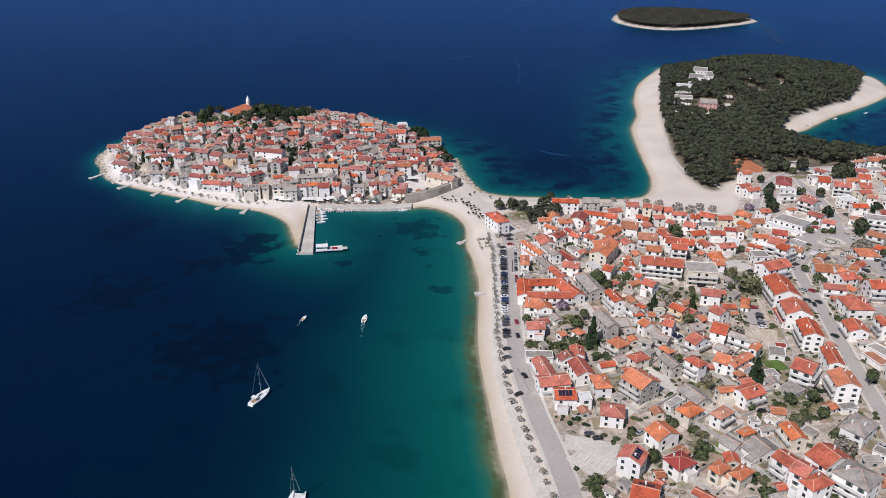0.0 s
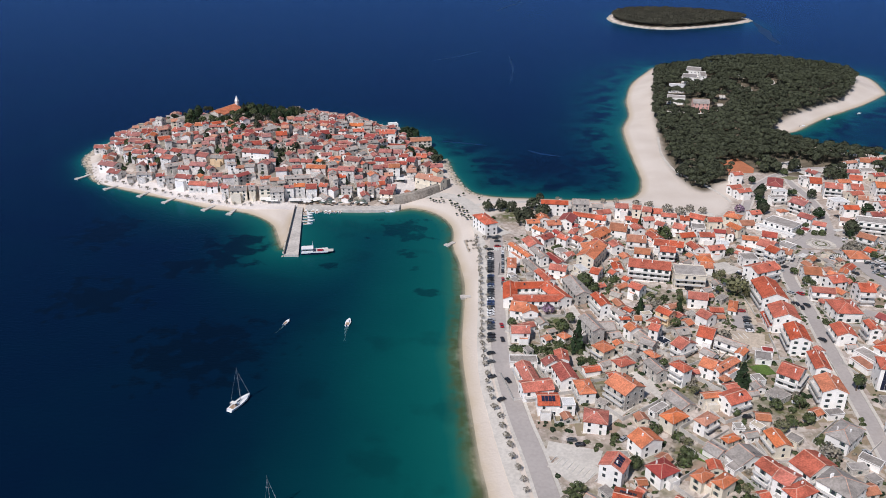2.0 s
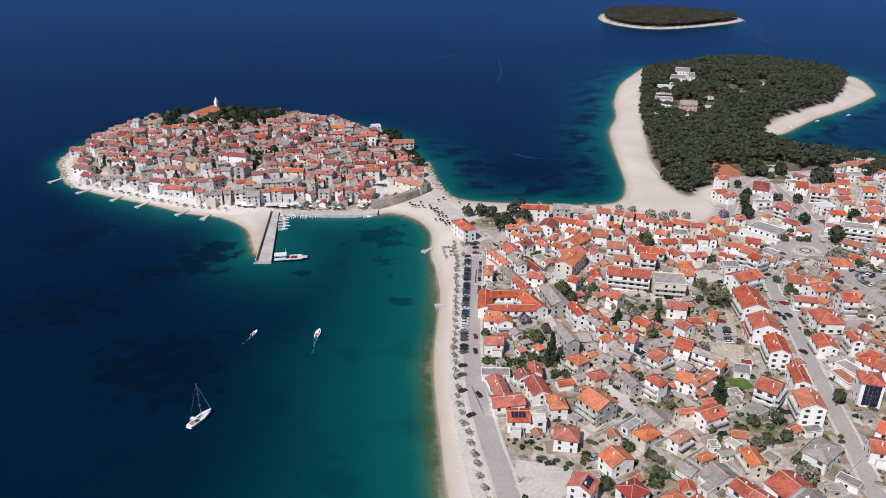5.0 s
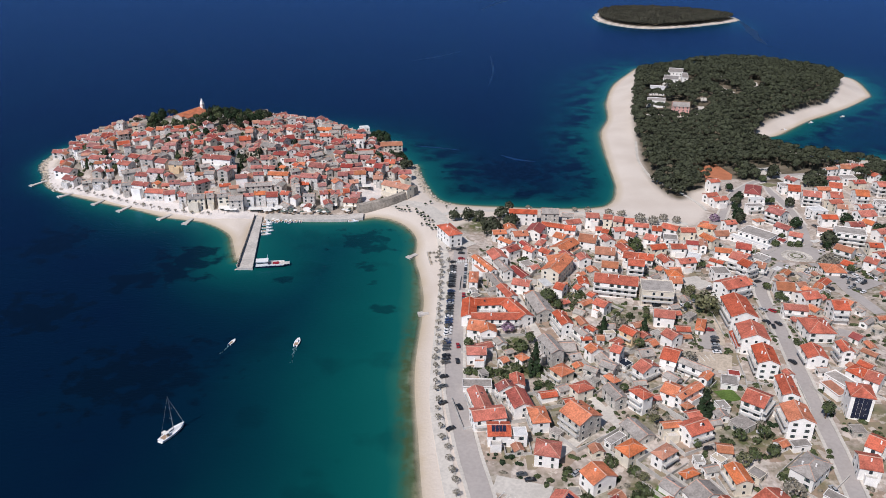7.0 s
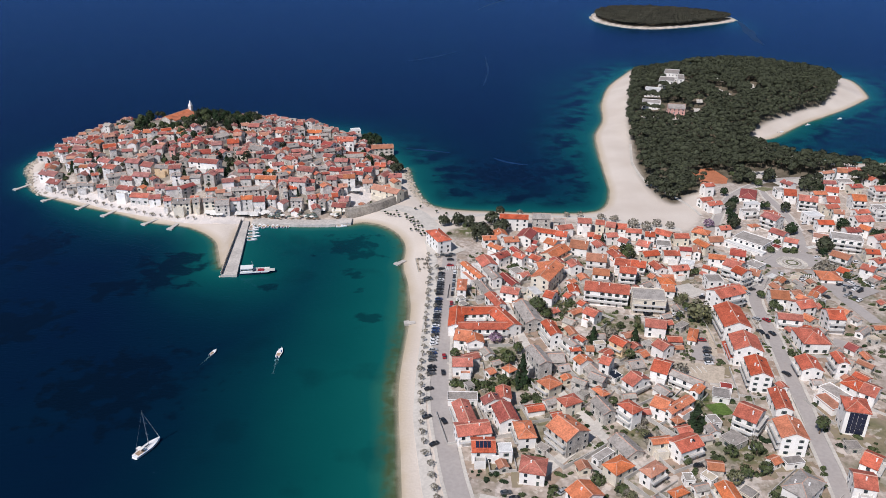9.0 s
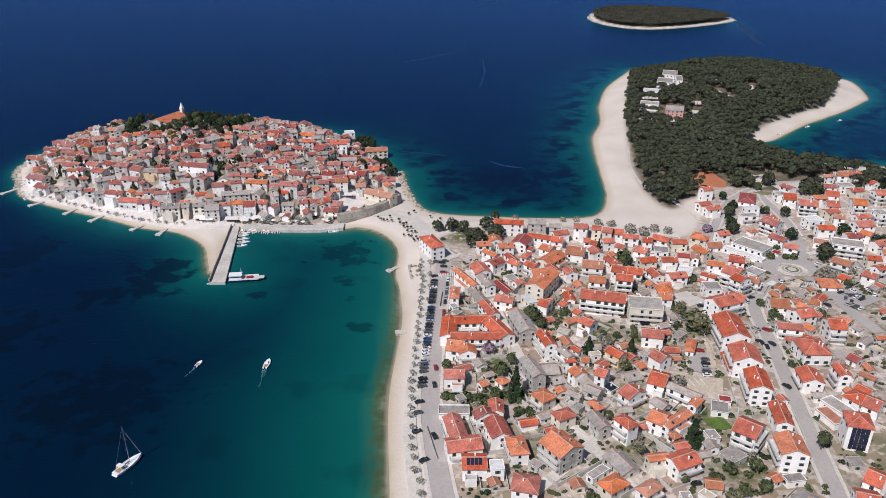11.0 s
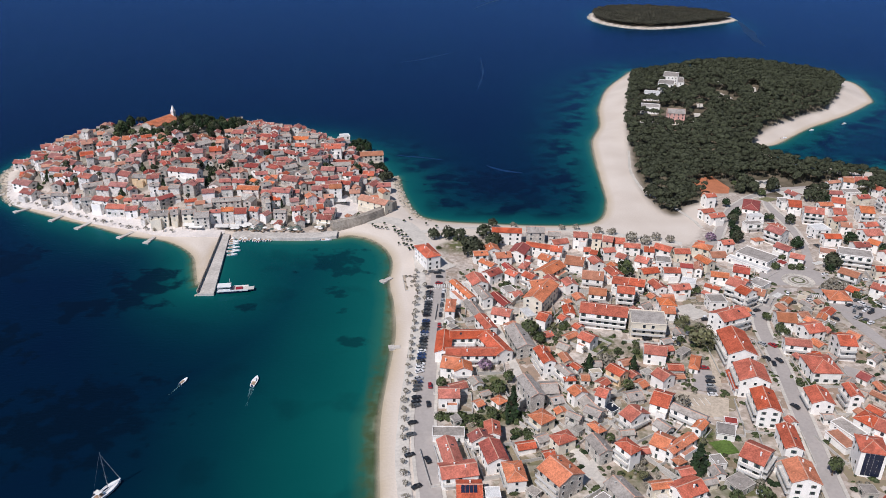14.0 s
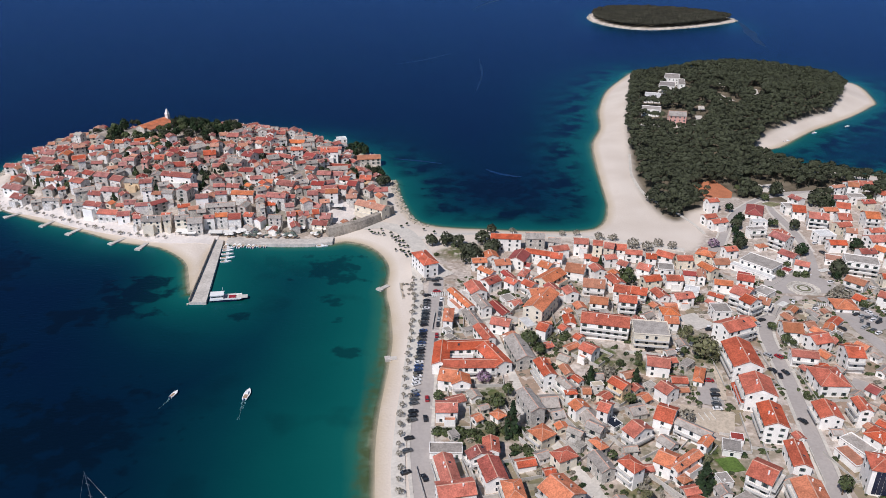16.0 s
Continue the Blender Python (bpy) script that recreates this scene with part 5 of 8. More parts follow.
old_house(2.8, 597.2, 7, 10.5, 7.9, 2, "g", "r", "w")
old_house(-38.3, 602.1, 174, 10.0, 7.4, 2, "g", "q", "k")
old_house(-29.0, 604.9, 175, 8.5, 7.8, 2, "g", "q", "w")
old_house(-23.1, 600.6, 171, 7.2, 7.4, 2, "g", "q", "w")
old_house(-32.5, 581.0, 6, 10.7, 6.9, 2, "g", "q", "w")
old_house(-83.8, 582.2, 13, 8.5, 5.9, 2, "g", "r", "w")
old_house(-61.4, 578.7, 160, 12.9, 9.5, 2, "g", "q", "k")
old_house(-75.0, 568.4, 155, 8.1, 8.0, 2, "g", "o", "c")
old_house(-73.8, 600.5, 176, 9.2, 6.3, 2, "g", "q", "w")
old_house(-50.8, 618.1, 18, 10.0, 6.4, 2, "g", "s", "k")
old_house(-40.5, 584.6, 171, 9.1, 7.4, 2, "g", "q", "w")
old_house(-251.3, 579.9, 156, 11.4, 8.5, 2, "g", "q", "w")
old_house(-236.1, 570.7, 22, 6.5, 5.2, 2, "g", "k", "k")
old_house(-224.5, 569.5, 177, 12.1, 5.0, 2, "g", "s", "w")
old_house(-209.0, 560.5, 13, 6.0, 5.6, 3, "g", "q", "w")
old_house(-199.8, 555.9, 9, 6.6, 5.6, 3, "g", "s", "k")
old_house(-187.8, 553.5, 165, 12.6, 7.4, 3, "g", "r", "w")
old_house(-175.7, 546.4, 173, 13.3, 7.8, 2, "g", "o", "w")
old_house(-164.3, 542.1, 12, 7.7, 7.4, 2, "g", "q", "w")
old_house(-191.1, 566.5, 170, 9.3, 7.2, 2, "g", "q", "w")
old_house(-141.2, 530.3, 5, 11.9, 9.4, 3, "g", "s", "c")
old_house(-132.2, 530.8, 18, 4.6, 8.3, 3, "g", "s", "c")
old_house(-151.8, 533.6, 0, 4.8, 5.8, 3, "g", "q", "w")
old_house(-142.1, 544.9, 48, 11.0, 5.9, 3, "g", "q", "k")
old_house(-162.3, 551.6, 5, 7.4, 7.5, 2, "g", "r", "w")
old_house(-121.9, 530.1, 10, 8.8, 6.7, 3, "g", "s", "c")
old_house(-112.6, 526.6, 10, 9.4, 9.5, 3, "g", "s", "k")
old_house(-124.3, 543.6, 17, 7.8, 5.2, 2, "g", "r", "w")
old_house(-97.5, 535.0, 5, 7.9, 6.8, 3, "g", "o", "w")
old_house(-88.8, 534.6, 7, 7.8, 9.5, 3, "g", "q", "w")
old_house(-104.9, 531.8, 8, 6.8, 5.0, 3, "g", "r", "w")
old_house(-79.6, 537.2, 166, 6.1, 6.8, 3, "g", "o", "w")
old_house(-100.7, 546.2, 9, 18.9, 7.0, 2, "g", "s", "k")
old_house(-113.3, 549.0, 13, 7.9, 7.1, 3, "g", "q", "w")
old_house(-102.8, 557.9, 8, 7.5, 5.5, 2, "g", "q", "w")
old_house(-151.8, 557.0, 7, 6.1, 5.0, 3, "g", "s", "w")
old_house(-72.2, 542.3, 17, 3.1, 6.6, 4, "g", "k", "k")
old_house(-62.8, 536.0, 176, 8.2, 5.2, 3, "g", "s", "k")
old_house(-68.2, 551.7, 6, 6.0, 6.1, 2, "g", "r", "w")
old_house(-55.4, 548.8, 16, 5.7, 5.9, 3, "g", "r", "k")
old_house(-53.0, 540.4, 10, 5.6, 6.8, 3, "g", "b", "w")
old_house(-45.1, 542.1, 14, 6.4, 7.4, 3, "g", "b", "k")
old_house(-37.6, 545.9, 12, 4.4, 7.5, 3, "g", "r", "w")
old_house(-30.7, 545.7, 175, 7.1, 9.5, 2, "g", "r", "w")
old_house(-33.6, 562.5, 9, 6.5, 6.2, 2, "g", "p", "w")
old_house(-41.9, 565.8, 6, 7.1, 7.7, 3, "g", "q", "w")
old_house(-29.7, 572.3, 5, 8.6, 7.8, 3, "g", "b", "w")
old_house(-57.8, 561.6, 176, 9.2, 5.6, 2, "g", "q", "k")
old_house(-16.5, 575.9, 6, 7.3, 7.5, 2, "g", "p", "w")
old_house(-146.0, 697.0, 20, 9.0, 6.5, 1, "g", "p", "w")


# the rest of the old town, filled in between
CHURCH = (-180.0, 684.0)


def spread(x, y, r, k=1.0):
    """Whether a circle keeps clear of all that is taken, each radius scaled by k."""
    t = np.array(TAKEN)
    return bool(((x - t[:, 0]) ** 2 + (y - t[:, 1]) ** 2 > (r + t[:, 2] * k) ** 2).all())


def free(x, y, r):
    return spread(x, y, r * 0.70, 0.70)


fill = random.Random(5)
ring = [(fill.uniform(-300, 5), fill.uniform(505, 770)) for _ in range(9000)]
made = 0
for x, y in ring:
    if made > 290:
        break
    if any(np.hypot((x - p) / ra, (y - q) / rb) < 1 for p, q, ra, rb in OPEN_PLACES):
        continue
    if np.hypot((x - CHURCH[0]) / 66, (y - CHURCH[1]) / 36) < 1 or zone(old_d, x, y) < 7:
        continue
    L, w = (fill.uniform(5.0, 9.0), fill.uniform(4.8, 7.0)) if made < 230 else (fill.uniform(4.0, 6.0), fill.uniform(3.6, 5.0))
    if free(x, y, math.hypot(L, w) / 2):
        old_house(x, y, fill.choice((0, 0, 90, 90, 60, 120)) + fill.gauss(8, 14), L, w, fill.choice((1, 2, 2, 2, 3)), "g", fill.choice("qqqqrrbsskpo"), fill.choice("wwwwwwckkk"), 6.5 if y < 625 else 4.2)
        made += 1


# houses far up the hill, past the three hundred nearest, as one mass
def far_copy(material):
    """The same surface, varied from house to house inside one mesh."""
    name = material.name + "_of_the_mass"
    return bpy.data.materials.get(name) or mat(name, *RECIPES[material.name], island=True)


def gather(houses, name, label, category):
    verts, faces, idx, mats = [], [], [], []
    for e in houses:
        for o in list(e.children):
            m4, k, me = e.matrix_basis @ o.matrix_basis, len(verts), o.data
            slots = []
            for m in me.materials:
                m = far_copy(m) if m.name in RECIPES and RECIPES[m.name][5] else m
                if m not in mats:
                    mats.append(m)
                slots.append(mats.index(m))
            verts += [m4 @ v.co for v in me.vertices]
            for p in me.polygons:
                faces.append(tuple(i + k for i in p.vertices))
                idx.append(slots[p.material_index])
            bpy.data.objects.remove(o)
        bpy.data.objects.remove(e)
    return tagged(new(name, mesh_ob(name, verts, faces, mats, idx)), label, category, kind="stuff")


OLD_HOUSES.sort(key=lambda e: e.matrix_world.translation.y)
gather(OLD_HOUSES[205:], "hill_houses", "tightly packed stone houses with weathered red roofs on the hill", "houses")


# greenery
def fast_mesh(name, verts, quads, mats, idx=None):
    me = bpy.data.meshes.new(name)
    me.vertices.add(len(verts))
    me.vertices.foreach_set("co", np.ascontiguousarray(verts, np.float32).ravel())
    me.loops.add(quads.size)
    me.loops.foreach_set("vertex_index", np.ascontiguousarray(quads, np.int32).ravel())
    me.polygons.add(len(quads))
    me.polygons.foreach_set("loop_start", np.arange(0, quads.size, 4, dtype=np.int32))
    for m in mats:
        me.materials.append(m)
    if idx is not None:
        me.polygons.foreach_set("material_index", np.ascontiguousarray(idx, np.int32))
    me.update(calc_edges=True)
    return me


def leaves(count, rx, ry, rz, size, seed, bottom=-0.35, lumps=7, ruffle=0.45):
    """Leaf tufts over a lumpy, broken crown round the origin."""
    g = np.random.default_rng(seed)
    d = g.normal(size=(count * 3, 3))
    d /= np.linalg.norm(d, axis=1)[:, None]
    d = d[d[:, 2] > bottom][:count]
    c = g.normal(size=(lumps, 3))
    c /= np.linalg.norm(c, axis=1)[:, None]
    near = (d @ c.T).max(1)
    r = (0.62 + 0.38 * np.clip((near - 0.4) / 0.6, 0, 1)) * g.uniform(0.72, 1.06, len(d))
    p = d * r[:, None] * (rx, ry, rz)
    nrm = d + g.normal(scale=ruffle, size=d.shape)
    nrm /= np.linalg.norm(nrm, axis=1)[:, None]
    u = np.cross(nrm, g.normal(size=d.shape))
    u /= np.linalg.norm(u, axis=1)[:, None]
    w = np.cross(nrm, u)
    s = size * g.uniform(0.6, 1.3, (len(d), 1))
    k = g.uniform(0.5, 1.0, (len(d), 1))
    v = np.stack([p - u * s, p - w * s * k, p + u * s, p + w * s * k], 1).reshape(-1, 3)
    return v, np.arange(len(v)).reshape(-1, 4)


def clear_of_houses(x, y, r):
    return spread(x, y, r, 0.8)


CROWNS = [leaves(80, 1, 1, 0.62, 0.30, 100 + k, -0.25, 9) for k in range(8)]
PINE_CROWNS = [leaves(140, 1, 1, 0.7, 0.215, 200 + k, -0.25, 9, 0.3) for k in range(8)]


def wood_of(name, poly, step, radius, height, seed, label, material, thin=1.0, base=lift, holes=()):
    g = np.random.default_rng(seed)
    lo, hi = poly.min(0), poly.max(0)
    V, Q, k = [], [], 0
    taken = np.array(TAKEN)
    for bx in np.arange(lo[0], hi[0], step):
        for by in np.arange(lo[1], hi[1], step):
            x, y = bx + g.uniform(-0.45, 0.45) * step, by + g.uniform(-0.45, 0.45) * step
            r, h, a, c = radius * g.uniform(0.75, 1.35), height * g.uniform(0.75, 1.2), g.uniform(0, 6.28), g.integers(8)
            if g.random() > thin or not inside(poly, x, y) or ((x - taken[:, 0]) ** 2 + (y - taken[:, 1]) ** 2 < (4.0 + taken[:, 2] * 0.8) ** 2).any():
                continue
            if any(np.hypot((x - p) / ra, (y - q) / rb) < 1 for p, q, ra, rb in holes):
                continue
            v, q = PINE_CROWNS[c]
            ca, sa = math.cos(a), math.sin(a)
            v = np.stack([(v[:, 0] * ca - v[:, 1] * sa) * r + x, (v[:, 0] * sa + v[:, 1] * ca) * r + y, v[:, 2] * r + base(x, y) + h], 1)
            z0 = base(x, y) - 0.3
            t = np.array([(x - 0.2, y - 0.2, z0), (x + 0.2, y - 0.2, z0), (x, y + 0.25, z0), (x - 0.1, y - 0.1, z0 + h), (x + 0.1, y - 0.1, z0 + h), (x, y + 0.12, z0 + h)])
            tq = np.array([(0, 1, 4, 3), (1, 2, 5, 4), (2, 0, 3, 5)])
            V += [v, t]
            Q += [q + k, tq + k + len(v)]
            k += len(v) + 6
    V, Q = np.concatenate(V), np.concatenate(Q)
    return tagged(new(name, fast_mesh(name, V, Q, [material])), label, "wood", kind="stuff")


wood_of("pine_wood", WOOD, 5.0, 3.3, 8.0, 3, "dense dark green pine wood on the headland", PINE, 0.97, holes=CLEARINGS)
wood_of("islet_wood", ISLET - (ISLET - ISLET.mean(0)) * 0.085, 5.2, 4.0, 4.5, 4, "dark low scrub wood on the islet", BROWNPINE, 0.97, base=lambda x, y: 5.0)


def islet_rocks():
    """Rough low boulders along the islet's waterline."""
    g = np.random.default_rng(31)
    box = np.array([(-1, -1, -1), (1, -1, -1), (1, 1, -1), (-1, 1, -1), (-1, -1, 1), (1, -1, 1), (1, 1, 1), (-1, 1, 1)], float)
    sides = np.array([(0, 3, 2, 1), (4, 5, 6, 7), (0, 1, 5, 4), (1, 2, 6, 5), (2, 3, 7, 6), (3, 0, 4, 7)])
    ends = np.roll(ISLET, -1, axis=0)
    V, Q = [], []
    for a, b in zip(ISLET, ends):
        for _ in range(int(np.hypot(*(b - a)) / 1.6)):
            c = a + (b - a) * g.random() - (a - ISLET.mean(0)) * g.uniform(-0.012, 0.035)
            v = box * g.uniform(0.5, 1.0, (8, 3)) * (g.uniform(0.8, 2.6), g.uniform(0.8, 2.0), g.uniform(0.4, 1.3))
            q = g.uniform(0, 6.28)
            v = v @ np.array([(math.cos(q), math.sin(q), 0), (-math.sin(q), math.cos(q), 0), (0, 0, 1)])
            Q.append(sides + 8 * len(V))
            V.append(v + (c[0], c[1], 0.4))
    return tagged(new("shore_rocks", fast_mesh("shore_rocks", np.concatenate(V), np.concatenate(Q), [ROCK])), "pale jagged boulders along the islet's waterline", "rocks", kind="stuff")


islet_rocks()

TREE_KINDS = {
    # crown material, leaf tufts, tuft size, crown height over radius, where the crown sits, words
    "pine": (PINE, 260, 0.19, 0.95, 0.55, "broad dark green pine tree"),
    "tree": (LEAF, 230, 0.18, 0.85, 0.58, "round green leafy garden tree"),
    "darkpine": (DARKLEAF, 320, 0.18, 1.25, 0.5, "dense very dark evergreen tree"),
    "bush": (LEAF, 170, 0.20, 0.75, 0.42, "low rounded green garden shrub"),
    "olive": (DRYLEAF, 320, 0.13, 0.9, 0.55, "large pale olive-green spring tree"),
    "dry": (GREYLEAF, 200, 0.13, 0.75, 0.5, "grey-brown leafless spring tree"),
    "lilac": (LILAC, 220, 0.16, 0.6, 0.55, "flowering lilac-pink garden tree"),
    "tamarisk": (GREYLEAF, 150, 0.14, 0.7, 0.66, "small grey tamarisk tree beside the seafront walk"),
    "clipped": (DARKLEAF, 120, 0.26, 0.8, 0.5, "small dark clipped tree on the paved way"),
    "cypress": (DARKLEAF, 260, 0.30, 0, 0, "tall narrow dark cypress"),
    "conifer": (DARKLEAF, 300, 0.24, 0, 0, "tall dark conical conifer"),
}
CROWN_MESH = {}
grown = random.Random(8)


def spire_leaves(count, size, seed, belly):
    """A pointed crown of unit height and unit foot radius."""
    g = np.random.default_rng(seed)
    h, a = g.uniform(0, 1, count) ** 1.15, g.uniform(0, 6.283, count)
    r = (np.sin(np.pi * np.clip(h, 0, 1) ** 0.6) if belly else 1 - h) * g.uniform(0.7, 1.1, count) * (0.85 + 0.25 * np.sin(a * 3 + h * 9))
    p = np.stack([np.cos(a) * r, np.sin(a) * r, h], 1)
    nrm = np.stack([np.cos(a), np.sin(a), np.full(count, 0.25)], 1) + g.normal(scale=0.35, size=(count, 3))
    nrm /= np.linalg.norm(nrm, axis=1)[:, None]
    u = np.cross(nrm, g.normal(size=p.shape))
    u /= np.linalg.norm(u, axis=1)[:, None]
    w = np.cross(nrm, u)
    s = size * g.uniform(0.6, 1.3, (count, 1))
    sc = np.array((1, 1, 0.28))
    v = np.stack([p - u * s * sc, p - w * s * sc, p + u * s * sc, p + w * s * sc], 1).reshape(-1, 3)
    return v, np.arange(len(v)).reshape(-1, 4)


def crown_mesh(kind, k):
    if (kind, k) not in CROWN_MESH:
        m, count, size, tall, _, _ = TREE_KINDS[kind]
        v, q = leaves(count, 1, 1, tall, size, 300 + 7 * k + len(kind), -0.45, 6) if tall else spire_leaves(count, size, 300 + k, kind == "cypress")
        CROWN_MESH[kind, k] = fast_mesh("crown", v, q, [m])
        g = Geo()
        top = 1.0
        g.tube((0, 0, -0.05), (0.03, 0.02, 0.45 * top), 0.045, 0.032, 6)
        for a in range(4):
            t = a * 1.6 + k
            g.tube((0.03, 0.02, 0.42 * top), (math.cos(t) * 0.2, math.sin(t) * 0.2, 0.75 * top), 0.026, 0.01, 5)
        CROWN_MESH[kind, k, "trunk"] = g.mesh("trunk", BARK)
    return CROWN_MESH[kind, k], CROWN_MESH[kind, k, "trunk"]


def grow(kind, x, y, r, h):
    k = grown.randrange(4)
    crown, trunk = crown_mesh(kind, k)
    words = TREE_KINDS[kind]
    name = {"bush": "shrub", "cypress": "cypress", "conifer": "conifer", "tamarisk": "tamarisk"}.get(kind, "tree")
    e = thing(name, pose(x, y, lift(x, y), 0, 0, grown.uniform(0, 360)), words[5], "shrub" if kind == "bush" else "tree", name + "s")
    if kind != "bush":
        t = part("trunk", trunk, None, e)
        t.matrix_local = Matrix.Diagonal((h, h, h, 1))
    c = part("crown", crown, None, e)
    s = r * grown.uniform(0.92, 1.08)
    if words[3]:
        c.matrix_local = pose(0, 0, max(h - r * words[3] * 0.9, h * words[4]) if kind != "bush" else r * 0.3) @ Matrix.Diagonal((s, s * grown.uniform(0.85, 1.1), s, 1))
    else:
        c.matrix_local = pose(0, 0, h * 0.06) @ Matrix.Diagonal((s, s, h, 1))
    TAKEN.append((x, y, r * 0.4))
    return e


grow("tree", 151.0, 451.9, 5.2, 8.5)
grow("pine", 40.9, 509.5, 4.5, 7)
grow("pine", 49.8, 510.5, 5.4, 7)
grow("pine", 57.6, 508.7, 4.5, 7)
grow("pine", 72.6, 513.4, 5.4, 9)
grow("pine", 78.2, 496.2, 5.4, 9)
grow("pine", 65.0, 483.5, 7.2, 10)
grow("pine", 60.0, 495.6, 4.5, 8)
grow("bush", 54.5, 508.4, 2.2, 3)
grow("bush", 81.6, 443.3, 2.9, 4)
grow("tree", 87.3, 385.9, 5.0, 9)
grow("tree", 91.9, 378.8, 3.6, 6)
grow("bush", 106.4, 393.5, 2.9, 4)
grow("tree", 152.9, 459.8, 4.3, 8)
grow("cypress", 140.3, 474.6, 1.4, 9)
grow("bush", 116.9, 382.6, 2.9, 4)
grow("olive", 168.5, 371.1, 7.2, 9)
grow("conifer", 73.2, 320.6, 4.0, 16)
grow("bush", 43.1, 323.2, 2.9, 4)
grow("bush", 47.1, 322.4, 2.9, 4)
grow("bush", 52.4, 323.1, 2.9, 4)
grow("bush", 56.3, 322.2, 2.9, 4)
grow("tree", 43.3, 345.0, 3.2, 6)
grow("tree", 69.1, 338.3, 4.3, 7)
grow("tree", 73.6, 347.8, 2.9, 6)
grow("lilac", 63.9, 358.9, 3.6, 5)
grow("cypress", 130.3, 348.9, 2.2, 9)
grow("dry", 144.9, 323.6, 4.5, 6)
grow("tree", 124.8, 336.3, 2.9, 6)
grow("tree", 110.3, 302.1, 2.5, 5)
grow("cypress", 110.9, 352.1, 2.3, 9)
grow("dry", 120.0, 358.8, 4.5, 5)
grow("pine", 245.1, 536.9, 4.5, 8)
grow("pine", 235.8, 504.7, 4.5, 8)
grow("tree", 271.8, 539.3, 2.9, 6)
grow("pine", 278.2, 465.4, 5.4, 10)
grow("pine", 281.0, 595.0, 6.3, 10)
grow("pine", 295.5, 597.9, 6.3, 10)
grow("pine", 271.0, 595.9, 4.5, 8)
grow("pine", 315.3, 576.8, 6.3, 10)
grow("pine", 322.4, 574.3, 5.4, 9)
grow("tree", 211.9, 383.7, 2.9, 5)
grow("tree", 236.7, 384.6, 2.9, 4)
grow("dry", 263.5, 432.0, 4.5, 5)
grow("dry", 269.3, 434.2, 4.5, 5)
grow("dry", 260.8, 435.8, 4.5, 5)
grow("pine", 79.8, 528.9, 3.6, 7)
grow("dry", 135.4, 526.4, 2.7, 4)
grow("dry", 148.6, 518.7, 3.6, 5)
grow("dry", 157.4, 516.9, 3.6, 5)
grow("dry", 167.7, 506.9, 4.5, 6)
grow("dry", 175.6, 502.6, 4.5, 6)
grow("dry", 184.3, 508.2, 3.6, 5)
grow("dry", 192.3, 504.8, 3.6, 5)
grow("dry", 93.9, 531.0, 2.7, 4)
grow("dry", 126.1, 526.5, 2.7, 4)
grow("lilac", 220.4, 508.3, 4.5, 5)
grow("pine", 221.8, 600.5, 5.4, 9)
grow("pine", 226.7, 588.6, 5.4, 9)
grow("bush", 78.8, 310.8, 2.9, 4)
grow("bush", 74.4, 311.2, 2.9, 4)
grow("bush", 79.4, 306.7, 2.9, 5)
grow("tree", 65.0, 321.1, 2.9, 6)
grow("bush", 60.3, 319.1, 2.9, 4)
grow("tree", 159.3, 374.5, 2.2, 4)
grow("bush", 202.5, 339.3, 2.2, 3)
grow("tree", 295.2, 487.7, 2.2, 4)
grow("conifer", 139.1, 283.8, 4.5, 12)
grow("tree", 149.0, 256.0, 2.9, 5)
grow("tree", 158.0, 257.9, 2.9, 5)
grow("tree", 188.8, 281.2, 3.6, 8)
grow("tree", 58.1, 224.4, 2.9, 4)
grow("tree", 81.2, 234.4, 3.6, 6)
grow("dry", 156.8, 236.3, 5.4, 5)
grow("tree", 158.3, 268.3, 2.9, 6)
grow("bush", 100.4, 236.6, 3.6, 4)
grow("bush", 117.5, 213.3, 3.6, 4)
grow("olive", 144.0, 252.3, 3.6, 5)
grow("bush", 57.5, 217.8, 2.9, 4)
grow("tree", 148.1, 267.8, 2.9, 5)
grow("bush", 142.2, 264.7, 2.9, 4)
grow("bush", 102.7, 251.1, 2.9, 3)
grow("bush", 104.9, 240.3, 2.9, 3)
grow("bush", 155.7, 233.6, 2.9, 4)
grow("dry", 155.2, 224.0, 3.6, 4)
grow("tree", 129.8, 263.3, 2.2, 4)
grow("pine", 201.7, 585.7, 6.3, 10)
grow("pine", 209.5, 560.5, 6.3, 10)
grow("pine", 209.2, 580.1, 5.4, 9)
grow("pine", 219.5, 570.3, 5.4, 9)
grow("bush", 95.1, 256.8, 2.9, 4)
grow("bush", 77.5, 252.9, 2.9, 4)
grow("conifer", -42.0, 651.7, 3.1, 6)
grow("conifer", -222.8, 594.7, 4.1, 7)
grow("pine", -229.7, 644.4, 3.4, 6)
grow("conifer", -188.6, 622.5, 3.9, 5)
grow("pine", -188.4, 627.6, 4.0, 7)
grow("tree", -259.4, 630.5, 4.4, 7)
grow("pine", -232.3, 602.4, 3.8, 8)
grow("conifer", -245.3, 597.2, 3.5, 8)
grow("pine", -109.7, 594.4, 3.6, 8)
grow("conifer", -112.4, 582.6, 3.8, 6)
grow("conifer", -177.7, 562.9, 3.3, 6)
grow("tree", -180.8, 652.8, 3.8, 8)
grow("tree", -172.8, 639.6, 3.8, 8)
grow("pine", -87.8, 620.8, 4.2, 7)
grow("pine", -132.7, 594.8, 4.2, 6)
grow("pine", -119.4, 584.2, 3.2, 7)
grow("darkpine", -28.1, 702.0, 4.3, 8)
grow("darkpine", -25.4, 714.9, 4.0, 8)
grow("darkpine", -21.0, 710.3, 4.0, 8)
grow("darkpine", -16.9, 701.6, 4.5, 8)
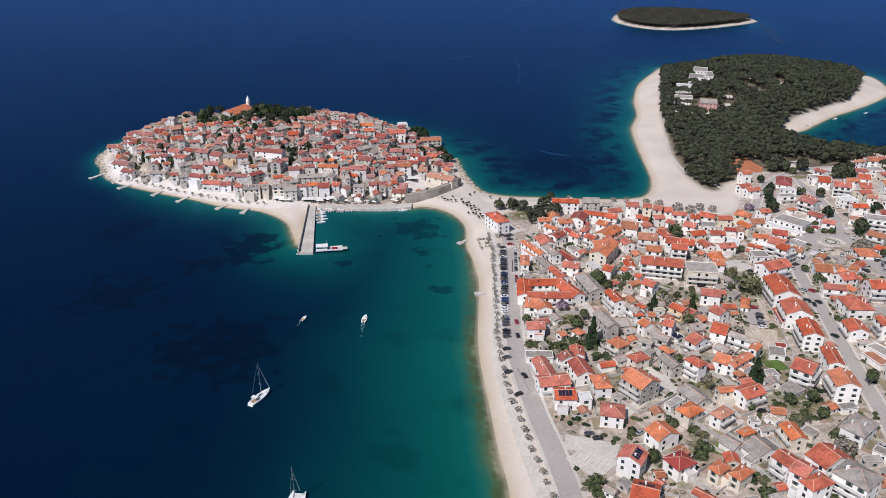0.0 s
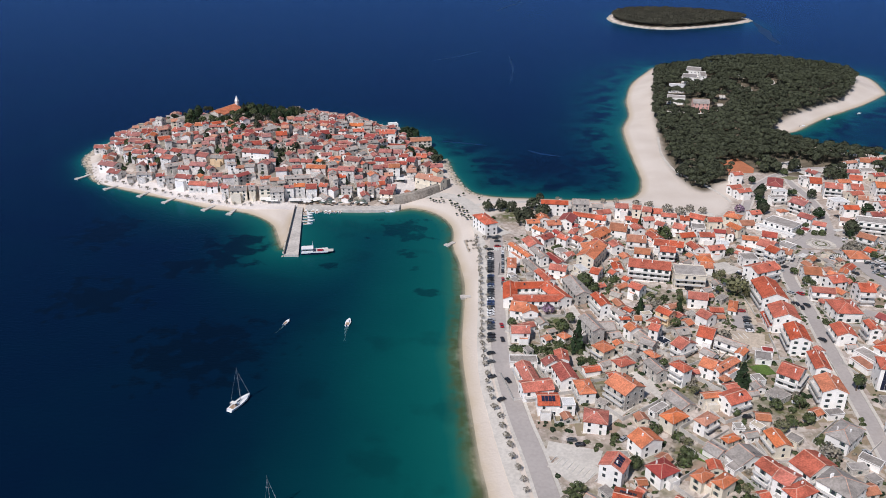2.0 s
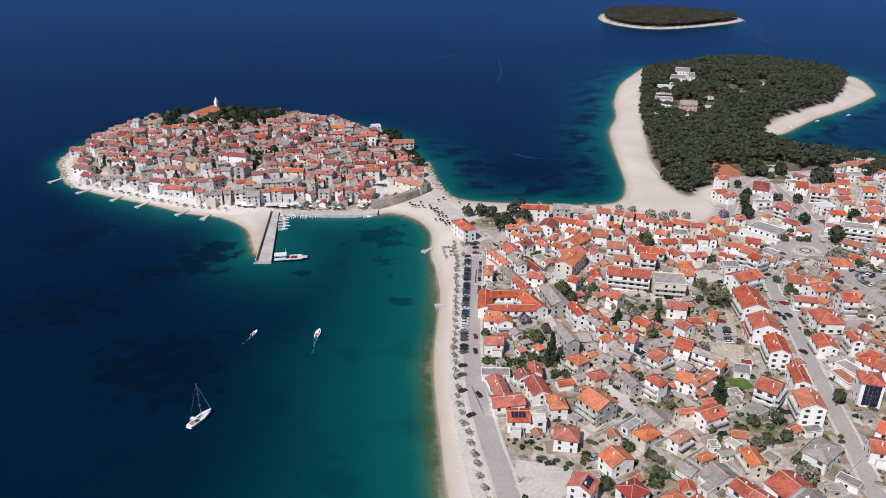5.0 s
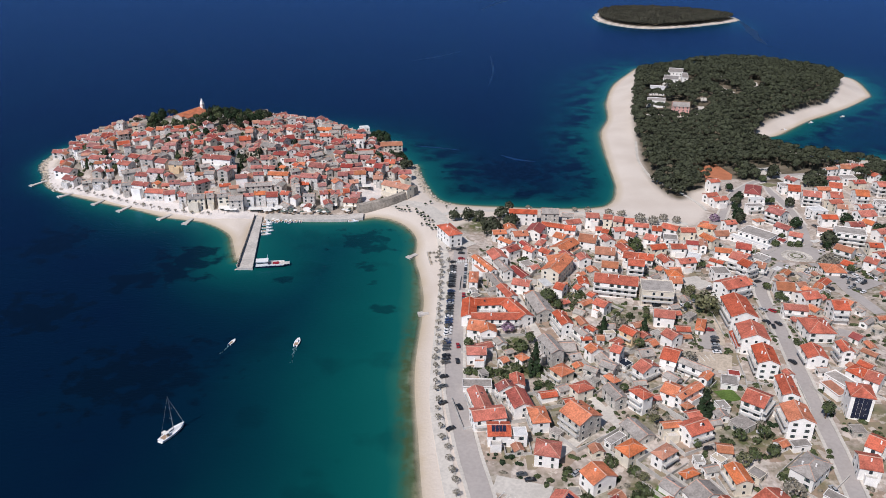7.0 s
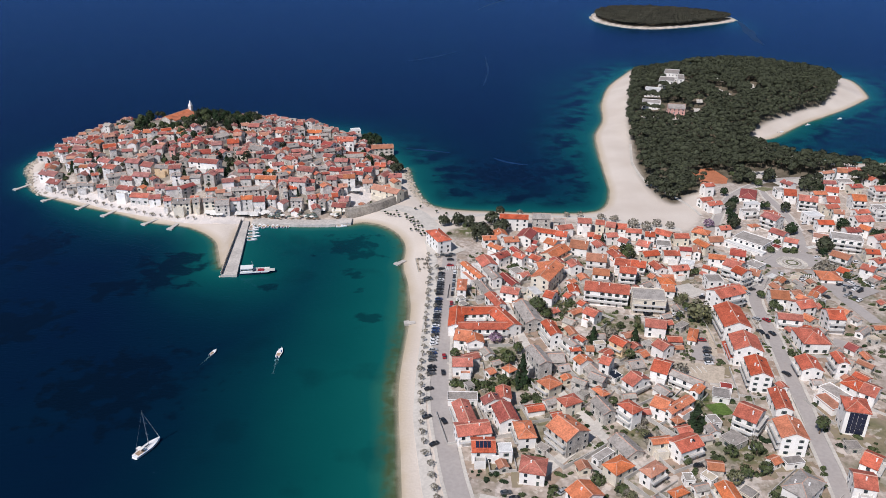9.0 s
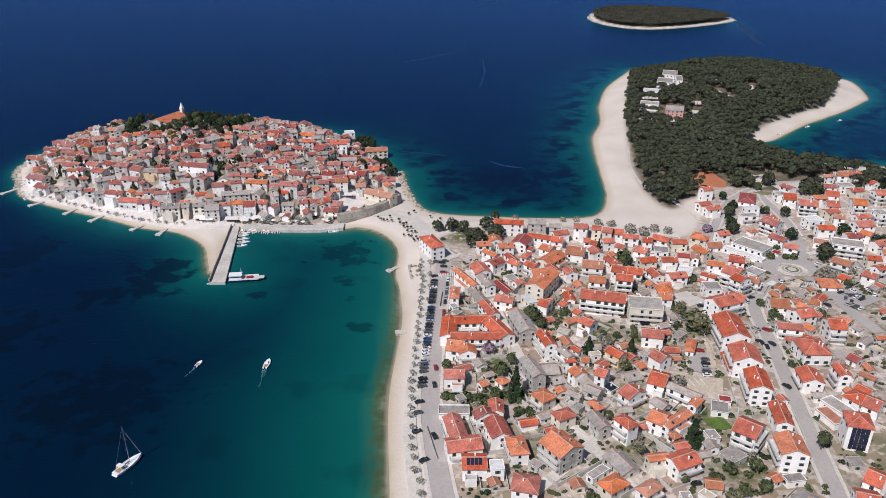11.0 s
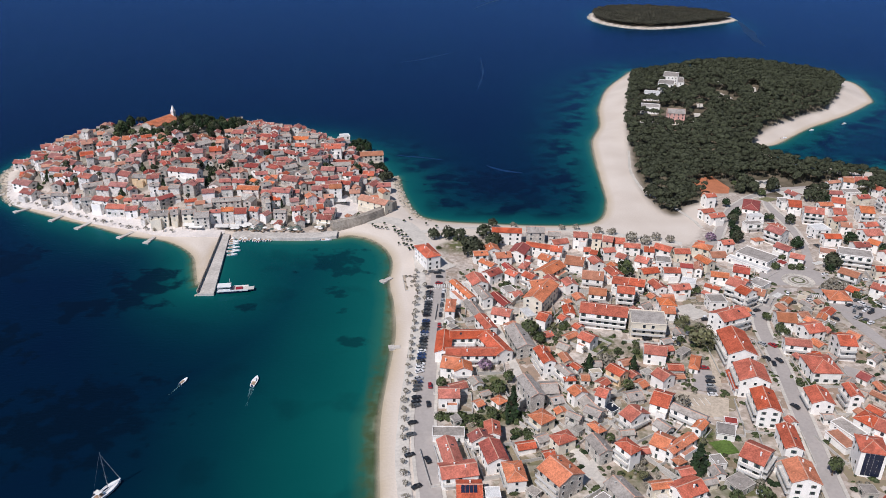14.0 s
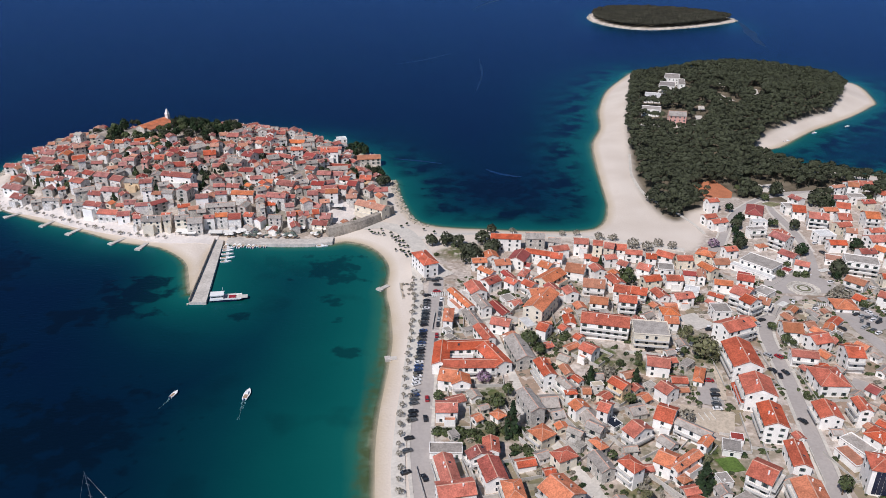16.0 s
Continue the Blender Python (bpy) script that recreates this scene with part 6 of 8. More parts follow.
grow("pine", -21.9, 692.5, 3.8, 8)
grow("darkpine", -24.4, 683.6, 4.3, 7)
grow("darkpine", -28.2, 683.6, 4.5, 8)
grow("darkpine", -9.3, 641.5, 4.5, 8)
grow("pine", -6.5, 639.2, 3.8, 8)
grow("darkpine", -2.2, 642.1, 4.4, 8)
grow("darkpine", 1.3, 636.0, 4.2, 8)
grow("pine", 4.7, 623.1, 4.3, 7)
grow("pine", 1.5, 618.3, 4.5, 8)
grow("darkpine", -19.5, 622.6, 4.3, 7)
grow("darkpine", -17.4, 617.9, 4.5, 7)
grow("tree", 319.9, 578.7, 2.8, 6)
grow("darkpine", 324.4, 578.3, 3.0, 6)
grow("darkpine", 324.7, 572.3, 3.8, 5)
grow("pine", 316.6, 566.2, 3.0, 6)
grow("darkpine", 250.3, 566.9, 3.3, 7)
grow("darkpine", 268.7, 539.9, 2.7, 6)
grow("darkpine", 235.3, 508.5, 3.7, 5)
grow("darkpine", 239.3, 525.4, 2.6, 7)
grow("darkpine", 253.2, 551.7, 3.2, 5)
grow("darkpine", 248.0, 543.4, 3.8, 6)
grow("darkpine", 280.4, 468.6, 3.2, 5)
grow("darkpine", 275.9, 461.9, 2.8, 5)
grow("tree", 370.6, 597.1, 2.8, 6)
grow("darkpine", 372.0, 592.2, 3.1, 6)
grow("tree", 380.1, 601.5, 3.8, 7)
grow("pine", 282.6, 534.6, 4.0, 7)
grow("pine", 307.8, 497.7, 4.1, 5)
grow("tree", 285.0, 589.0, 3.1, 5)
grow("pine", 300.5, 607.6, 3.9, 7)
grow("tree", 294.2, 598.1, 3.5, 6)
grow("tree", 269.9, 604.2, 3.1, 7)
grow("pine", 275.8, 609.0, 3.0, 7)
grow("pine", 276.3, 604.0, 3.6, 7)
grow("darkpine", 320.2, 485.1, 3.7, 6)
grow("darkpine", 325.8, 488.1, 2.9, 5)
grow("tree", 315.8, 579.9, 3.0, 7)
grow("tree", 354.7, 576.8, 4.1, 7)
grow("darkpine", 375.8, 580.0, 3.7, 5)
grow("tree", 284.1, 432.6, 2.3, 4)
grow("darkpine", 237.6, 512.6, 4.2, 7)
grow("darkpine", 269.8, 494.7, 4.2, 7)
grow("tree", 257.9, 463.8, 3.1, 4)
grow("tree", 253.0, 476.3, 2.6, 5)
grow("dry", 265.2, 440.9, 2.5, 5)
grow("dry", 269.6, 445.0, 2.4, 4)
grow("tree", 210.6, 397.0, 2.4, 4)
grow("tree", 213.9, 381.0, 2.3, 4)
grow("tree", 181.7, 426.8, 2.2, 5)
grow("tree", 185.9, 429.9, 2.3, 4)
grow("olive", 163.3, 389.4, 2.8, 4)
grow("olive", 167.1, 392.4, 3.0, 5)
grow("darkpine", 306.4, 499.8, 4.2, 7)
grow("tree", 318.1, 484.5, 2.5, 5)
grow("tree", 252.8, 463.8, 2.7, 4)
grow("tree", 243.5, 463.8, 2.9, 5)
grow("tree", 270.3, 423.1, 3.3, 4)
grow("tree", 227.2, 501.3, 3.3, 4)
grow("tamarisk", 41.0, 209.4, 1.5, 3.5)
grow("tamarisk", 40.5, 216.1, 1.5, 2.9)
grow("tamarisk", 38.7, 223.5, 1.4, 3.1)
grow("tamarisk", 38.3, 229.4, 1.7, 3.2)
grow("tamarisk", 37.0, 236.1, 1.7, 3.2)
grow("tamarisk", 35.0, 242.3, 1.6, 3.5)
grow("tamarisk", 34.8, 249.8, 1.8, 2.9)
grow("tamarisk", 33.9, 255.1, 1.8, 3.5)
grow("tamarisk", 32.7, 262.3, 1.6, 3.0)
grow("tamarisk", 32.1, 269.0, 1.8, 3.2)
grow("tamarisk", 30.1, 274.6, 1.8, 3.7)
grow("tamarisk", 29.6, 282.3, 1.4, 3.3)
grow("tamarisk", 28.7, 288.5, 1.8, 3.3)
grow("tamarisk", 28.2, 294.9, 1.3, 2.9)
grow("tamarisk", 28.5, 301.1, 1.5, 3.0)
grow("tamarisk", 27.7, 308.9, 1.6, 3.2)
grow("tamarisk", 27.4, 314.2, 1.4, 3.8)
grow("tamarisk", 27.8, 321.2, 1.5, 3.4)
grow("tamarisk", 27.5, 327.6, 1.8, 3.1)
grow("tamarisk", 27.1, 334.8, 1.8, 3.4)
grow("tamarisk", 27.7, 340.5, 1.5, 3.4)
grow("tamarisk", 28.2, 347.5, 1.2, 3.5)
grow("tamarisk", 28.7, 353.9, 1.5, 3.3)
grow("tamarisk", 28.2, 361.0, 1.3, 3.5)
grow("tamarisk", 29.1, 368.0, 1.9, 3.6)
grow("tamarisk", 29.2, 374.1, 1.4, 3.7)
grow("tamarisk", 29.2, 381.1, 1.6, 3.5)
grow("tamarisk", 29.3, 386.9, 1.2, 3.4)
grow("tamarisk", 29.9, 394.1, 1.8, 3.7)
grow("tamarisk", 30.3, 400.9, 1.5, 3.7)
grow("tamarisk", 29.7, 407.6, 1.5, 3.8)
grow("tamarisk", 30.5, 413.1, 1.6, 3.1)
grow("tamarisk", 30.2, 420.5, 1.7, 3.7)
grow("tamarisk", 31.1, 427.6, 1.9, 3.1)
grow("tamarisk", 31.2, 434.2, 1.6, 3.6)
grow("tamarisk", 30.8, 440.7, 1.7, 2.9)
grow("tamarisk", 29.7, 447.5, 1.5, 3.8)
grow("tamarisk", 29.8, 453.7, 1.7, 3.0)
grow("tamarisk", 30.0, 459.7, 1.4, 3.3)
grow("tamarisk", 30.7, 329.8, 1.2, 2.8)
grow("tamarisk", 31.4, 346.9, 1.8, 3.4)
grow("tamarisk", 33.0, 362.0, 1.3, 3.5)
grow("tamarisk", 33.0, 377.7, 1.5, 2.9)
grow("tamarisk", 34.0, 393.5, 1.7, 3.5)
grow("tamarisk", 34.4, 410.7, 1.4, 3.1)
grow("tamarisk", 35.2, 426.6, 1.4, 3.1)
grow("tamarisk", 35.4, 442.4, 1.9, 3.1)
grow("tamarisk", 35.4, 457.9, 1.6, 3.3)
grow("tamarisk", -60.4, 527.9, 1.5, 3.3)
grow("tamarisk", -55.2, 525.8, 1.8, 3.3)
grow("tamarisk", -49.8, 525.9, 1.3, 3.5)
grow("tamarisk", -39.5, 527.9, 1.9, 3.0)
grow("tamarisk", -33.1, 526.1, 1.4, 3.0)
grow("tamarisk", -77.2, 527.7, 1.8, 3.3)
grow("tamarisk", -81.0, 524.5, 1.7, 3.6)
grow("tamarisk", -257.6, 576.3, 1.8, 3.5)
grow("tamarisk", -249.4, 571.5, 1.4, 3.5)
grow("tamarisk", -241.4, 567.0, 1.6, 3.4)
grow("tamarisk", -233.6, 562.6, 1.7, 3.1)
grow("tamarisk", -226.0, 558.4, 1.5, 3.5)
grow("tamarisk", -218.5, 554.5, 1.7, 3.4)
grow("tamarisk", -211.1, 550.8, 1.9, 3.5)
grow("tamarisk", -203.9, 547.1, 1.6, 3.4)
grow("tamarisk", -196.7, 543.5, 1.3, 3.1)
grow("tamarisk", -189.6, 539.9, 1.5, 3.1)
grow("tamarisk", -182.6, 536.6, 1.8, 3.2)
grow("tamarisk", -175.7, 533.3, 1.3, 3.7)
grow("tamarisk", -168.9, 529.9, 1.4, 3.2)
grow("tamarisk", -162.1, 526.7, 1.9, 2.9)
grow("tamarisk", -155.7, 524.6, 1.3, 2.9)
grow("tamarisk", -149.5, 523.2, 1.8, 3.5)
grow("tamarisk", -143.4, 521.9, 1.7, 2.8)
grow("tamarisk", -137.3, 520.7, 1.4, 3.6)
grow("tamarisk", -131.1, 519.2, 1.6, 3.3)

# clipped trees on the way to the old town
for x, y in ((-0.7, 530.6), (1.4, 527.5), (3.4, 526.0), (5.9, 525.1), (7.3, 532.2), (9.0, 524.5), (13.8, 526.0), (14.7, 519.9), (17.2, 518.5),
             (19.0, 520.0), (17.4, 514.0), (19.9, 512.5), (22.3, 512.6), (20.3, 506.8), (23.1, 505.3), (25.5, 505.4), (21.5, 499.7), (23.3, 498.3),
             (26.3, 496.9), (25.0, 492.3), (27.6, 492.3), (18.0, 501.1), (23.8, 541.9), (35.3, 532.3), (42.1, 527.7), (49.5, 524.6), (20.2, 537.0)):
    grow("clipped", x, y, 1.0, 2.5)

# the park round the church
park_dice = random.Random(14)
FORECOURT = np.array([(-212, 690), (-166, 690), (-166, 668), (-206, 664)])
for _ in range(520):
    x, y = park_dice.uniform(-258, -100), park_dice.uniform(634, 722)
    along = (x + 190) * 0.41 + (y - 686) * 0.91
    across = -(x + 190) * 0.91 + (y - 686) * 0.41
    if ((x + 166) / 56) ** 2 + ((y - 676) / 42) ** 2 > 1 or (-11 < across < 19 and abs(along) < 22) or inside(FORECOURT, x, y) or not clear_of_houses(x, y, 1.6):
        continue
    kind = park_dice.choice(("pine", "pine", "darkpine", "darkpine", "conifer", "cypress", "tree"))
    grow(kind, x, y, park_dice.uniform(1.4, 2.2) if kind == "cypress" else park_dice.uniform(2.6, 4.6), park_dice.uniform(6, 9.5))

# sandy planting bed on the beach
BED = [(24.3, 439.7), (31.5, 439.7), (30.5, 458.6), (22.0, 458.7)]
e = thing("planting_bed", pose(BED[0][0], BED[0][1], lift(*BED[0])), "sandy planting bed with a stone kerb on the beach", "planting bed")
for k in range(4):
    a, b = Vector(BED[k]) - Vector(BED[0]), Vector(BED[(k + 1) % 4]) - Vector(BED[0])
    d = b - a
    o = part("kerb", Geo().box(0.15, d.length - 0.15, -0.15, 0.15, -0.5, 0.35), CONC, e)
    o.matrix_local = pose(a.x, a.y, 0, 0, 0, math.degrees(math.atan2(d.y, d.x)))
q = [Vector(p) - Vector(BED[0]) for p in BED]
part("soil", Geo().add([(p.x, p.y, 0.22) for p in q], [(0, 1, 2, 3)]), GRAVEL, e)
for k in range(9):
    u, v = (k % 3 + 0.5) / 3, (k // 3 + 0.5) / 3
    p = Vector(BED[0]).lerp(Vector(BED[1]), u).lerp(Vector(BED[3]).lerp(Vector(BED[2]), u), v)
    grow("dry", p.x + grown.uniform(-0.8, 0.8), p.y + grown.uniform(-1, 1), grown.uniform(0.7, 1.2), 1.4)

# small trees in the courts of the old town
court = random.Random(17)
made = 0
tries = 0
while made < 110 and tries < 6000:
    tries += 1
    x, y = court.uniform(-285, 0), court.uniform(520, 735)
    if made < 26:
        p, q, ra, rb = OPEN_PLACES[1 + made % 6]
        x, y = p + court.uniform(-0.8, 0.8) * ra, q + court.uniform(-0.8, 0.8) * rb
    if zone(old_d, x, y) > 6 and clear_of_houses(x, y, 0.2):
        grow(court.choice(("tree", "conifer", "bush", "pine")), x, y, court.uniform(1.6, 2.8), court.uniform(4, 6.5))
        made += 1

# shrubs scattered over the gardens
sow = random.Random(21)
for gx_, gy_, ra, rb in GARDENS:
    for _ in range(7):
        a, q = sow.uniform(0, 6.28), sow.uniform(0, 1) ** 0.5
        x, y = gx_ + math.cos(a) * ra * q, gy_ + math.sin(a) * rb * q
        if clear_of_houses(x, y, 1.2):
            grow(sow.choice(("bush", "bush", "tree", "dry", "olive")), x, y, sow.uniform(1.2, 2.6), sow.uniform(1.8, 3.8))


# cars
def car_parts():
    out = []
    g = Geo()
    side = [(-2.1, 0.35), (-2.15, 0.75), (-1.95, 0.95), (-1.1, 1.0), (0.95, 0.98), (1.9, 0.85), (2.12, 0.62), (2.1, 0.35)]
    rings_ = []
    for yy, k in ((-0.86, 0.93), (-0.8, 1.0), (0.8, 1.0), (0.86, 0.93)):
        rings_.append([(x * (0.985 if k < 1 else 1), yy, 0.35 + (z - 0.35) * k) for x, z in side])
    g.loft(rings_)
    top = [(-1.75, 0.95), (-1.25, 1.42), (0.15, 1.45), (1.0, 0.96)]
    cab = Geo().loft([[(x, -0.74 + (0.12 if z > 1 else 0), z) for x, z in top], [(x, 0.74 - (0.12 if z > 1 else 0), z) for x, z in top]])
    roof = Geo().loft([[(-1.3, -0.6, 1.42), (-1.2, -0.57, 1.5), (0.1, -0.57, 1.52), (0.25, -0.6, 1.43)], [(-1.3, 0.6, 1.42), (-1.2, 0.57, 1.5), (0.1, 0.57, 1.52), (0.25, 0.6, 1.43)]])
    wheel = Geo().tube((0, -0.1, 0), (0, 0.1, 0), 0.32, 0.32, 12, 0).tube((0, -0.11, 0), (0, 0.11, 0), 0.17, 0.17, 8, 1)
    g.add(roof.v, roof.f)
    for m in CARS:
        out.append(g.mesh("body", m))
    return out, cab.mesh("glazing", GLASS), wheel.mesh("wheel", TYRE, ALU)


BODIES, CABIN, WHEEL = car_parts()
CAR_WORD = ("white", "silver", "black", "dark grey", "red", "dark blue")


def park(x, y, ang, c):
    e = thing("car", pose(x, y, lift(x, y) + 0.3, 0, 0, ang), CAR_WORD[c].capitalize() + " hatchback car parked on the asphalt", "car", "parked cars")
    part("body", BODIES[c], None, e)
    part("glazing", CABIN, None, e, "dark tinted glass")
    for wx_ in (-1.35, 1.3):
        for wy_ in (-0.76, 0.76):
            part("wheel", WHEEL, None, e).location = (wx_, wy_, 0.32)
    return e


park(38.3, 441.3, 22, 2)
park(38.0, 435.5, 18, 2)
park(37.9, 432.6, 19, 3)
park(37.7, 429.7, 21, 3)
park(37.6, 426.8, 19, 0)
park(37.4, 423.9, 15, 3)
park(37.3, 421.0, 15, 2)
park(37.1, 418.1, 16, 3)
park(37.0, 415.3, 20, 2)
park(36.8, 412.4, 23, 3)
park(36.6, 409.5, 18, 2)
park(36.3, 403.7, 13, 5)
park(36.1, 400.8, 23, 2)
park(36.0, 397.9, 17, 2)
park(35.8, 395.0, 18, 3)
park(35.6, 392.1, 17, 5)
park(35.5, 389.2, 18, 1)
park(35.3, 386.3, 22, 2)
park(35.1, 383.4, 24, 2)
park(35.0, 380.5, 18, 3)
park(34.8, 377.6, 19, 3)
park(34.6, 374.7, 18, 0)
park(34.5, 371.8, 19, 5)
park(34.3, 368.9, 19, 5)
park(34.1, 366.0, 16, 2)
park(34.0, 363.1, 20, 0)
park(33.8, 360.2, 22, 0)
park(33.6, 357.3, 26, 0)
park(33.3, 351.6, 18, 1)
park(33.1, 348.7, 20, 5)
park(33.0, 345.8, 22, 3)
park(32.8, 342.9, 21, 3)
park(32.6, 337.1, 13, 2)
park(32.5, 334.2, 20, 2)
park(32.4, 331.3, 21, 3)
park(45.8, 437.0, 88, 0)
park(45.4, 431.6, 88, 2)
park(45.0, 426.2, 88, 1)
park(44.6, 420.8, 88, 3)
park(44.2, 415.4, 88, 1)
park(43.8, 410.0, 88, 2)
park(43.1, 399.3, 88, 4)
park(42.7, 393.9, 88, 3)
park(42.4, 388.5, 88, 0)
park(31.4, 319.4, 20, 2)
park(30.9, 311.8, 20, 3)
park(30.7, 299.3, 25, 2)
park(33.8, 281.4, 35, 2)
park(38.5, 346.1, 95, 4)
park(37.9, 332.3, 95, 2)
park(37.8, 296.2, 110, 2)
park(193.0, 322.8, 120, 2)
park(198.6, 372.5, 125, 1)
park(203.3, 371.2, 125, 4)
park(195.6, 359.9, 125, 2)
park(60.3, 253.2, 10, 3)
park(63.2, 250.1, 10, 2)
park(133.9, 262.1, 10, 2)
park(119.5, 280.4, 20, 2)
park(158.5, 271.3, -20, 0)
park(81.0, 252.4, 40, 1)
park(243.6, 419.9, 30, 0)
park(240.5, 367.9, 30, 1)
park(43.6, 454.4, 0, 2)
park(43.3, 446.2, 0, 4)
park(44.6, 461.9, 0, 3)
park(171.9, 239.0, 100, 1)
park(59.4, 265.8, 10, 2)
park(104.3, 348.3, 20, 2)
park(103.4, 357.9, 20, 4)
park(144.1, 377.1, 10, 2)
park(157.6, 377.0, 40, 0)
park(164.9, 374.5, 90, 3)
park(179.0, 396.3, 0, 2)
park(164.0, 344.2, 0, 3)
park(163.1, 340.9, 0, 2)
park(162.2, 337.6, 0, 1)
park(161.4, 334.4, 0, 3)
park(160.8, 331.3, 0, 0)
park(261.9, 413.4, 30, 2)
park(263.8, 411.4, 30, 1)
park(265.7, 409.4, 30, 3)
park(267.2, 406.8, 30, 0)
park(268.7, 404.3, 30, 2)
park(258.4, 398.7, 30, 1)
park(261.1, 395.7, 30, 3)
park(262.4, 392.8, 30, 0)
park(114.2, 450.4, 60, 2)
park(39.2, 461.0, 0, 3)
park(42.5, 459.6, 0, 2)
park(148.3, 452.2, 60, 1)
park(127.4, 452.4, 70, 2)
park(200.9, 358.0, 110, 2)
park(195.5, 359.4, 110, 2)
park(205.3, 401.8, 100, 1)
park(216.0, 374.4, 30, 4)
park(240.6, 421.8, 20, 0)
park(233.8, 416.9, 20, 3)
park(271.7, 512.9, 60, 1)
park(284.7, 498.0, 120, 2)
park(269.8, 456.2, 20, 0)
park(245.4, 425.4, 10, 1)
park(287.2, 451.9, 0, 3)
park(289.8, 447.9, 0, 0)
park(292.4, 444.0, 0, 2)
park(118.1, 445.0, 40, 1)
park(289.2, 616.3, 20, 3)
park(290.7, 614.8, 100, 1)
park(292.0, 613.2, 20, 3)
park(295.6, 615.8, 20, 3)
park(297.4, 614.3, 100, 1)
park(300.1, 615.4, 20, 3)
park(286.0, 609.0, 20, 1)
park(303.3, 616.9, 100, 2)
park(303.5, 586.6, 20, 2)
park(311.9, 587.9, 20, 1)
park(209.7, 406.9, 20, 2)
park(179.4, 398.7, 60, 0)
park(165.6, 382.5, 60, 3)
park(269.3, 419.4, 20, 3)
park(269.7, 415.7, 110, 0)
park(269.8, 410.4, 110, 1)
park(271.0, 407.0, 60, 2)
park(278.8, 415.7, 110, 0)
park(278.9, 410.4, 60, 0)
park(284.5, 428.8, 20, 0)
park(255.5, 465.8, 110, 0)
park(261.5, 465.8, 20, 0)
park(235.8, 428.9, 60, 0)
park(246.6, 397.2, 110, 2)
park(286.6, 511.6, 20, 0)
park(285.0, 496.2, 110, 3)
park(197.4, 355.4, 80, 2)
park(260.6, 405.6, 60, 3)
park(261.7, 401.4, 60, 2)
park(119.3, 452.1, 80, 1)
park(118.5, 424.0, 10, 5)
park(135.1, 306.1, 10, 2)
park(164.0, 351.8, 0, 4)
park(158.3, 373.4, 80, 2)
park(153.6, 375.8, 60, 0)


# boats
def hull_geo(L, B, D, sheer=0.25, n=11, stern=0.75):
    """A boat's hull along x, bow at +x, waterline at z = 0."""
    rings_ = []
    for k in range(n):
        t = k / (n - 1)
        b = B / 2 * (stern + (1 - stern) * math.sin(math.pi * min(t / 0.55, 1) / 2)) * (1 if t < 0.45 else max(0.02, 1 - ((t - 0.45) / 0.55) ** 2.2))
        x, z = -L / 2 + L * t, D * (1 + sheer * max(0, t - 0.4) * 2)
        rings_.append([(x, -b, z), (x - 0.02 * L * t, -b * 0.8, 0.1), (x - 0.05 * L * t, -b * 0.3, -0.4), (x - 0.05 * L * t, b * 0.3, -0.4), (x - 0.02 * L * t, b * 0.8, 0.1), (x, b, z), (x, b * 0.9, z + 0.02), (x, -b * 0.9, z + 0.02)])
    return Geo().loft(rings_)


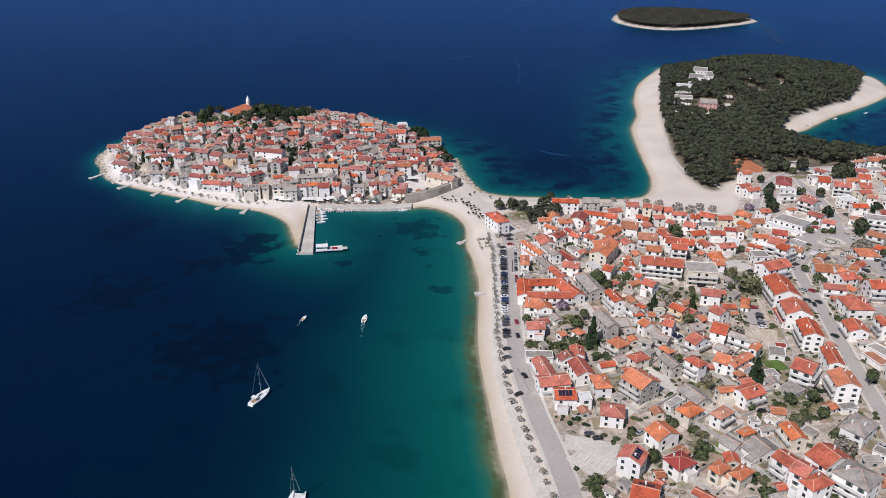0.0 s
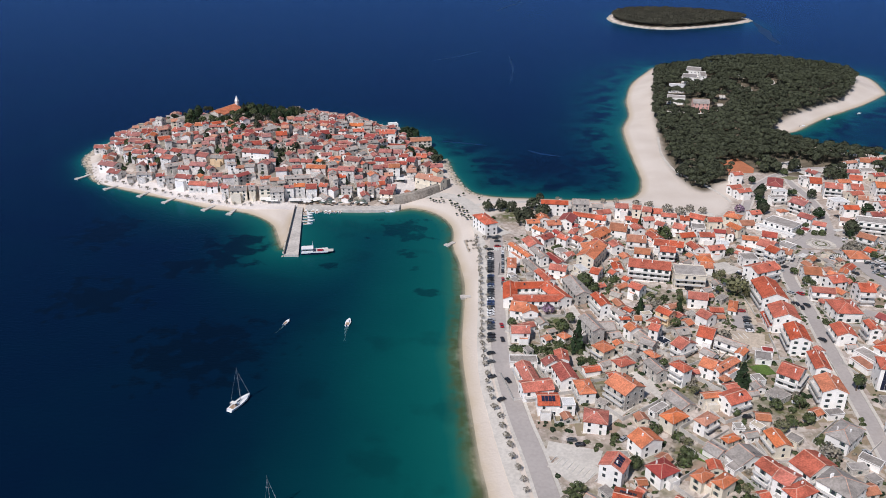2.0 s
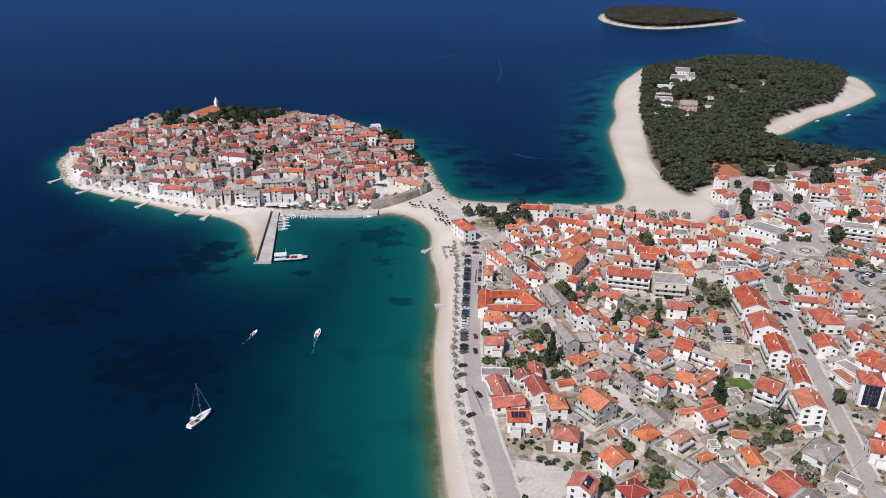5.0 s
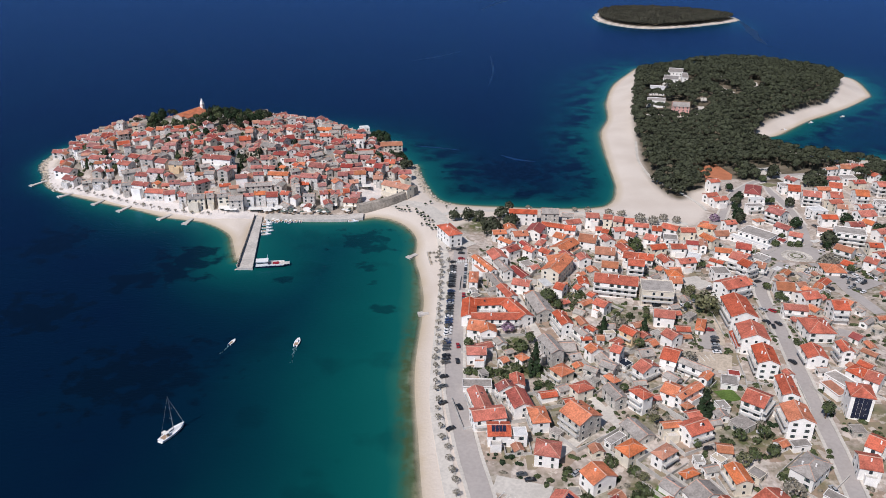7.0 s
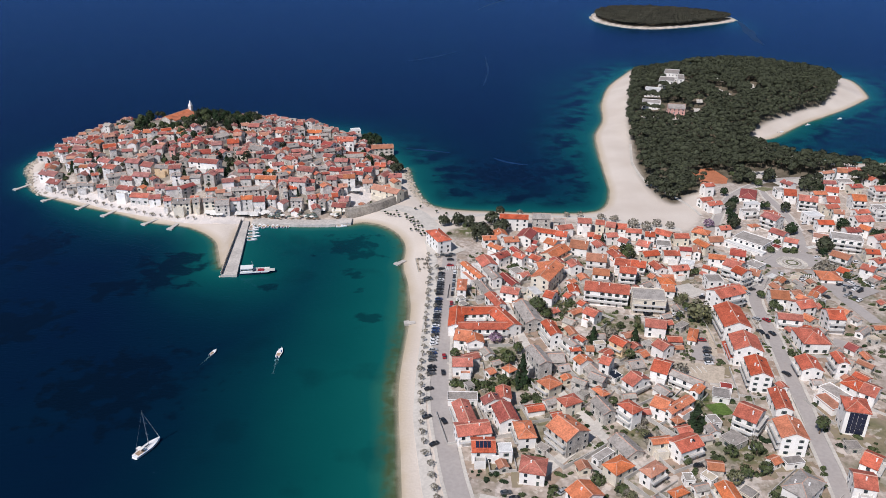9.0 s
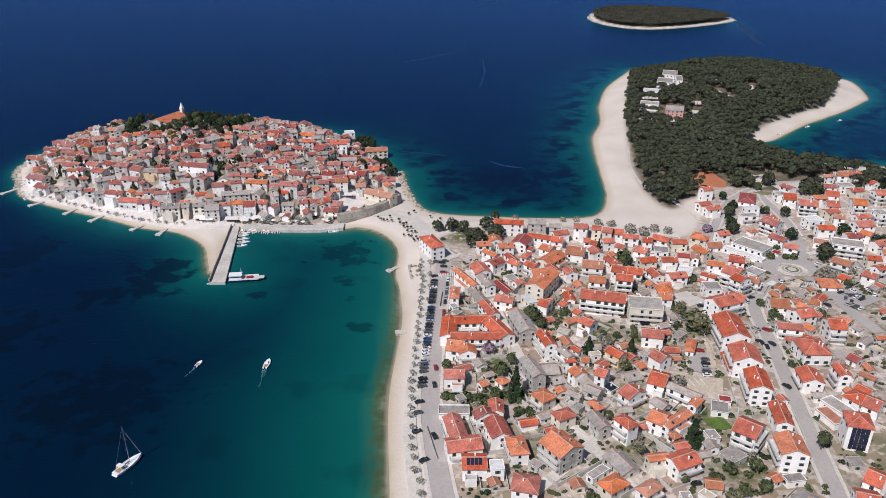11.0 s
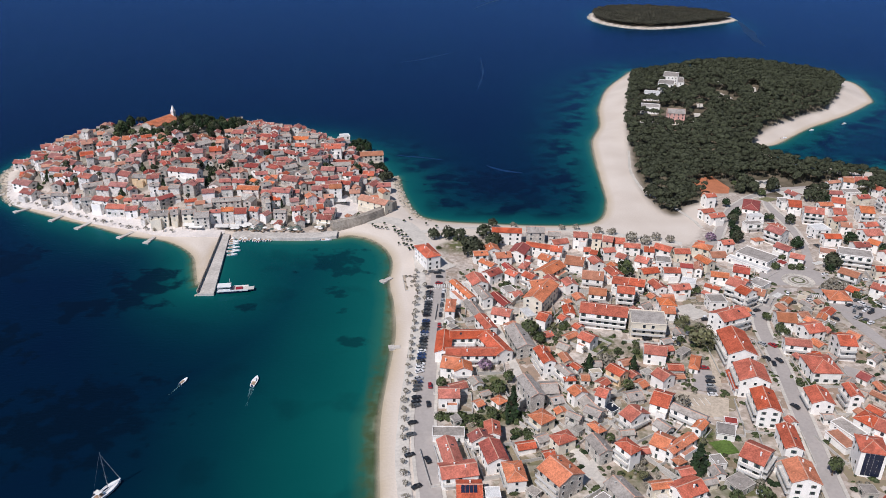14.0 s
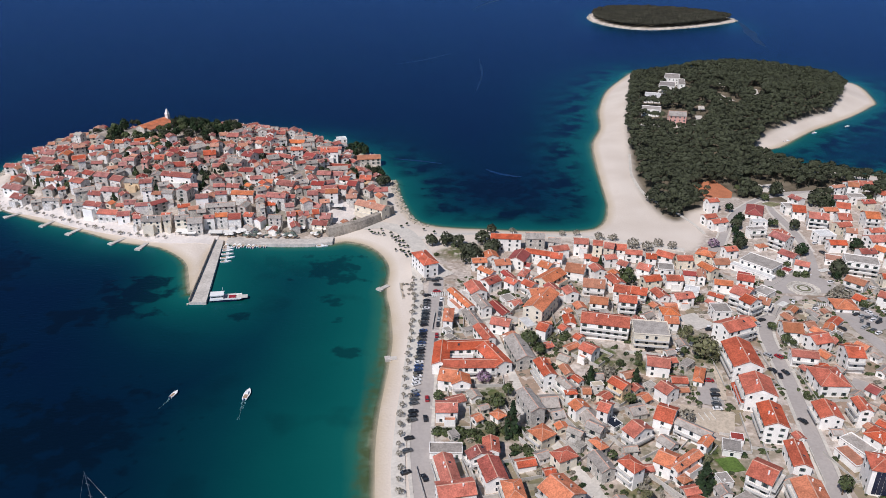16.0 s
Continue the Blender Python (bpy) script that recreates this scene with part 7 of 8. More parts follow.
def sailboat(x, y, ang, L, mast, label, twin=False):
    e = thing("sailing_yacht", pose(x, y, 0, 0, 0, ang), label, "sailing boat")
    if twin:
        for s in (-1, 1):
            h = hull_geo(L, 1.9, 1.3)
            h.v = [(a, b + s * 2.3, c) for a, b, c in h.v]
            part("hull", h, HULL, e)
        part("bridge_deck", Geo().box(-L * 0.45, L * 0.2, -2.6, 2.6, 0.8, 1.35), HULL, e)
        part("trampoline", Geo().box(L * 0.2, L * 0.42, -2.0, 2.0, 1.0, 1.06), CANVAS, e)
    else:
        part("hull", hull_geo(L, L * 0.3, 1.25), HULL, e)
        part("cockpit", Geo().box(-L * 0.42, -L * 0.16, -L * 0.085, L * 0.085, 1.15, 1.36), TEAK, e, "teak cockpit seats")
        part("bimini", Geo().box(-L * 0.34, -L * 0.2, -L * 0.1, L * 0.1, 3.0, 3.12).box(-L * 0.33, -L * 0.32, -L * 0.1, -L * 0.09, 1.3, 3.0).box(-L * 0.33, -L * 0.32, L * 0.09, L * 0.1, 1.3, 3.0), CANVAS, e, "beige canvas bimini")
        part("stern_platform", Geo().box(-L * 0.53, -L * 0.47, -L * 0.1, L * 0.1, 0.25, 0.4), HULL, e)
    c = Geo()
    c.loft([[(-L * 0.16, -0.95, 1.3), (L * 0.2, -0.6, 1.3), (L * 0.2, 0.6, 1.3), (-L * 0.16, 0.95, 1.3)], [(-L * 0.14, -0.8, 1.85), (L * 0.12, -0.45, 1.65), (L * 0.12, 0.45, 1.65), (-L * 0.14, 0.8, 1.85)]])
    part("cabin", c, HULL, e)
    part("hatch", Geo().box(-L * 0.1, L * 0.05, -0.3, 0.3, 1.78, 1.9), NAVY, e, "dark companion hatch")
    mx_ = L * 0.06
    part("mast", Geo().tube((mx_, 0, 1.2), (mx_ - 0.3, 0, mast), 0.13, 0.09, 8), ALU, e)
    part("boom", Geo().tube((mx_, 0, 2.9), (mx_ - L * 0.38, 0, 2.9), 0.16, 0.14, 8), CANVAS, e, "boom with a furled pale sail")
    part("forestay", Geo().tube((L * 0.48, 0, 1.5), (mx_ - 0.28, 0, mast * 0.93), 0.10, 0.05, 5), CANVAS, e, "furled jib on the forestay")
    part("backstay", Geo().tube((-L * 0.48, 0, 1.3), (mx_ - 0.3, 0, mast - 0.2), 0.03, 0.03, 4), ALU, e)
    for z in (0.38, 0.68):
        part("spreader", Geo().tube((mx_ - 0.1, -1.1, mast * z), (mx_ - 0.1, 1.1, mast * z), 0.06, 0.06, 5), ALU, e)
    return e


SX_, SY_, SA_, SL_ = (-81.5, 281.4, 62.9, 12.9)
sailboat(SX_, SY_, SA_, max(SL_, 13.5), 18.5, "White sailing yacht at anchor with furled sails")
CX_, CY_ = (-53.2, 218.6)
sailboat(CX_ - 1.0, CY_ - 4.0, 82, 13.0, 17.5, "White sailing catamaran at anchor with furled sails", twin=True)


def motorboat(x, y, ang, L, label, cabin=True):
    e = thing("motorboat", pose(x, y, 0, 0, 0, ang), label, "motorboat", "motorboats")
    part("hull", hull_geo(L, L * 0.36, 0.75), HULL, e)
    part("deck", Geo().box(-L * 0.42, L * 0.12, -L * 0.11, L * 0.11, 0.7, 0.82), TEAK, e, "brown deck boards")
    if cabin:
        part("cabin", Geo().loft([[(-L * 0.1, -L * 0.1, 0.8), (L * 0.22, -L * 0.07, 0.8), (L * 0.22, L * 0.07, 0.8), (-L * 0.1, L * 0.1, 0.8)], [(-L * 0.08, -L * 0.09, 1.7), (L * 0.1, -L * 0.06, 1.6), (L * 0.1, L * 0.06, 1.6), (-L * 0.08, L * 0.09, 1.7)]]), HULL, e)
    part("engine", Geo().box(-L * 0.5 - 0.5, -L * 0.5, -0.25, 0.25, 0.2, 1.1), NAVY, e, "dark outboard engine")
    return e


def wake(x, y, ang, length, spread):
    """Thin foam streaks behind a boat, lying on the water."""
    g = np.random.default_rng(int(abs(x) + length))
    V, Q = [], []
    for k in range(int(length * 5)):
        t = g.uniform(0, 1) ** 1.3
        side = g.choice((-1, 1)) * spread * (0.15 + 0.85 * t) + g.normal(scale=0.35)
        px, py = -t * length, side * (0.5 + 0.5 * math.sin(t * 5 + 1))
        s, w = g.uniform(0.2, 0.7) * (1 - 0.6 * t), g.uniform(0.06, 0.16) * (1 - 0.5 * t)
        V += [(px - s, py - w, 0), (px + s, py - w, 0), (px + s, py + w, 0), (px - s, py + w, 0)]
        Q.append([4 * k, 4 * k + 1, 4 * k + 2, 4 * k + 3])
    ob = new("wake", fast_mesh("wake", np.array(V), np.array(Q), [FOAM]))
    ob.matrix_world = pose(x, y, 0.03, 0, 0, ang)
    return tagged(ob, "thin pale foam wake on the water", "wake", kind="stuff")


def streak(line, width):
    """A slick on the water that tapers at both ends, across its own line."""
    pts = spline(line, 8.0)
    way = np.gradient(pts, axis=0)
    way /= np.linalg.norm(way, axis=1)[:, None] + 1e-9
    vs, fs = [], []
    for k, (p, d) in enumerate(zip(pts, way)):
        w = width / 2 * math.sin(math.pi * (k + 0.5) / len(pts)) * (0.8 + 0.2 * math.sin(k * 0.5))
        vs += [(p[0] + d[1] * w, p[1] - d[0] * w, 0.02), (p[0] - d[1] * w, p[1] + d[0] * w, 0.02)]
        if k:
            fs.append((2 * k - 2, 2 * k, 2 * k + 1, 2 * k - 1))
    return tagged(new("slick", mesh_ob("slick", vs, fs, [STREAK])), "faint pale slick line on the sea", "slick", kind="stuff")


streak([(8.4, 691.4), (21.6, 687.7), (34.7, 684.0), (49.1, 678.5)], 3.0)
streak([(605.1, 1505.2), (581.5, 1395.1), (558.2, 1299.2), (550.6, 1241.9)], 20.0)
streak([(123.1, 1657.1), (149.8, 1736.5), (197.2, 1834.9)], 6.0)
streak([(-3.5, 1101.3), (29.6, 1128.5), (66.9, 1176.6)], 4.0)
streak([(91.7, 941.7), (103.5, 1031.4), (106.7, 1138.2)], 3.0)
streak([(85.1, 664.2), (96.3, 652.1), (113.0, 645.4)], 4.0)

for (bx_, by_, ba_, bl_), big in (((-74.1, 352.6, 70, 3.6), False), ((-41.7, 352.6, 84, 7.4), True)):
    L = 5.5 if not big else 8.0
    motorboat(bx_, by_, ba_, L, "White motorboat with a cuddy under way" if big else "Small open white motorboat under way", big)
    wake(bx_ - math.cos(radians(ba_)) * L / 2, by_ - math.sin(radians(ba_)) * L / 2, ba_ + (8 if big else 0), 14 if big else 8, 1.6 if big else 0.8)


def moor(x, y, ang, L):
    return motorboat(x, y, ang, L, "Small white motorboat moored in the shallows", L > 6)


moor(-89.7, 512.1, 80, 7.6)
moor(-87.3, 504.3, 10, 7.2)
moor(-86.1, 498.9, 10, 7.6)
moor(-84.9, 493.5, 12, 8.8)
moor(-84.6, 488.3, 12, 6.6)
moor(-87.8, 507.6, 12, 8.3)
moor(-84.5, 513.2, 80, 8.1)
moor(-81.5, 512.1, 85, 8.4)
moor(-78.8, 513.2, 80, 7.3)
moor(-75.4, 512.1, 85, 7.4)
moor(-72.4, 511.0, 80, 7.0)
moor(-70.6, 513.2, 85, 7.4)
moor(-68.0, 512.1, 80, 6.8)
moor(-65.1, 512.1, 85, 6.6)
moor(-29.1, 511.1, 5, 7.4)
moor(407.4, 773.3, 20, 6.6)
moor(369.0, 746.3, 20, 7.4)
moor(337.7, 718.9, 20, 7.7)
moor(193.5, 563.3, 20, 6.9)
moor(451.2, 797.2, 20, 6.5)

FX, FY, FA, FL = (-71.4, 440.8, 8.3, 20.0)
e = thing("car_ferry", pose(FX, FY, 0, 0, 0, FA), "White and dark blue car ferry moored beside the pier", "ferry")
part("hull", hull_geo(FL, 6.0, 1.5, 0.1), NAVY, e, "dark blue hull")
part("deck", Geo().box(-FL * 0.46, FL * 0.36, -2.5, 2.5, 1.45, 1.68), QUAY, e, "pale deck")
part("bulwark", Geo().box(-FL * 0.48, FL * 0.36, -2.75, -2.55, 1.4, 2.3).box(-FL * 0.48, FL * 0.36, 2.55, 2.75, 1.4, 2.3), HULL, e)
part("wheelhouse", Geo().box(-FL * 0.46, -FL * 0.12, -2.3, 2.3, 1.68, 4.2), HULL, e)
part("wheelhouse_roof", Geo().box(-FL * 0.47, -FL * 0.1, -2.5, 2.5, 4.2, 4.4), HULL, e)
part("wheelhouse_glazing", Geo().box(-FL * 0.45, -FL * 0.115, -2.32, 2.32, 3.0, 3.7), GLASS, e)
part("bow_ramp", Geo().box(FL * 0.36, FL * 0.52, -1.8, 1.8, 1.5, 1.75), CONC, e)
part("mast", Geo().tube((-FL * 0.12, 0, 4.2), (-FL * 0.12, 0, 8), 0.14, 0.08, 6), HULL, e)
part("cargo_cover", Geo().box(FL * 0.02, FL * 0.2, -1.2, 1.2, 1.68, 2.3), CRIMSON, e, "red deck cargo cover")


# harbour
def slab(name, pts, z0, z1, material, label, category):
    n_ = len(pts)
    g = Geo()
    g.add([(x, y, z0) for x, y in pts] + [(x, y, z1) for x, y in pts],
          [tuple(range(n_, 2 * n_)), tuple(reversed(range(n_)))] + [(i, (i + 1) % n_, n_ + (i + 1) % n_, n_ + i) for i in range(n_)])
    ob = new(name, g.mesh(name, material))
    bm = bmesh.new()
    bm.from_mesh(ob.data)
    bmesh.ops.recalc_face_normals(bm, faces=bm.faces)
    bm.to_mesh(ob.data)
    bm.free()
    return tagged(ob, label, category, kind="structure")


PIER = [Vector(p) for p in [(-98.7, 517.8), (-93.0, 517.8), (-82.1, 435.2), (-91.3, 435.1)]]
slab("pier", [tuple(p) for p in PIER], -5, 1.6, QUAY, "long pale stone pier reaching into the bay", "pier")
ax, bx2 = (PIER[3] - PIER[0]), (PIER[1] - PIER[0])
edge = [PIER[0] + bx2 * 0.03, PIER[0] + bx2 * 0.09, PIER[3] + bx2 * 0.06, PIER[3]]
slab("pier_wall", [tuple(p) for p in edge], 1.6, 3.3, OLDSTONE, "dark stone parapet along the pier", "parapet")
dice = random.Random(3)


def boulder_mesh(seed):
    bm = bmesh.new()
    bmesh.ops.create_icosphere(bm, subdivisions=1, radius=1)
    r = random.Random(seed)
    for v in bm.verts:
        v.co *= r.uniform(0.7, 1.15)
        v.co.z *= 0.7
    me = bpy.data.meshes.new("boulder")
    bm.to_mesh(me)
    bm.free()
    me.materials.append(ROCK)
    return me


BOULDERS = [boulder_mesh(k) for k in range(5)]


def boulder(x, y, s):
    ob = new("boulder", dice.choice(BOULDERS))
    ob.matrix_world = pose(x, y, max(lift(x, y), -0.6) + 0.15 * s, dice.uniform(0, 40), 0, dice.uniform(0, 360)) @ Matrix.Diagonal((s, s * dice.uniform(0.7, 1.2), s, 1))
    return tagged(ob, "rough pale grey shore boulder", "boulder", "shore boulders")


for k in range(26):
    p = PIER[3] + (PIER[0] - PIER[3]) * dice.uniform(-0.02, 0.3) - bx2 * dice.uniform(0.02, 0.22)
    boulder(p.x, p.y, dice.uniform(0.6, 1.3))
east = [p for p in COAST if -20 < p[0] < 40 and 545 < p[1] < 690]
rubble = []
for p in east:
    for _ in range(9):
        rubble.append((p[0] - dice.uniform(-2, 4.5), p[1] + dice.uniform(-3, 3), dice.uniform(0.5, 1.5)))
west = [p for p in COAST if p[0] < -262 and 570 < p[1] < 700]
for p in west:
    for _ in range(9):
        rubble.append((p[0] + dice.uniform(-2, 5.5), p[1] + dice.uniform(-3, 3), dice.uniform(0.5, 1.7)))
rv, rf = [], []
for x, y, q in rubble:
    src, k0, a = dice.choice(BOULDERS), len(rv), dice.uniform(0, 6.28)
    zz = max(lift(x, y), -0.5)
    rv += [(x + (v.co.x * math.cos(a) - v.co.y * math.sin(a)) * q, y + (v.co.x * math.sin(a) + v.co.y * math.cos(a)) * q, zz + v.co.z * q) for v in src.vertices]
    rf += [tuple(i + k0 for i in p.vertices) for p in src.polygons]
tagged(new("shore_rubble", mesh_ob("shore_rubble", rv, rf, [ROCK])), "rough pale grey boulders piled along the shore", "rocks", kind="stuff")


def jetty(a, b):
    a, b = Vector(a), Vector(b)
    d = (b - a).normalized()
    s = Vector((-d.y, d.x)) * 1.5
    L = (b - a).length
    e = thing("jetty", pose(a.x, a.y, 0, 0, 0, math.degrees(math.atan2(d.y, d.x))), "short pale stone bathing jetty on the shore", "jetty", "jetties")
    part("block", Geo().box(0, L, -1.4, 1.4, -2, 0.75), QUAY, e)
    part("head", Geo().box(-1.6, 1.2, -2.0, 2.0, -2, 0.9), QUAY, e)
    return e


jetty((-284.3, 582.2), (-278.0, 593.6))
jetty((-252.0, 557.9), (-242.7, 568.5))
jetty((-220.3, 542.6), (-215.5, 554.1))
jetty((-197.1, 529.3), (-191.5, 541.5))
jetty((-163.5, 514.2), (-157.2, 524.7))
jetty((-143.6, 506.4), (-141.6, 515.4))
jetty((19.6, 381.0), (23.8, 381.7))
jetty((11.4, 452.5), (15.6, 457.1))

QUAYLINE = [(-90.7, 513.7), (-75.2, 511.5), (-58.8, 510.4), (-38.4, 510.5), (-23.0, 513.9)]
slab("quay", QUAYLINE + [(x, y + 9) for x, y in reversed(QUAYLINE)], -3, 1.95, QUAY, "pale stone harbour quay", "quay")

FORT = spline([(-25.8, 522.3), (-16.4, 527.7), (-5.1, 535.6), (6.9, 549.3), (15.1, 563.7)], 4.0)
g = Geo()
for k in range(len(FORT) - 1):
    a, b = Vector(FORT[k]), Vector(FORT[k + 1])
    nrm = Vector((-(b - a).y, (b - a).x)).normalized() * 5.5
    nrm = nrm if nrm.y > 0 else -nrm
    t0 = 5.6
    z0, z1 = -1.0, max(lift(*a), lift(*b)) + t0
    q = [a, b, b + nrm, a + nrm]
    inset = nrm * 0.25
    low, high = [(p.x, p.y, z0) for p in q], [(p.x + (inset.x if i < 2 else 0), p.y + (inset.y if i < 2 else 0), t0 + 1.6) for i, p in enumerate(q)]
    g.add(low + high, [(3, 2, 1, 0), (4, 5, 6, 7), (0, 1, 5, 4), (1, 2, 6, 5), (2, 3, 7, 6), (3, 0, 4, 7)])
fort = tagged(new("fortress_wall", g.mesh("fortress_wall", OLDSTONE)), "old brown stone bastion wall over the square", "wall", kind="structure")


def awning(x, y):
    e = thing("awning", pose(x, y, lift(x, y)), "white canvas cafe awning on dark posts", "awning", "cafe awnings")
    part("canvas", Geo().extrude_x([(-2.4, 2.5), (-2.4, 2.6), (2.4, 3.1), (2.4, 3.0)], -4.5, 4.5), CANVAS, e)
    for sx in (-4.3, 4.3):
        for sy, h in ((-2.2, 2.5), (2.2, 3.0)):
            part("post", Geo().tube((sx, sy, -0.2), (sx, sy, h), 0.07, 0.07, 6), NAVY, e)
    # dark block added for the shade below the canvas
    part("counter", Geo().box(-4.2, 4.2, 1.4, 2.2, 0, 1.1), SHUT, e, "dark block standing in for shade under the canvas")
    return e


PARASOL = Geo()
PARASOL.add([(1.7 * math.cos(k * math.pi / 4), 1.7 * math.sin(k * math.pi / 4), 2.15) for k in range(8)] + [(0, 0, 2.75), (0, 0, 2.55)],
            [(k, (k + 1) % 8, 8) for k in range(8)] + [((k + 1) % 8, k, 9) for k in range(8)])
PARASOL = PARASOL.mesh("canopy", CANVAS)
PARASOL_B = PARASOL.copy()
PARASOL_B.materials[0] = SHUT
POLE = Geo().tube((0, 0, -0.1), (0, 0, 2.6), 0.05, 0.04, 6).mesh("pole", TEAK)
TABLE = Geo().box(-0.9, 0.9, -0.5, 0.5, 0.7, 0.76).box(-0.1, 0.1, -0.1, 0.1, 0, 0.7).mesh("table", TEAK)


def parasol(x, y):
    dark = dice.random() < 0.5
    e = thing("parasol", pose(x, y, max(lift(x, y), 1.9), 0, 0, dice.uniform(0, 90)), ("dark" if dark else "pale") + " canvas parasol over a cafe table", "parasol", "cafe parasols")
    part("canopy", PARASOL_B if dark else PARASOL, None, e)
    part("pole", POLE, None, e)
    t = new("cafe_table", TABLE)
    t.location = (x + 1.4, y - 0.8, max(lift(x, y), 1.95))
    tagged(t, "dark brown wooden cafe table on the quay", "table", "cafe tables")
    return e


awning(-64.0, 530.4)
awning(-47.3, 532.1)
awning(-92.6, 524.9)
awning(-84.6, 527.2)
awning(-99.5, 523.9)
awning(-115.7, 521.7)
awning(-33.3, 530.9)
awning(-120.2, 523.7)
awning(-25.7, 563.8)
parasol(-53.9, 520.0)
parasol(-78.8, 522.0)
parasol(-50.5, 519.8)
parasol(-49.3, 523.4)
parasol(-79.6, 520.7)
parasol(-74.2, 525.5)
parasol(-37.2, 524.2)
parasol(-73.1, 523.7)
parasol(-76.5, 521.3)
parasol(-71.1, 522.8)
parasol(-65.9, 520.3)
parasol(-91.8, 521.6)
parasol(-84.9, 524.7)
parasol(-54.1, 522.9)
parasol(-88.9, 521.9)
parasol(-34.2, 521.6)
parasol(-61.0, 520.4)
parasol(-34.2, 524.6)
parasol(-73.5, 519.7)
parasol(-33.6, 524.3)
parasol(-47.6, 519.9)
parasol(-54.9, 520.9)
parasol(-59.5, 523.8)
parasol(-79.8, 525.3)
parasol(-50.4, 524.4)
parasol(-53.1, 522.9)

# church on the hill
KX, KY, KA, KL = (-190.1, 685.8, 66.0, 28.5)
kz = lift(KX, KY)
e = thing("church", pose(KX, KY, kz, 0, 0, KA), "Stone church with orange tile roofs and white pointed bell tower", "church")
H, w = 4.6, 9.0
g = Geo().extrude_x([(-w / 2, -3), (-w / 2, H), (0, H + w / 2 * RISE - 0.02), (w / 2, H), (w / 2, -3)], -KL / 2, KL / 2)
part("nave_wall", g, WALL["k"], e)
part("nave_roof", roof_geo("g", KL, w, H), [ROOF["o"], CAP], e)
g = Geo().box(-KL * 0.42, KL * 0.5, -w / 2 - 4.2, -w / 2, -3, 3.4)
part("aisle_wall", g, WALL["k"], e)
part("aisle_roof", Geo().extrude_x([(-w / 2 - 4.6, 3.2), (-w / 2 - 4.6, 3.5), (-w / 2 - 0.05, 5.4), (-w / 2 - 0.05, 5.1)], -KL * 0.44, KL * 0.51), ROOF["o"], e)
tx, ty, tw = KL / 2 + 1.8, -2.0, 1.35
tower = part("bell_tower", Geo().box(tx - tw, tx + tw, ty - tw, ty + tw, -3, 9.2).box(tx - tw - 0.25, tx + tw + 0.25, ty - tw - 0.25, ty + tw + 0.25, 9.2, 9.6), WALL["w"], e, "pale stone bell tower")
part("spire", Geo().loft([[(tx + tw * c, ty + tw * s, 9.6) for c, s in ((-1, -1), (1, -1), (1, 1), (-1, 1))], [(tx + 0.1 * c, ty + 0.1 * s, 14.2) for c, s in ((-1, -1), (1, -1), (1, 1), (-1, 1))]]), WALL["w"], tower, "white pointed stone spire")
for a in range(4):
    t = a * 90
    op = part("belfry_opening", rings(((0.6, 1.3, -0.05, 0), (0.6, 1.3, 0.06, 0), (0.42, 1.1, 0.06, 0), (0.42, 1.1, -0.02, 1))), [WALL["k"], GLASS], tower)
    op.matrix_local = pose(tx + math.sin(radians(t)) * tw * -1, ty + math.cos(radians(t)) * tw, 7.4, 0, 0, t)
for i in range(4):
    o = part("window", WINDOW, None, e)
    o.matrix_local = pose(-KL * 0.3 + i * KL * 0.2, -w / 2 - 4.2, 1.8, 0, 0, 180)

# clay court by the wood
cz_ = max(lift(*p) for p in COURT) + 0.12
slab("clay_court", COURT, cz_ - 2.0, cz_, CLAY, "flat orange clay sports court by the pine wood", "sports court")

# roundabout
rx_, ry_ = ROUND
rz_ = lift(rx_, ry_)
disc = [(rx_ + 21 * math.cos(k * math.pi / 24), ry_ + 21 * math.sin(k * math.pi / 24)) for k in range(48)]
slab("roundabout", disc, rz_ - 1.5, rz_ + 0.42, ASPH, "grey asphalt roundabout", "roundabout")
TAKEN.append((rx_, ry_, 20))
for k, (r0, m_, zz) in enumerate(((9.0, ROCK, 0.62), (6.6, PAVE, 0.68), (5.6, OLDSTONE, 0.72), (4.6, PAVE, 0.76), (3.8, DRYLEAF, 0.80), (2.4, PAVE, 0.86), (1.3, ROCK, 0.9))):
    d = [(rx_ + r0 * math.cos(i * math.pi / 20), ry_ + r0 * math.sin(i * math.pi / 20)) for i in range(40)]
    slab("roundabout_island", d, rz_ + 0.3, rz_ + zz, m_, "ringed paved island of the roundabout", "traffic island")


def stripes(x, y, ang, n_, L, w, step):
    e = thing("road_marking", pose(x, y, 0, 0, 0, ang), "worn white painted stripes on the asphalt", "road marking", "road markings")
    ca, sa = math.cos(radians(ang)), math.sin(radians(ang))
    for i in range(n_):
        o = (i - (n_ - 1) / 2) * step
        z = max(lift(x + ca * (o + u) - sa * v, y + sa * (o + u) + ca * v) for u in (0, w) for v in (-L / 2, L / 2)) + 0.62
        part("stripe", Geo().box(o, o + w, -L / 2, L / 2, z - 0.3, z), LINE, e)


stripes(44.3, 443.6, 0, 9, 4.0, 0.50, 1.0)
stripes(39.9, 441.6, 0, 7, 3.0, 0.50, 1.0)
stripes(59.0, 236.5, -38, 9, 5.0, 0.15, 2.4)
stripes(150.8, 326.0, 10, 6, 5.0, 0.15, 2.6)
stripes(273.9, 473.3, 20, 7, 3.5, 0.50, 1.0)
stripes(229.2, 426.7, 40, 7, 3.5, 0.50, 1.0)
stripes(249.2, 426.7, -20, 7, 3.5, 0.50, 1.0)

# sheds and annexes between the houses, and garden walls
fill2 = random.Random(9)
made = 0
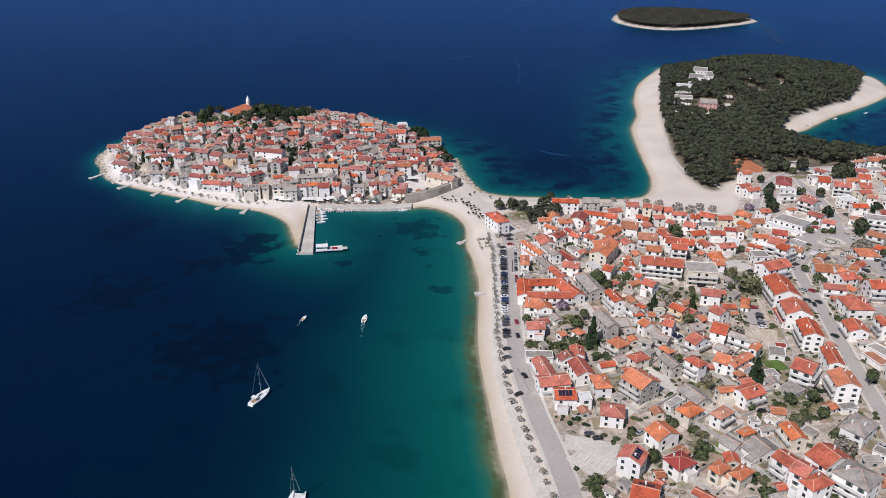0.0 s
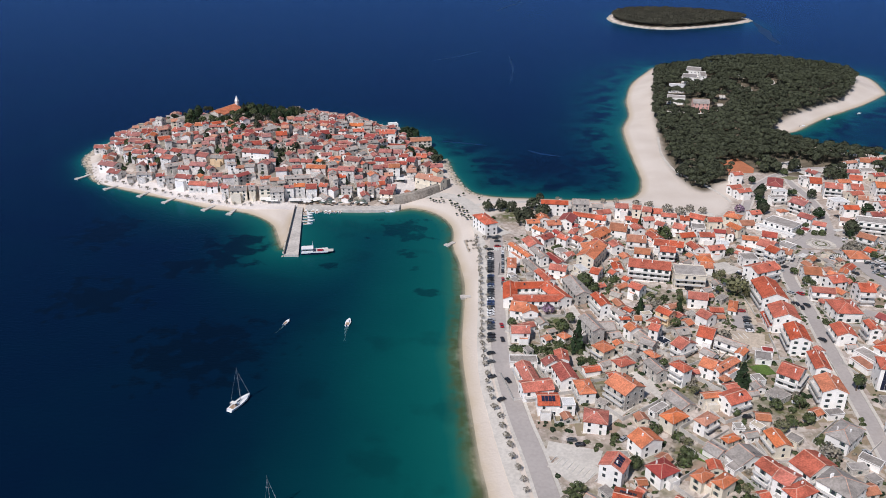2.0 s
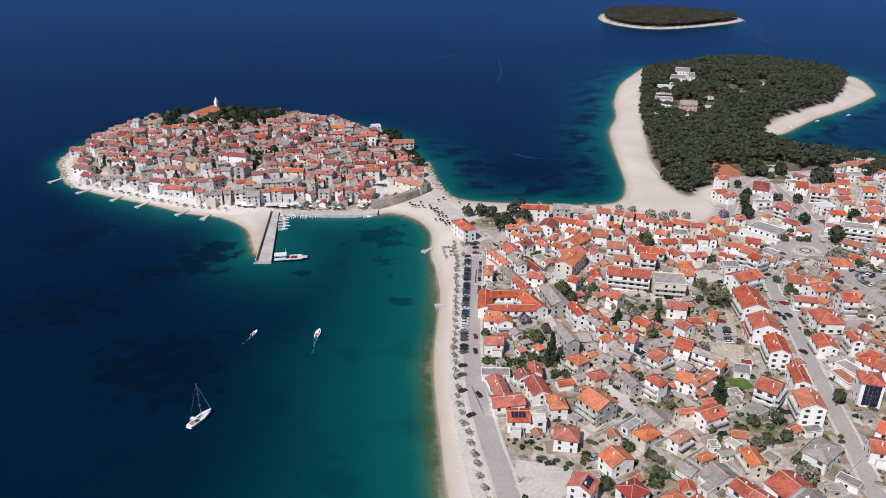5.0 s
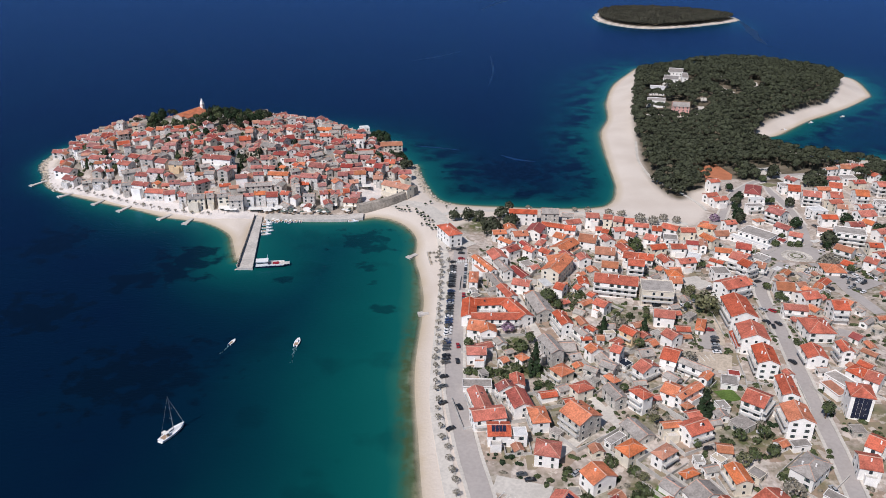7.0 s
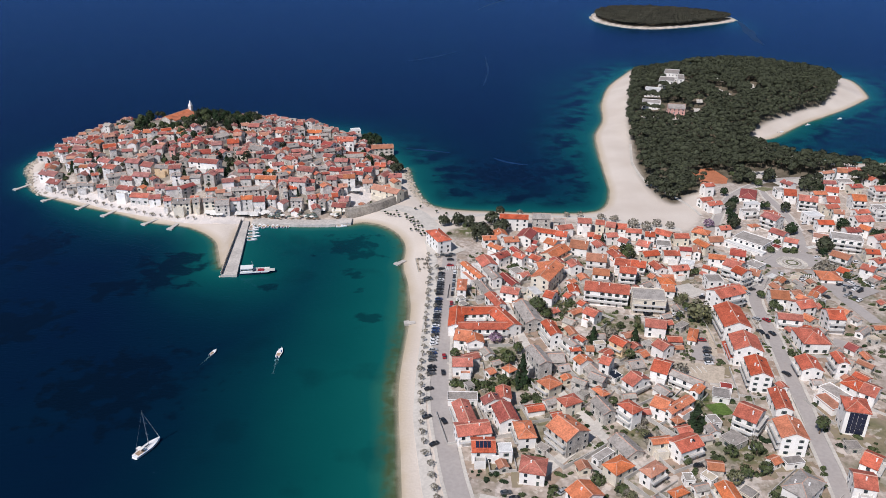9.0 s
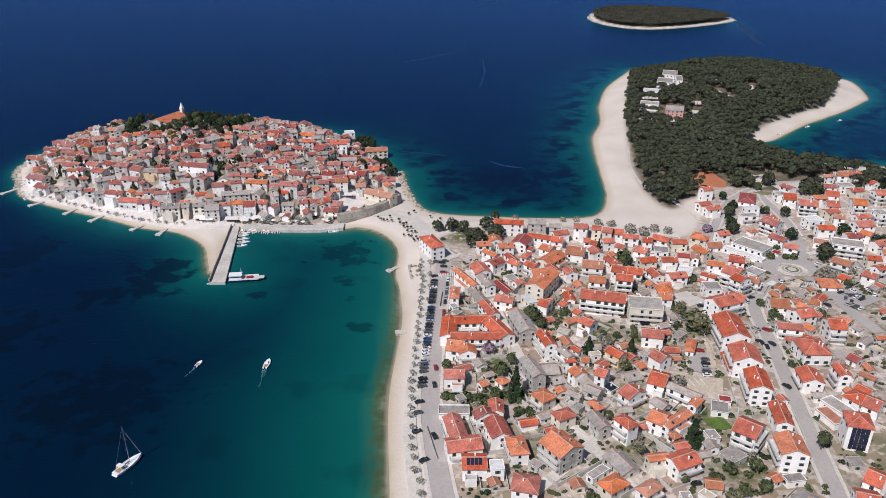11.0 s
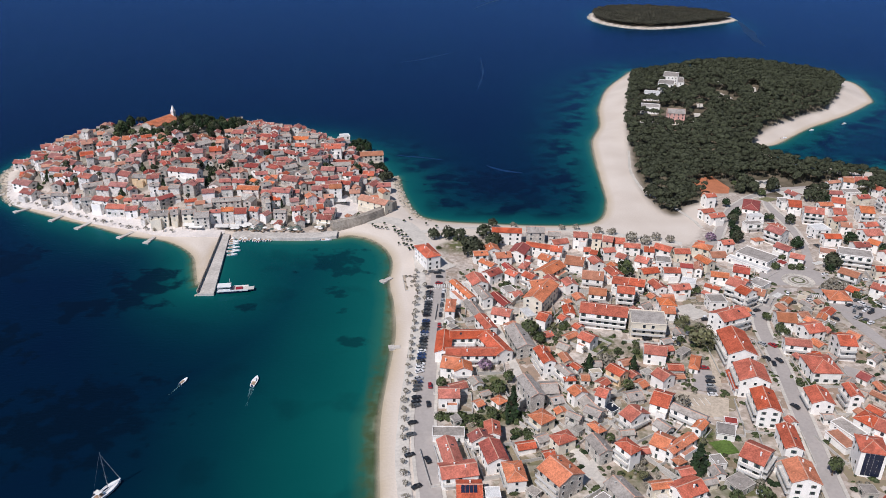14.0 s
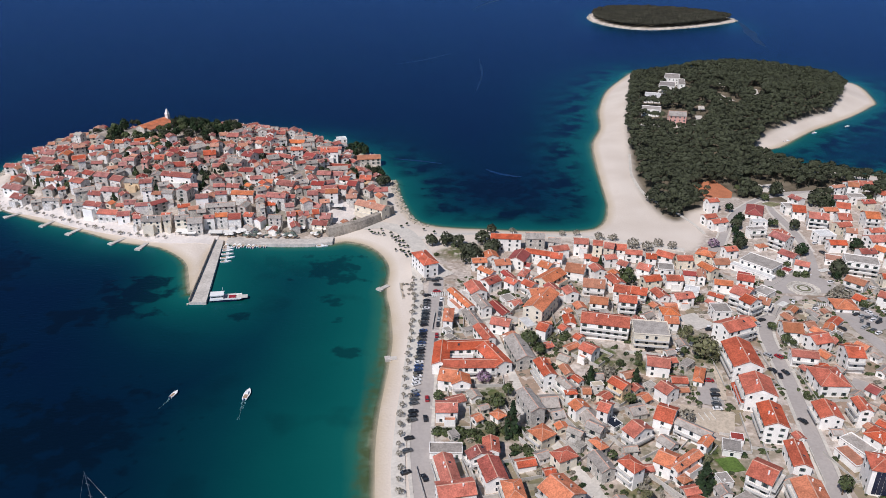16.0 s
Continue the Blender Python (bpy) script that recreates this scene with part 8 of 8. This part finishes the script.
for _ in range(9000):
    if made >= 165:
        break
    x, y = fill2.uniform(45, 370), fill2.uniform(205, 590)
    if x > 0.64 * y + 25 or zone(town_d, x, y) < (12 if y > 470 else 6):
        continue
    far = y > 425
    if x < 66 and y > 452:
        continue
    if far and x > 185 and y > 440 and fill2.random() < 0.7:
        continue
    L, w = (fill2.uniform(7, 11), fill2.uniform(6, 8)) if far else (fill2.uniform(3.5, 8.0), fill2.uniform(3.2, 5.5))
    if any(np.hypot((x - p) / ra, (y - q) / rb) < 0.7 for p, q, ra, rb in GARDENS) or any(math.hypot(x - p, y - q) < 8 for p, q in OPEN_YARDS):
        continue
    if spread(x, y, math.hypot(L, w) / 2, 0.86):
        if far:
            house(x, y, fill2.choice((5, 15, 105, 130)) + fill2.gauss(0, 8), L, w, 2, "g", fill2.choice("rrroq"), fill2.choice("wwwc"))
            made += 1
            continue
        form = fill2.choice("fggg")
        raise_house("outhouse", x, y, fill2.choice((20, 110, 35, 125, 5)) + fill2.gauss(0, 8), L, w, 1, form, fill2.choice("ssky") if form == "f" else fill2.choice("rrobsk"), fill2.choice("wkck"), False, 5.9, "outhouses of the new town")
        made += 1


def garden_wall(x, y, ang, a, b):
    h = 1.2
    z = [lift(x + u, y + v) for u in (-a / 2, a / 2) for v in (-b / 2, b / 2)]
    e = thing("garden_wall", pose(x, y, min(z), 0, 0, ang), "low pale stone wall round a yard", "wall", "garden walls")
    top = h + max(z) - min(z)
    part("long_wall", Geo().box(-a / 2, a / 2, -b / 2 - 0.12, -b / 2 + 0.12, -0.5, top), CONC, e)
    part("long_wall", Geo().box(-a / 2, a / 2, b / 2 - 0.12, b / 2 + 0.12, -0.5, top), CONC, e)
    part("end_wall", Geo().box(-a / 2 - 0.12, -a / 2 + 0.12, -b / 2 + 0.12, b / 2 - 0.12, -0.5, top), CONC, e)
    return e


homes = [o for o in scene.objects if o.name.startswith("house") and o.parent is None and o.type == "EMPTY"]
for o in homes[::2]:
    p = o.matrix_world.translation
    if p.y < 470:
        size = next(c for a, b, c in TAKEN if abs(a - p.x) < 0.01 and abs(b - p.y) < 0.01)
        garden_wall(p.x + fill2.uniform(-2, 2), p.y + fill2.uniform(-2, 2), math.degrees(o.matrix_world.to_euler().z), size * 2 + 5, size * 1.7 + 4)


# low scrub, weeds and hedges of the yards
def scrub(name, count, seed, material, label, lo, hi):
    g = np.random.default_rng(seed)
    taken = np.array(TAKEN)
    V, Q, k, done = [], [], 0, 0
    while done < count:
        x, y = g.uniform(45, 320), g.uniform(205, 465)
        c, r, a, long = g.integers(8), g.uniform(lo, hi), g.uniform(0, 6.28), g.uniform(0.8, 1.7)
        if x > 0.66 * y + 30 or zone(town_d, x, y) < 3 or g.random() > 0.08 + 0.92 * (noise.noise(Vector((x * 0.045, y * 0.045, seed))) > 0.12):
            continue
        if ((x - taken[:, 0]) ** 2 + (y - taken[:, 1]) ** 2 < (0.5 + taken[:, 2] * 0.75) ** 2).any():
            continue
        v, q = CROWNS[c]
        v = v * (long, 0.8, 1)
        ca, sa = math.cos(a), math.sin(a)
        V.append(np.stack([(v[:, 0] * ca - v[:, 1] * sa) * r * 1.2 + x, (v[:, 0] * sa + v[:, 1] * ca) * r + y, v[:, 2] * r * 1.15 + lift(x, y) + r * 0.3], 1))
        Q.append(q + k)
        k += len(v)
        done += 1
    return tagged(new(name, fast_mesh(name, np.concatenate(V), np.concatenate(Q), [material])), label, "scrub", kind="stuff")


scrub("green_scrub", 950, 31, LEAF, "green hedges and weeds in the yards", 0.5, 1.3)
scrub("dry_scrub", 480, 32, GREYLEAF, "dry brown scrub in the yards", 0.5, 1.2)
scrub("dark_scrub", 110, 33, DARKLEAF, "dark evergreen hedges in the yards", 0.6, 1.5)
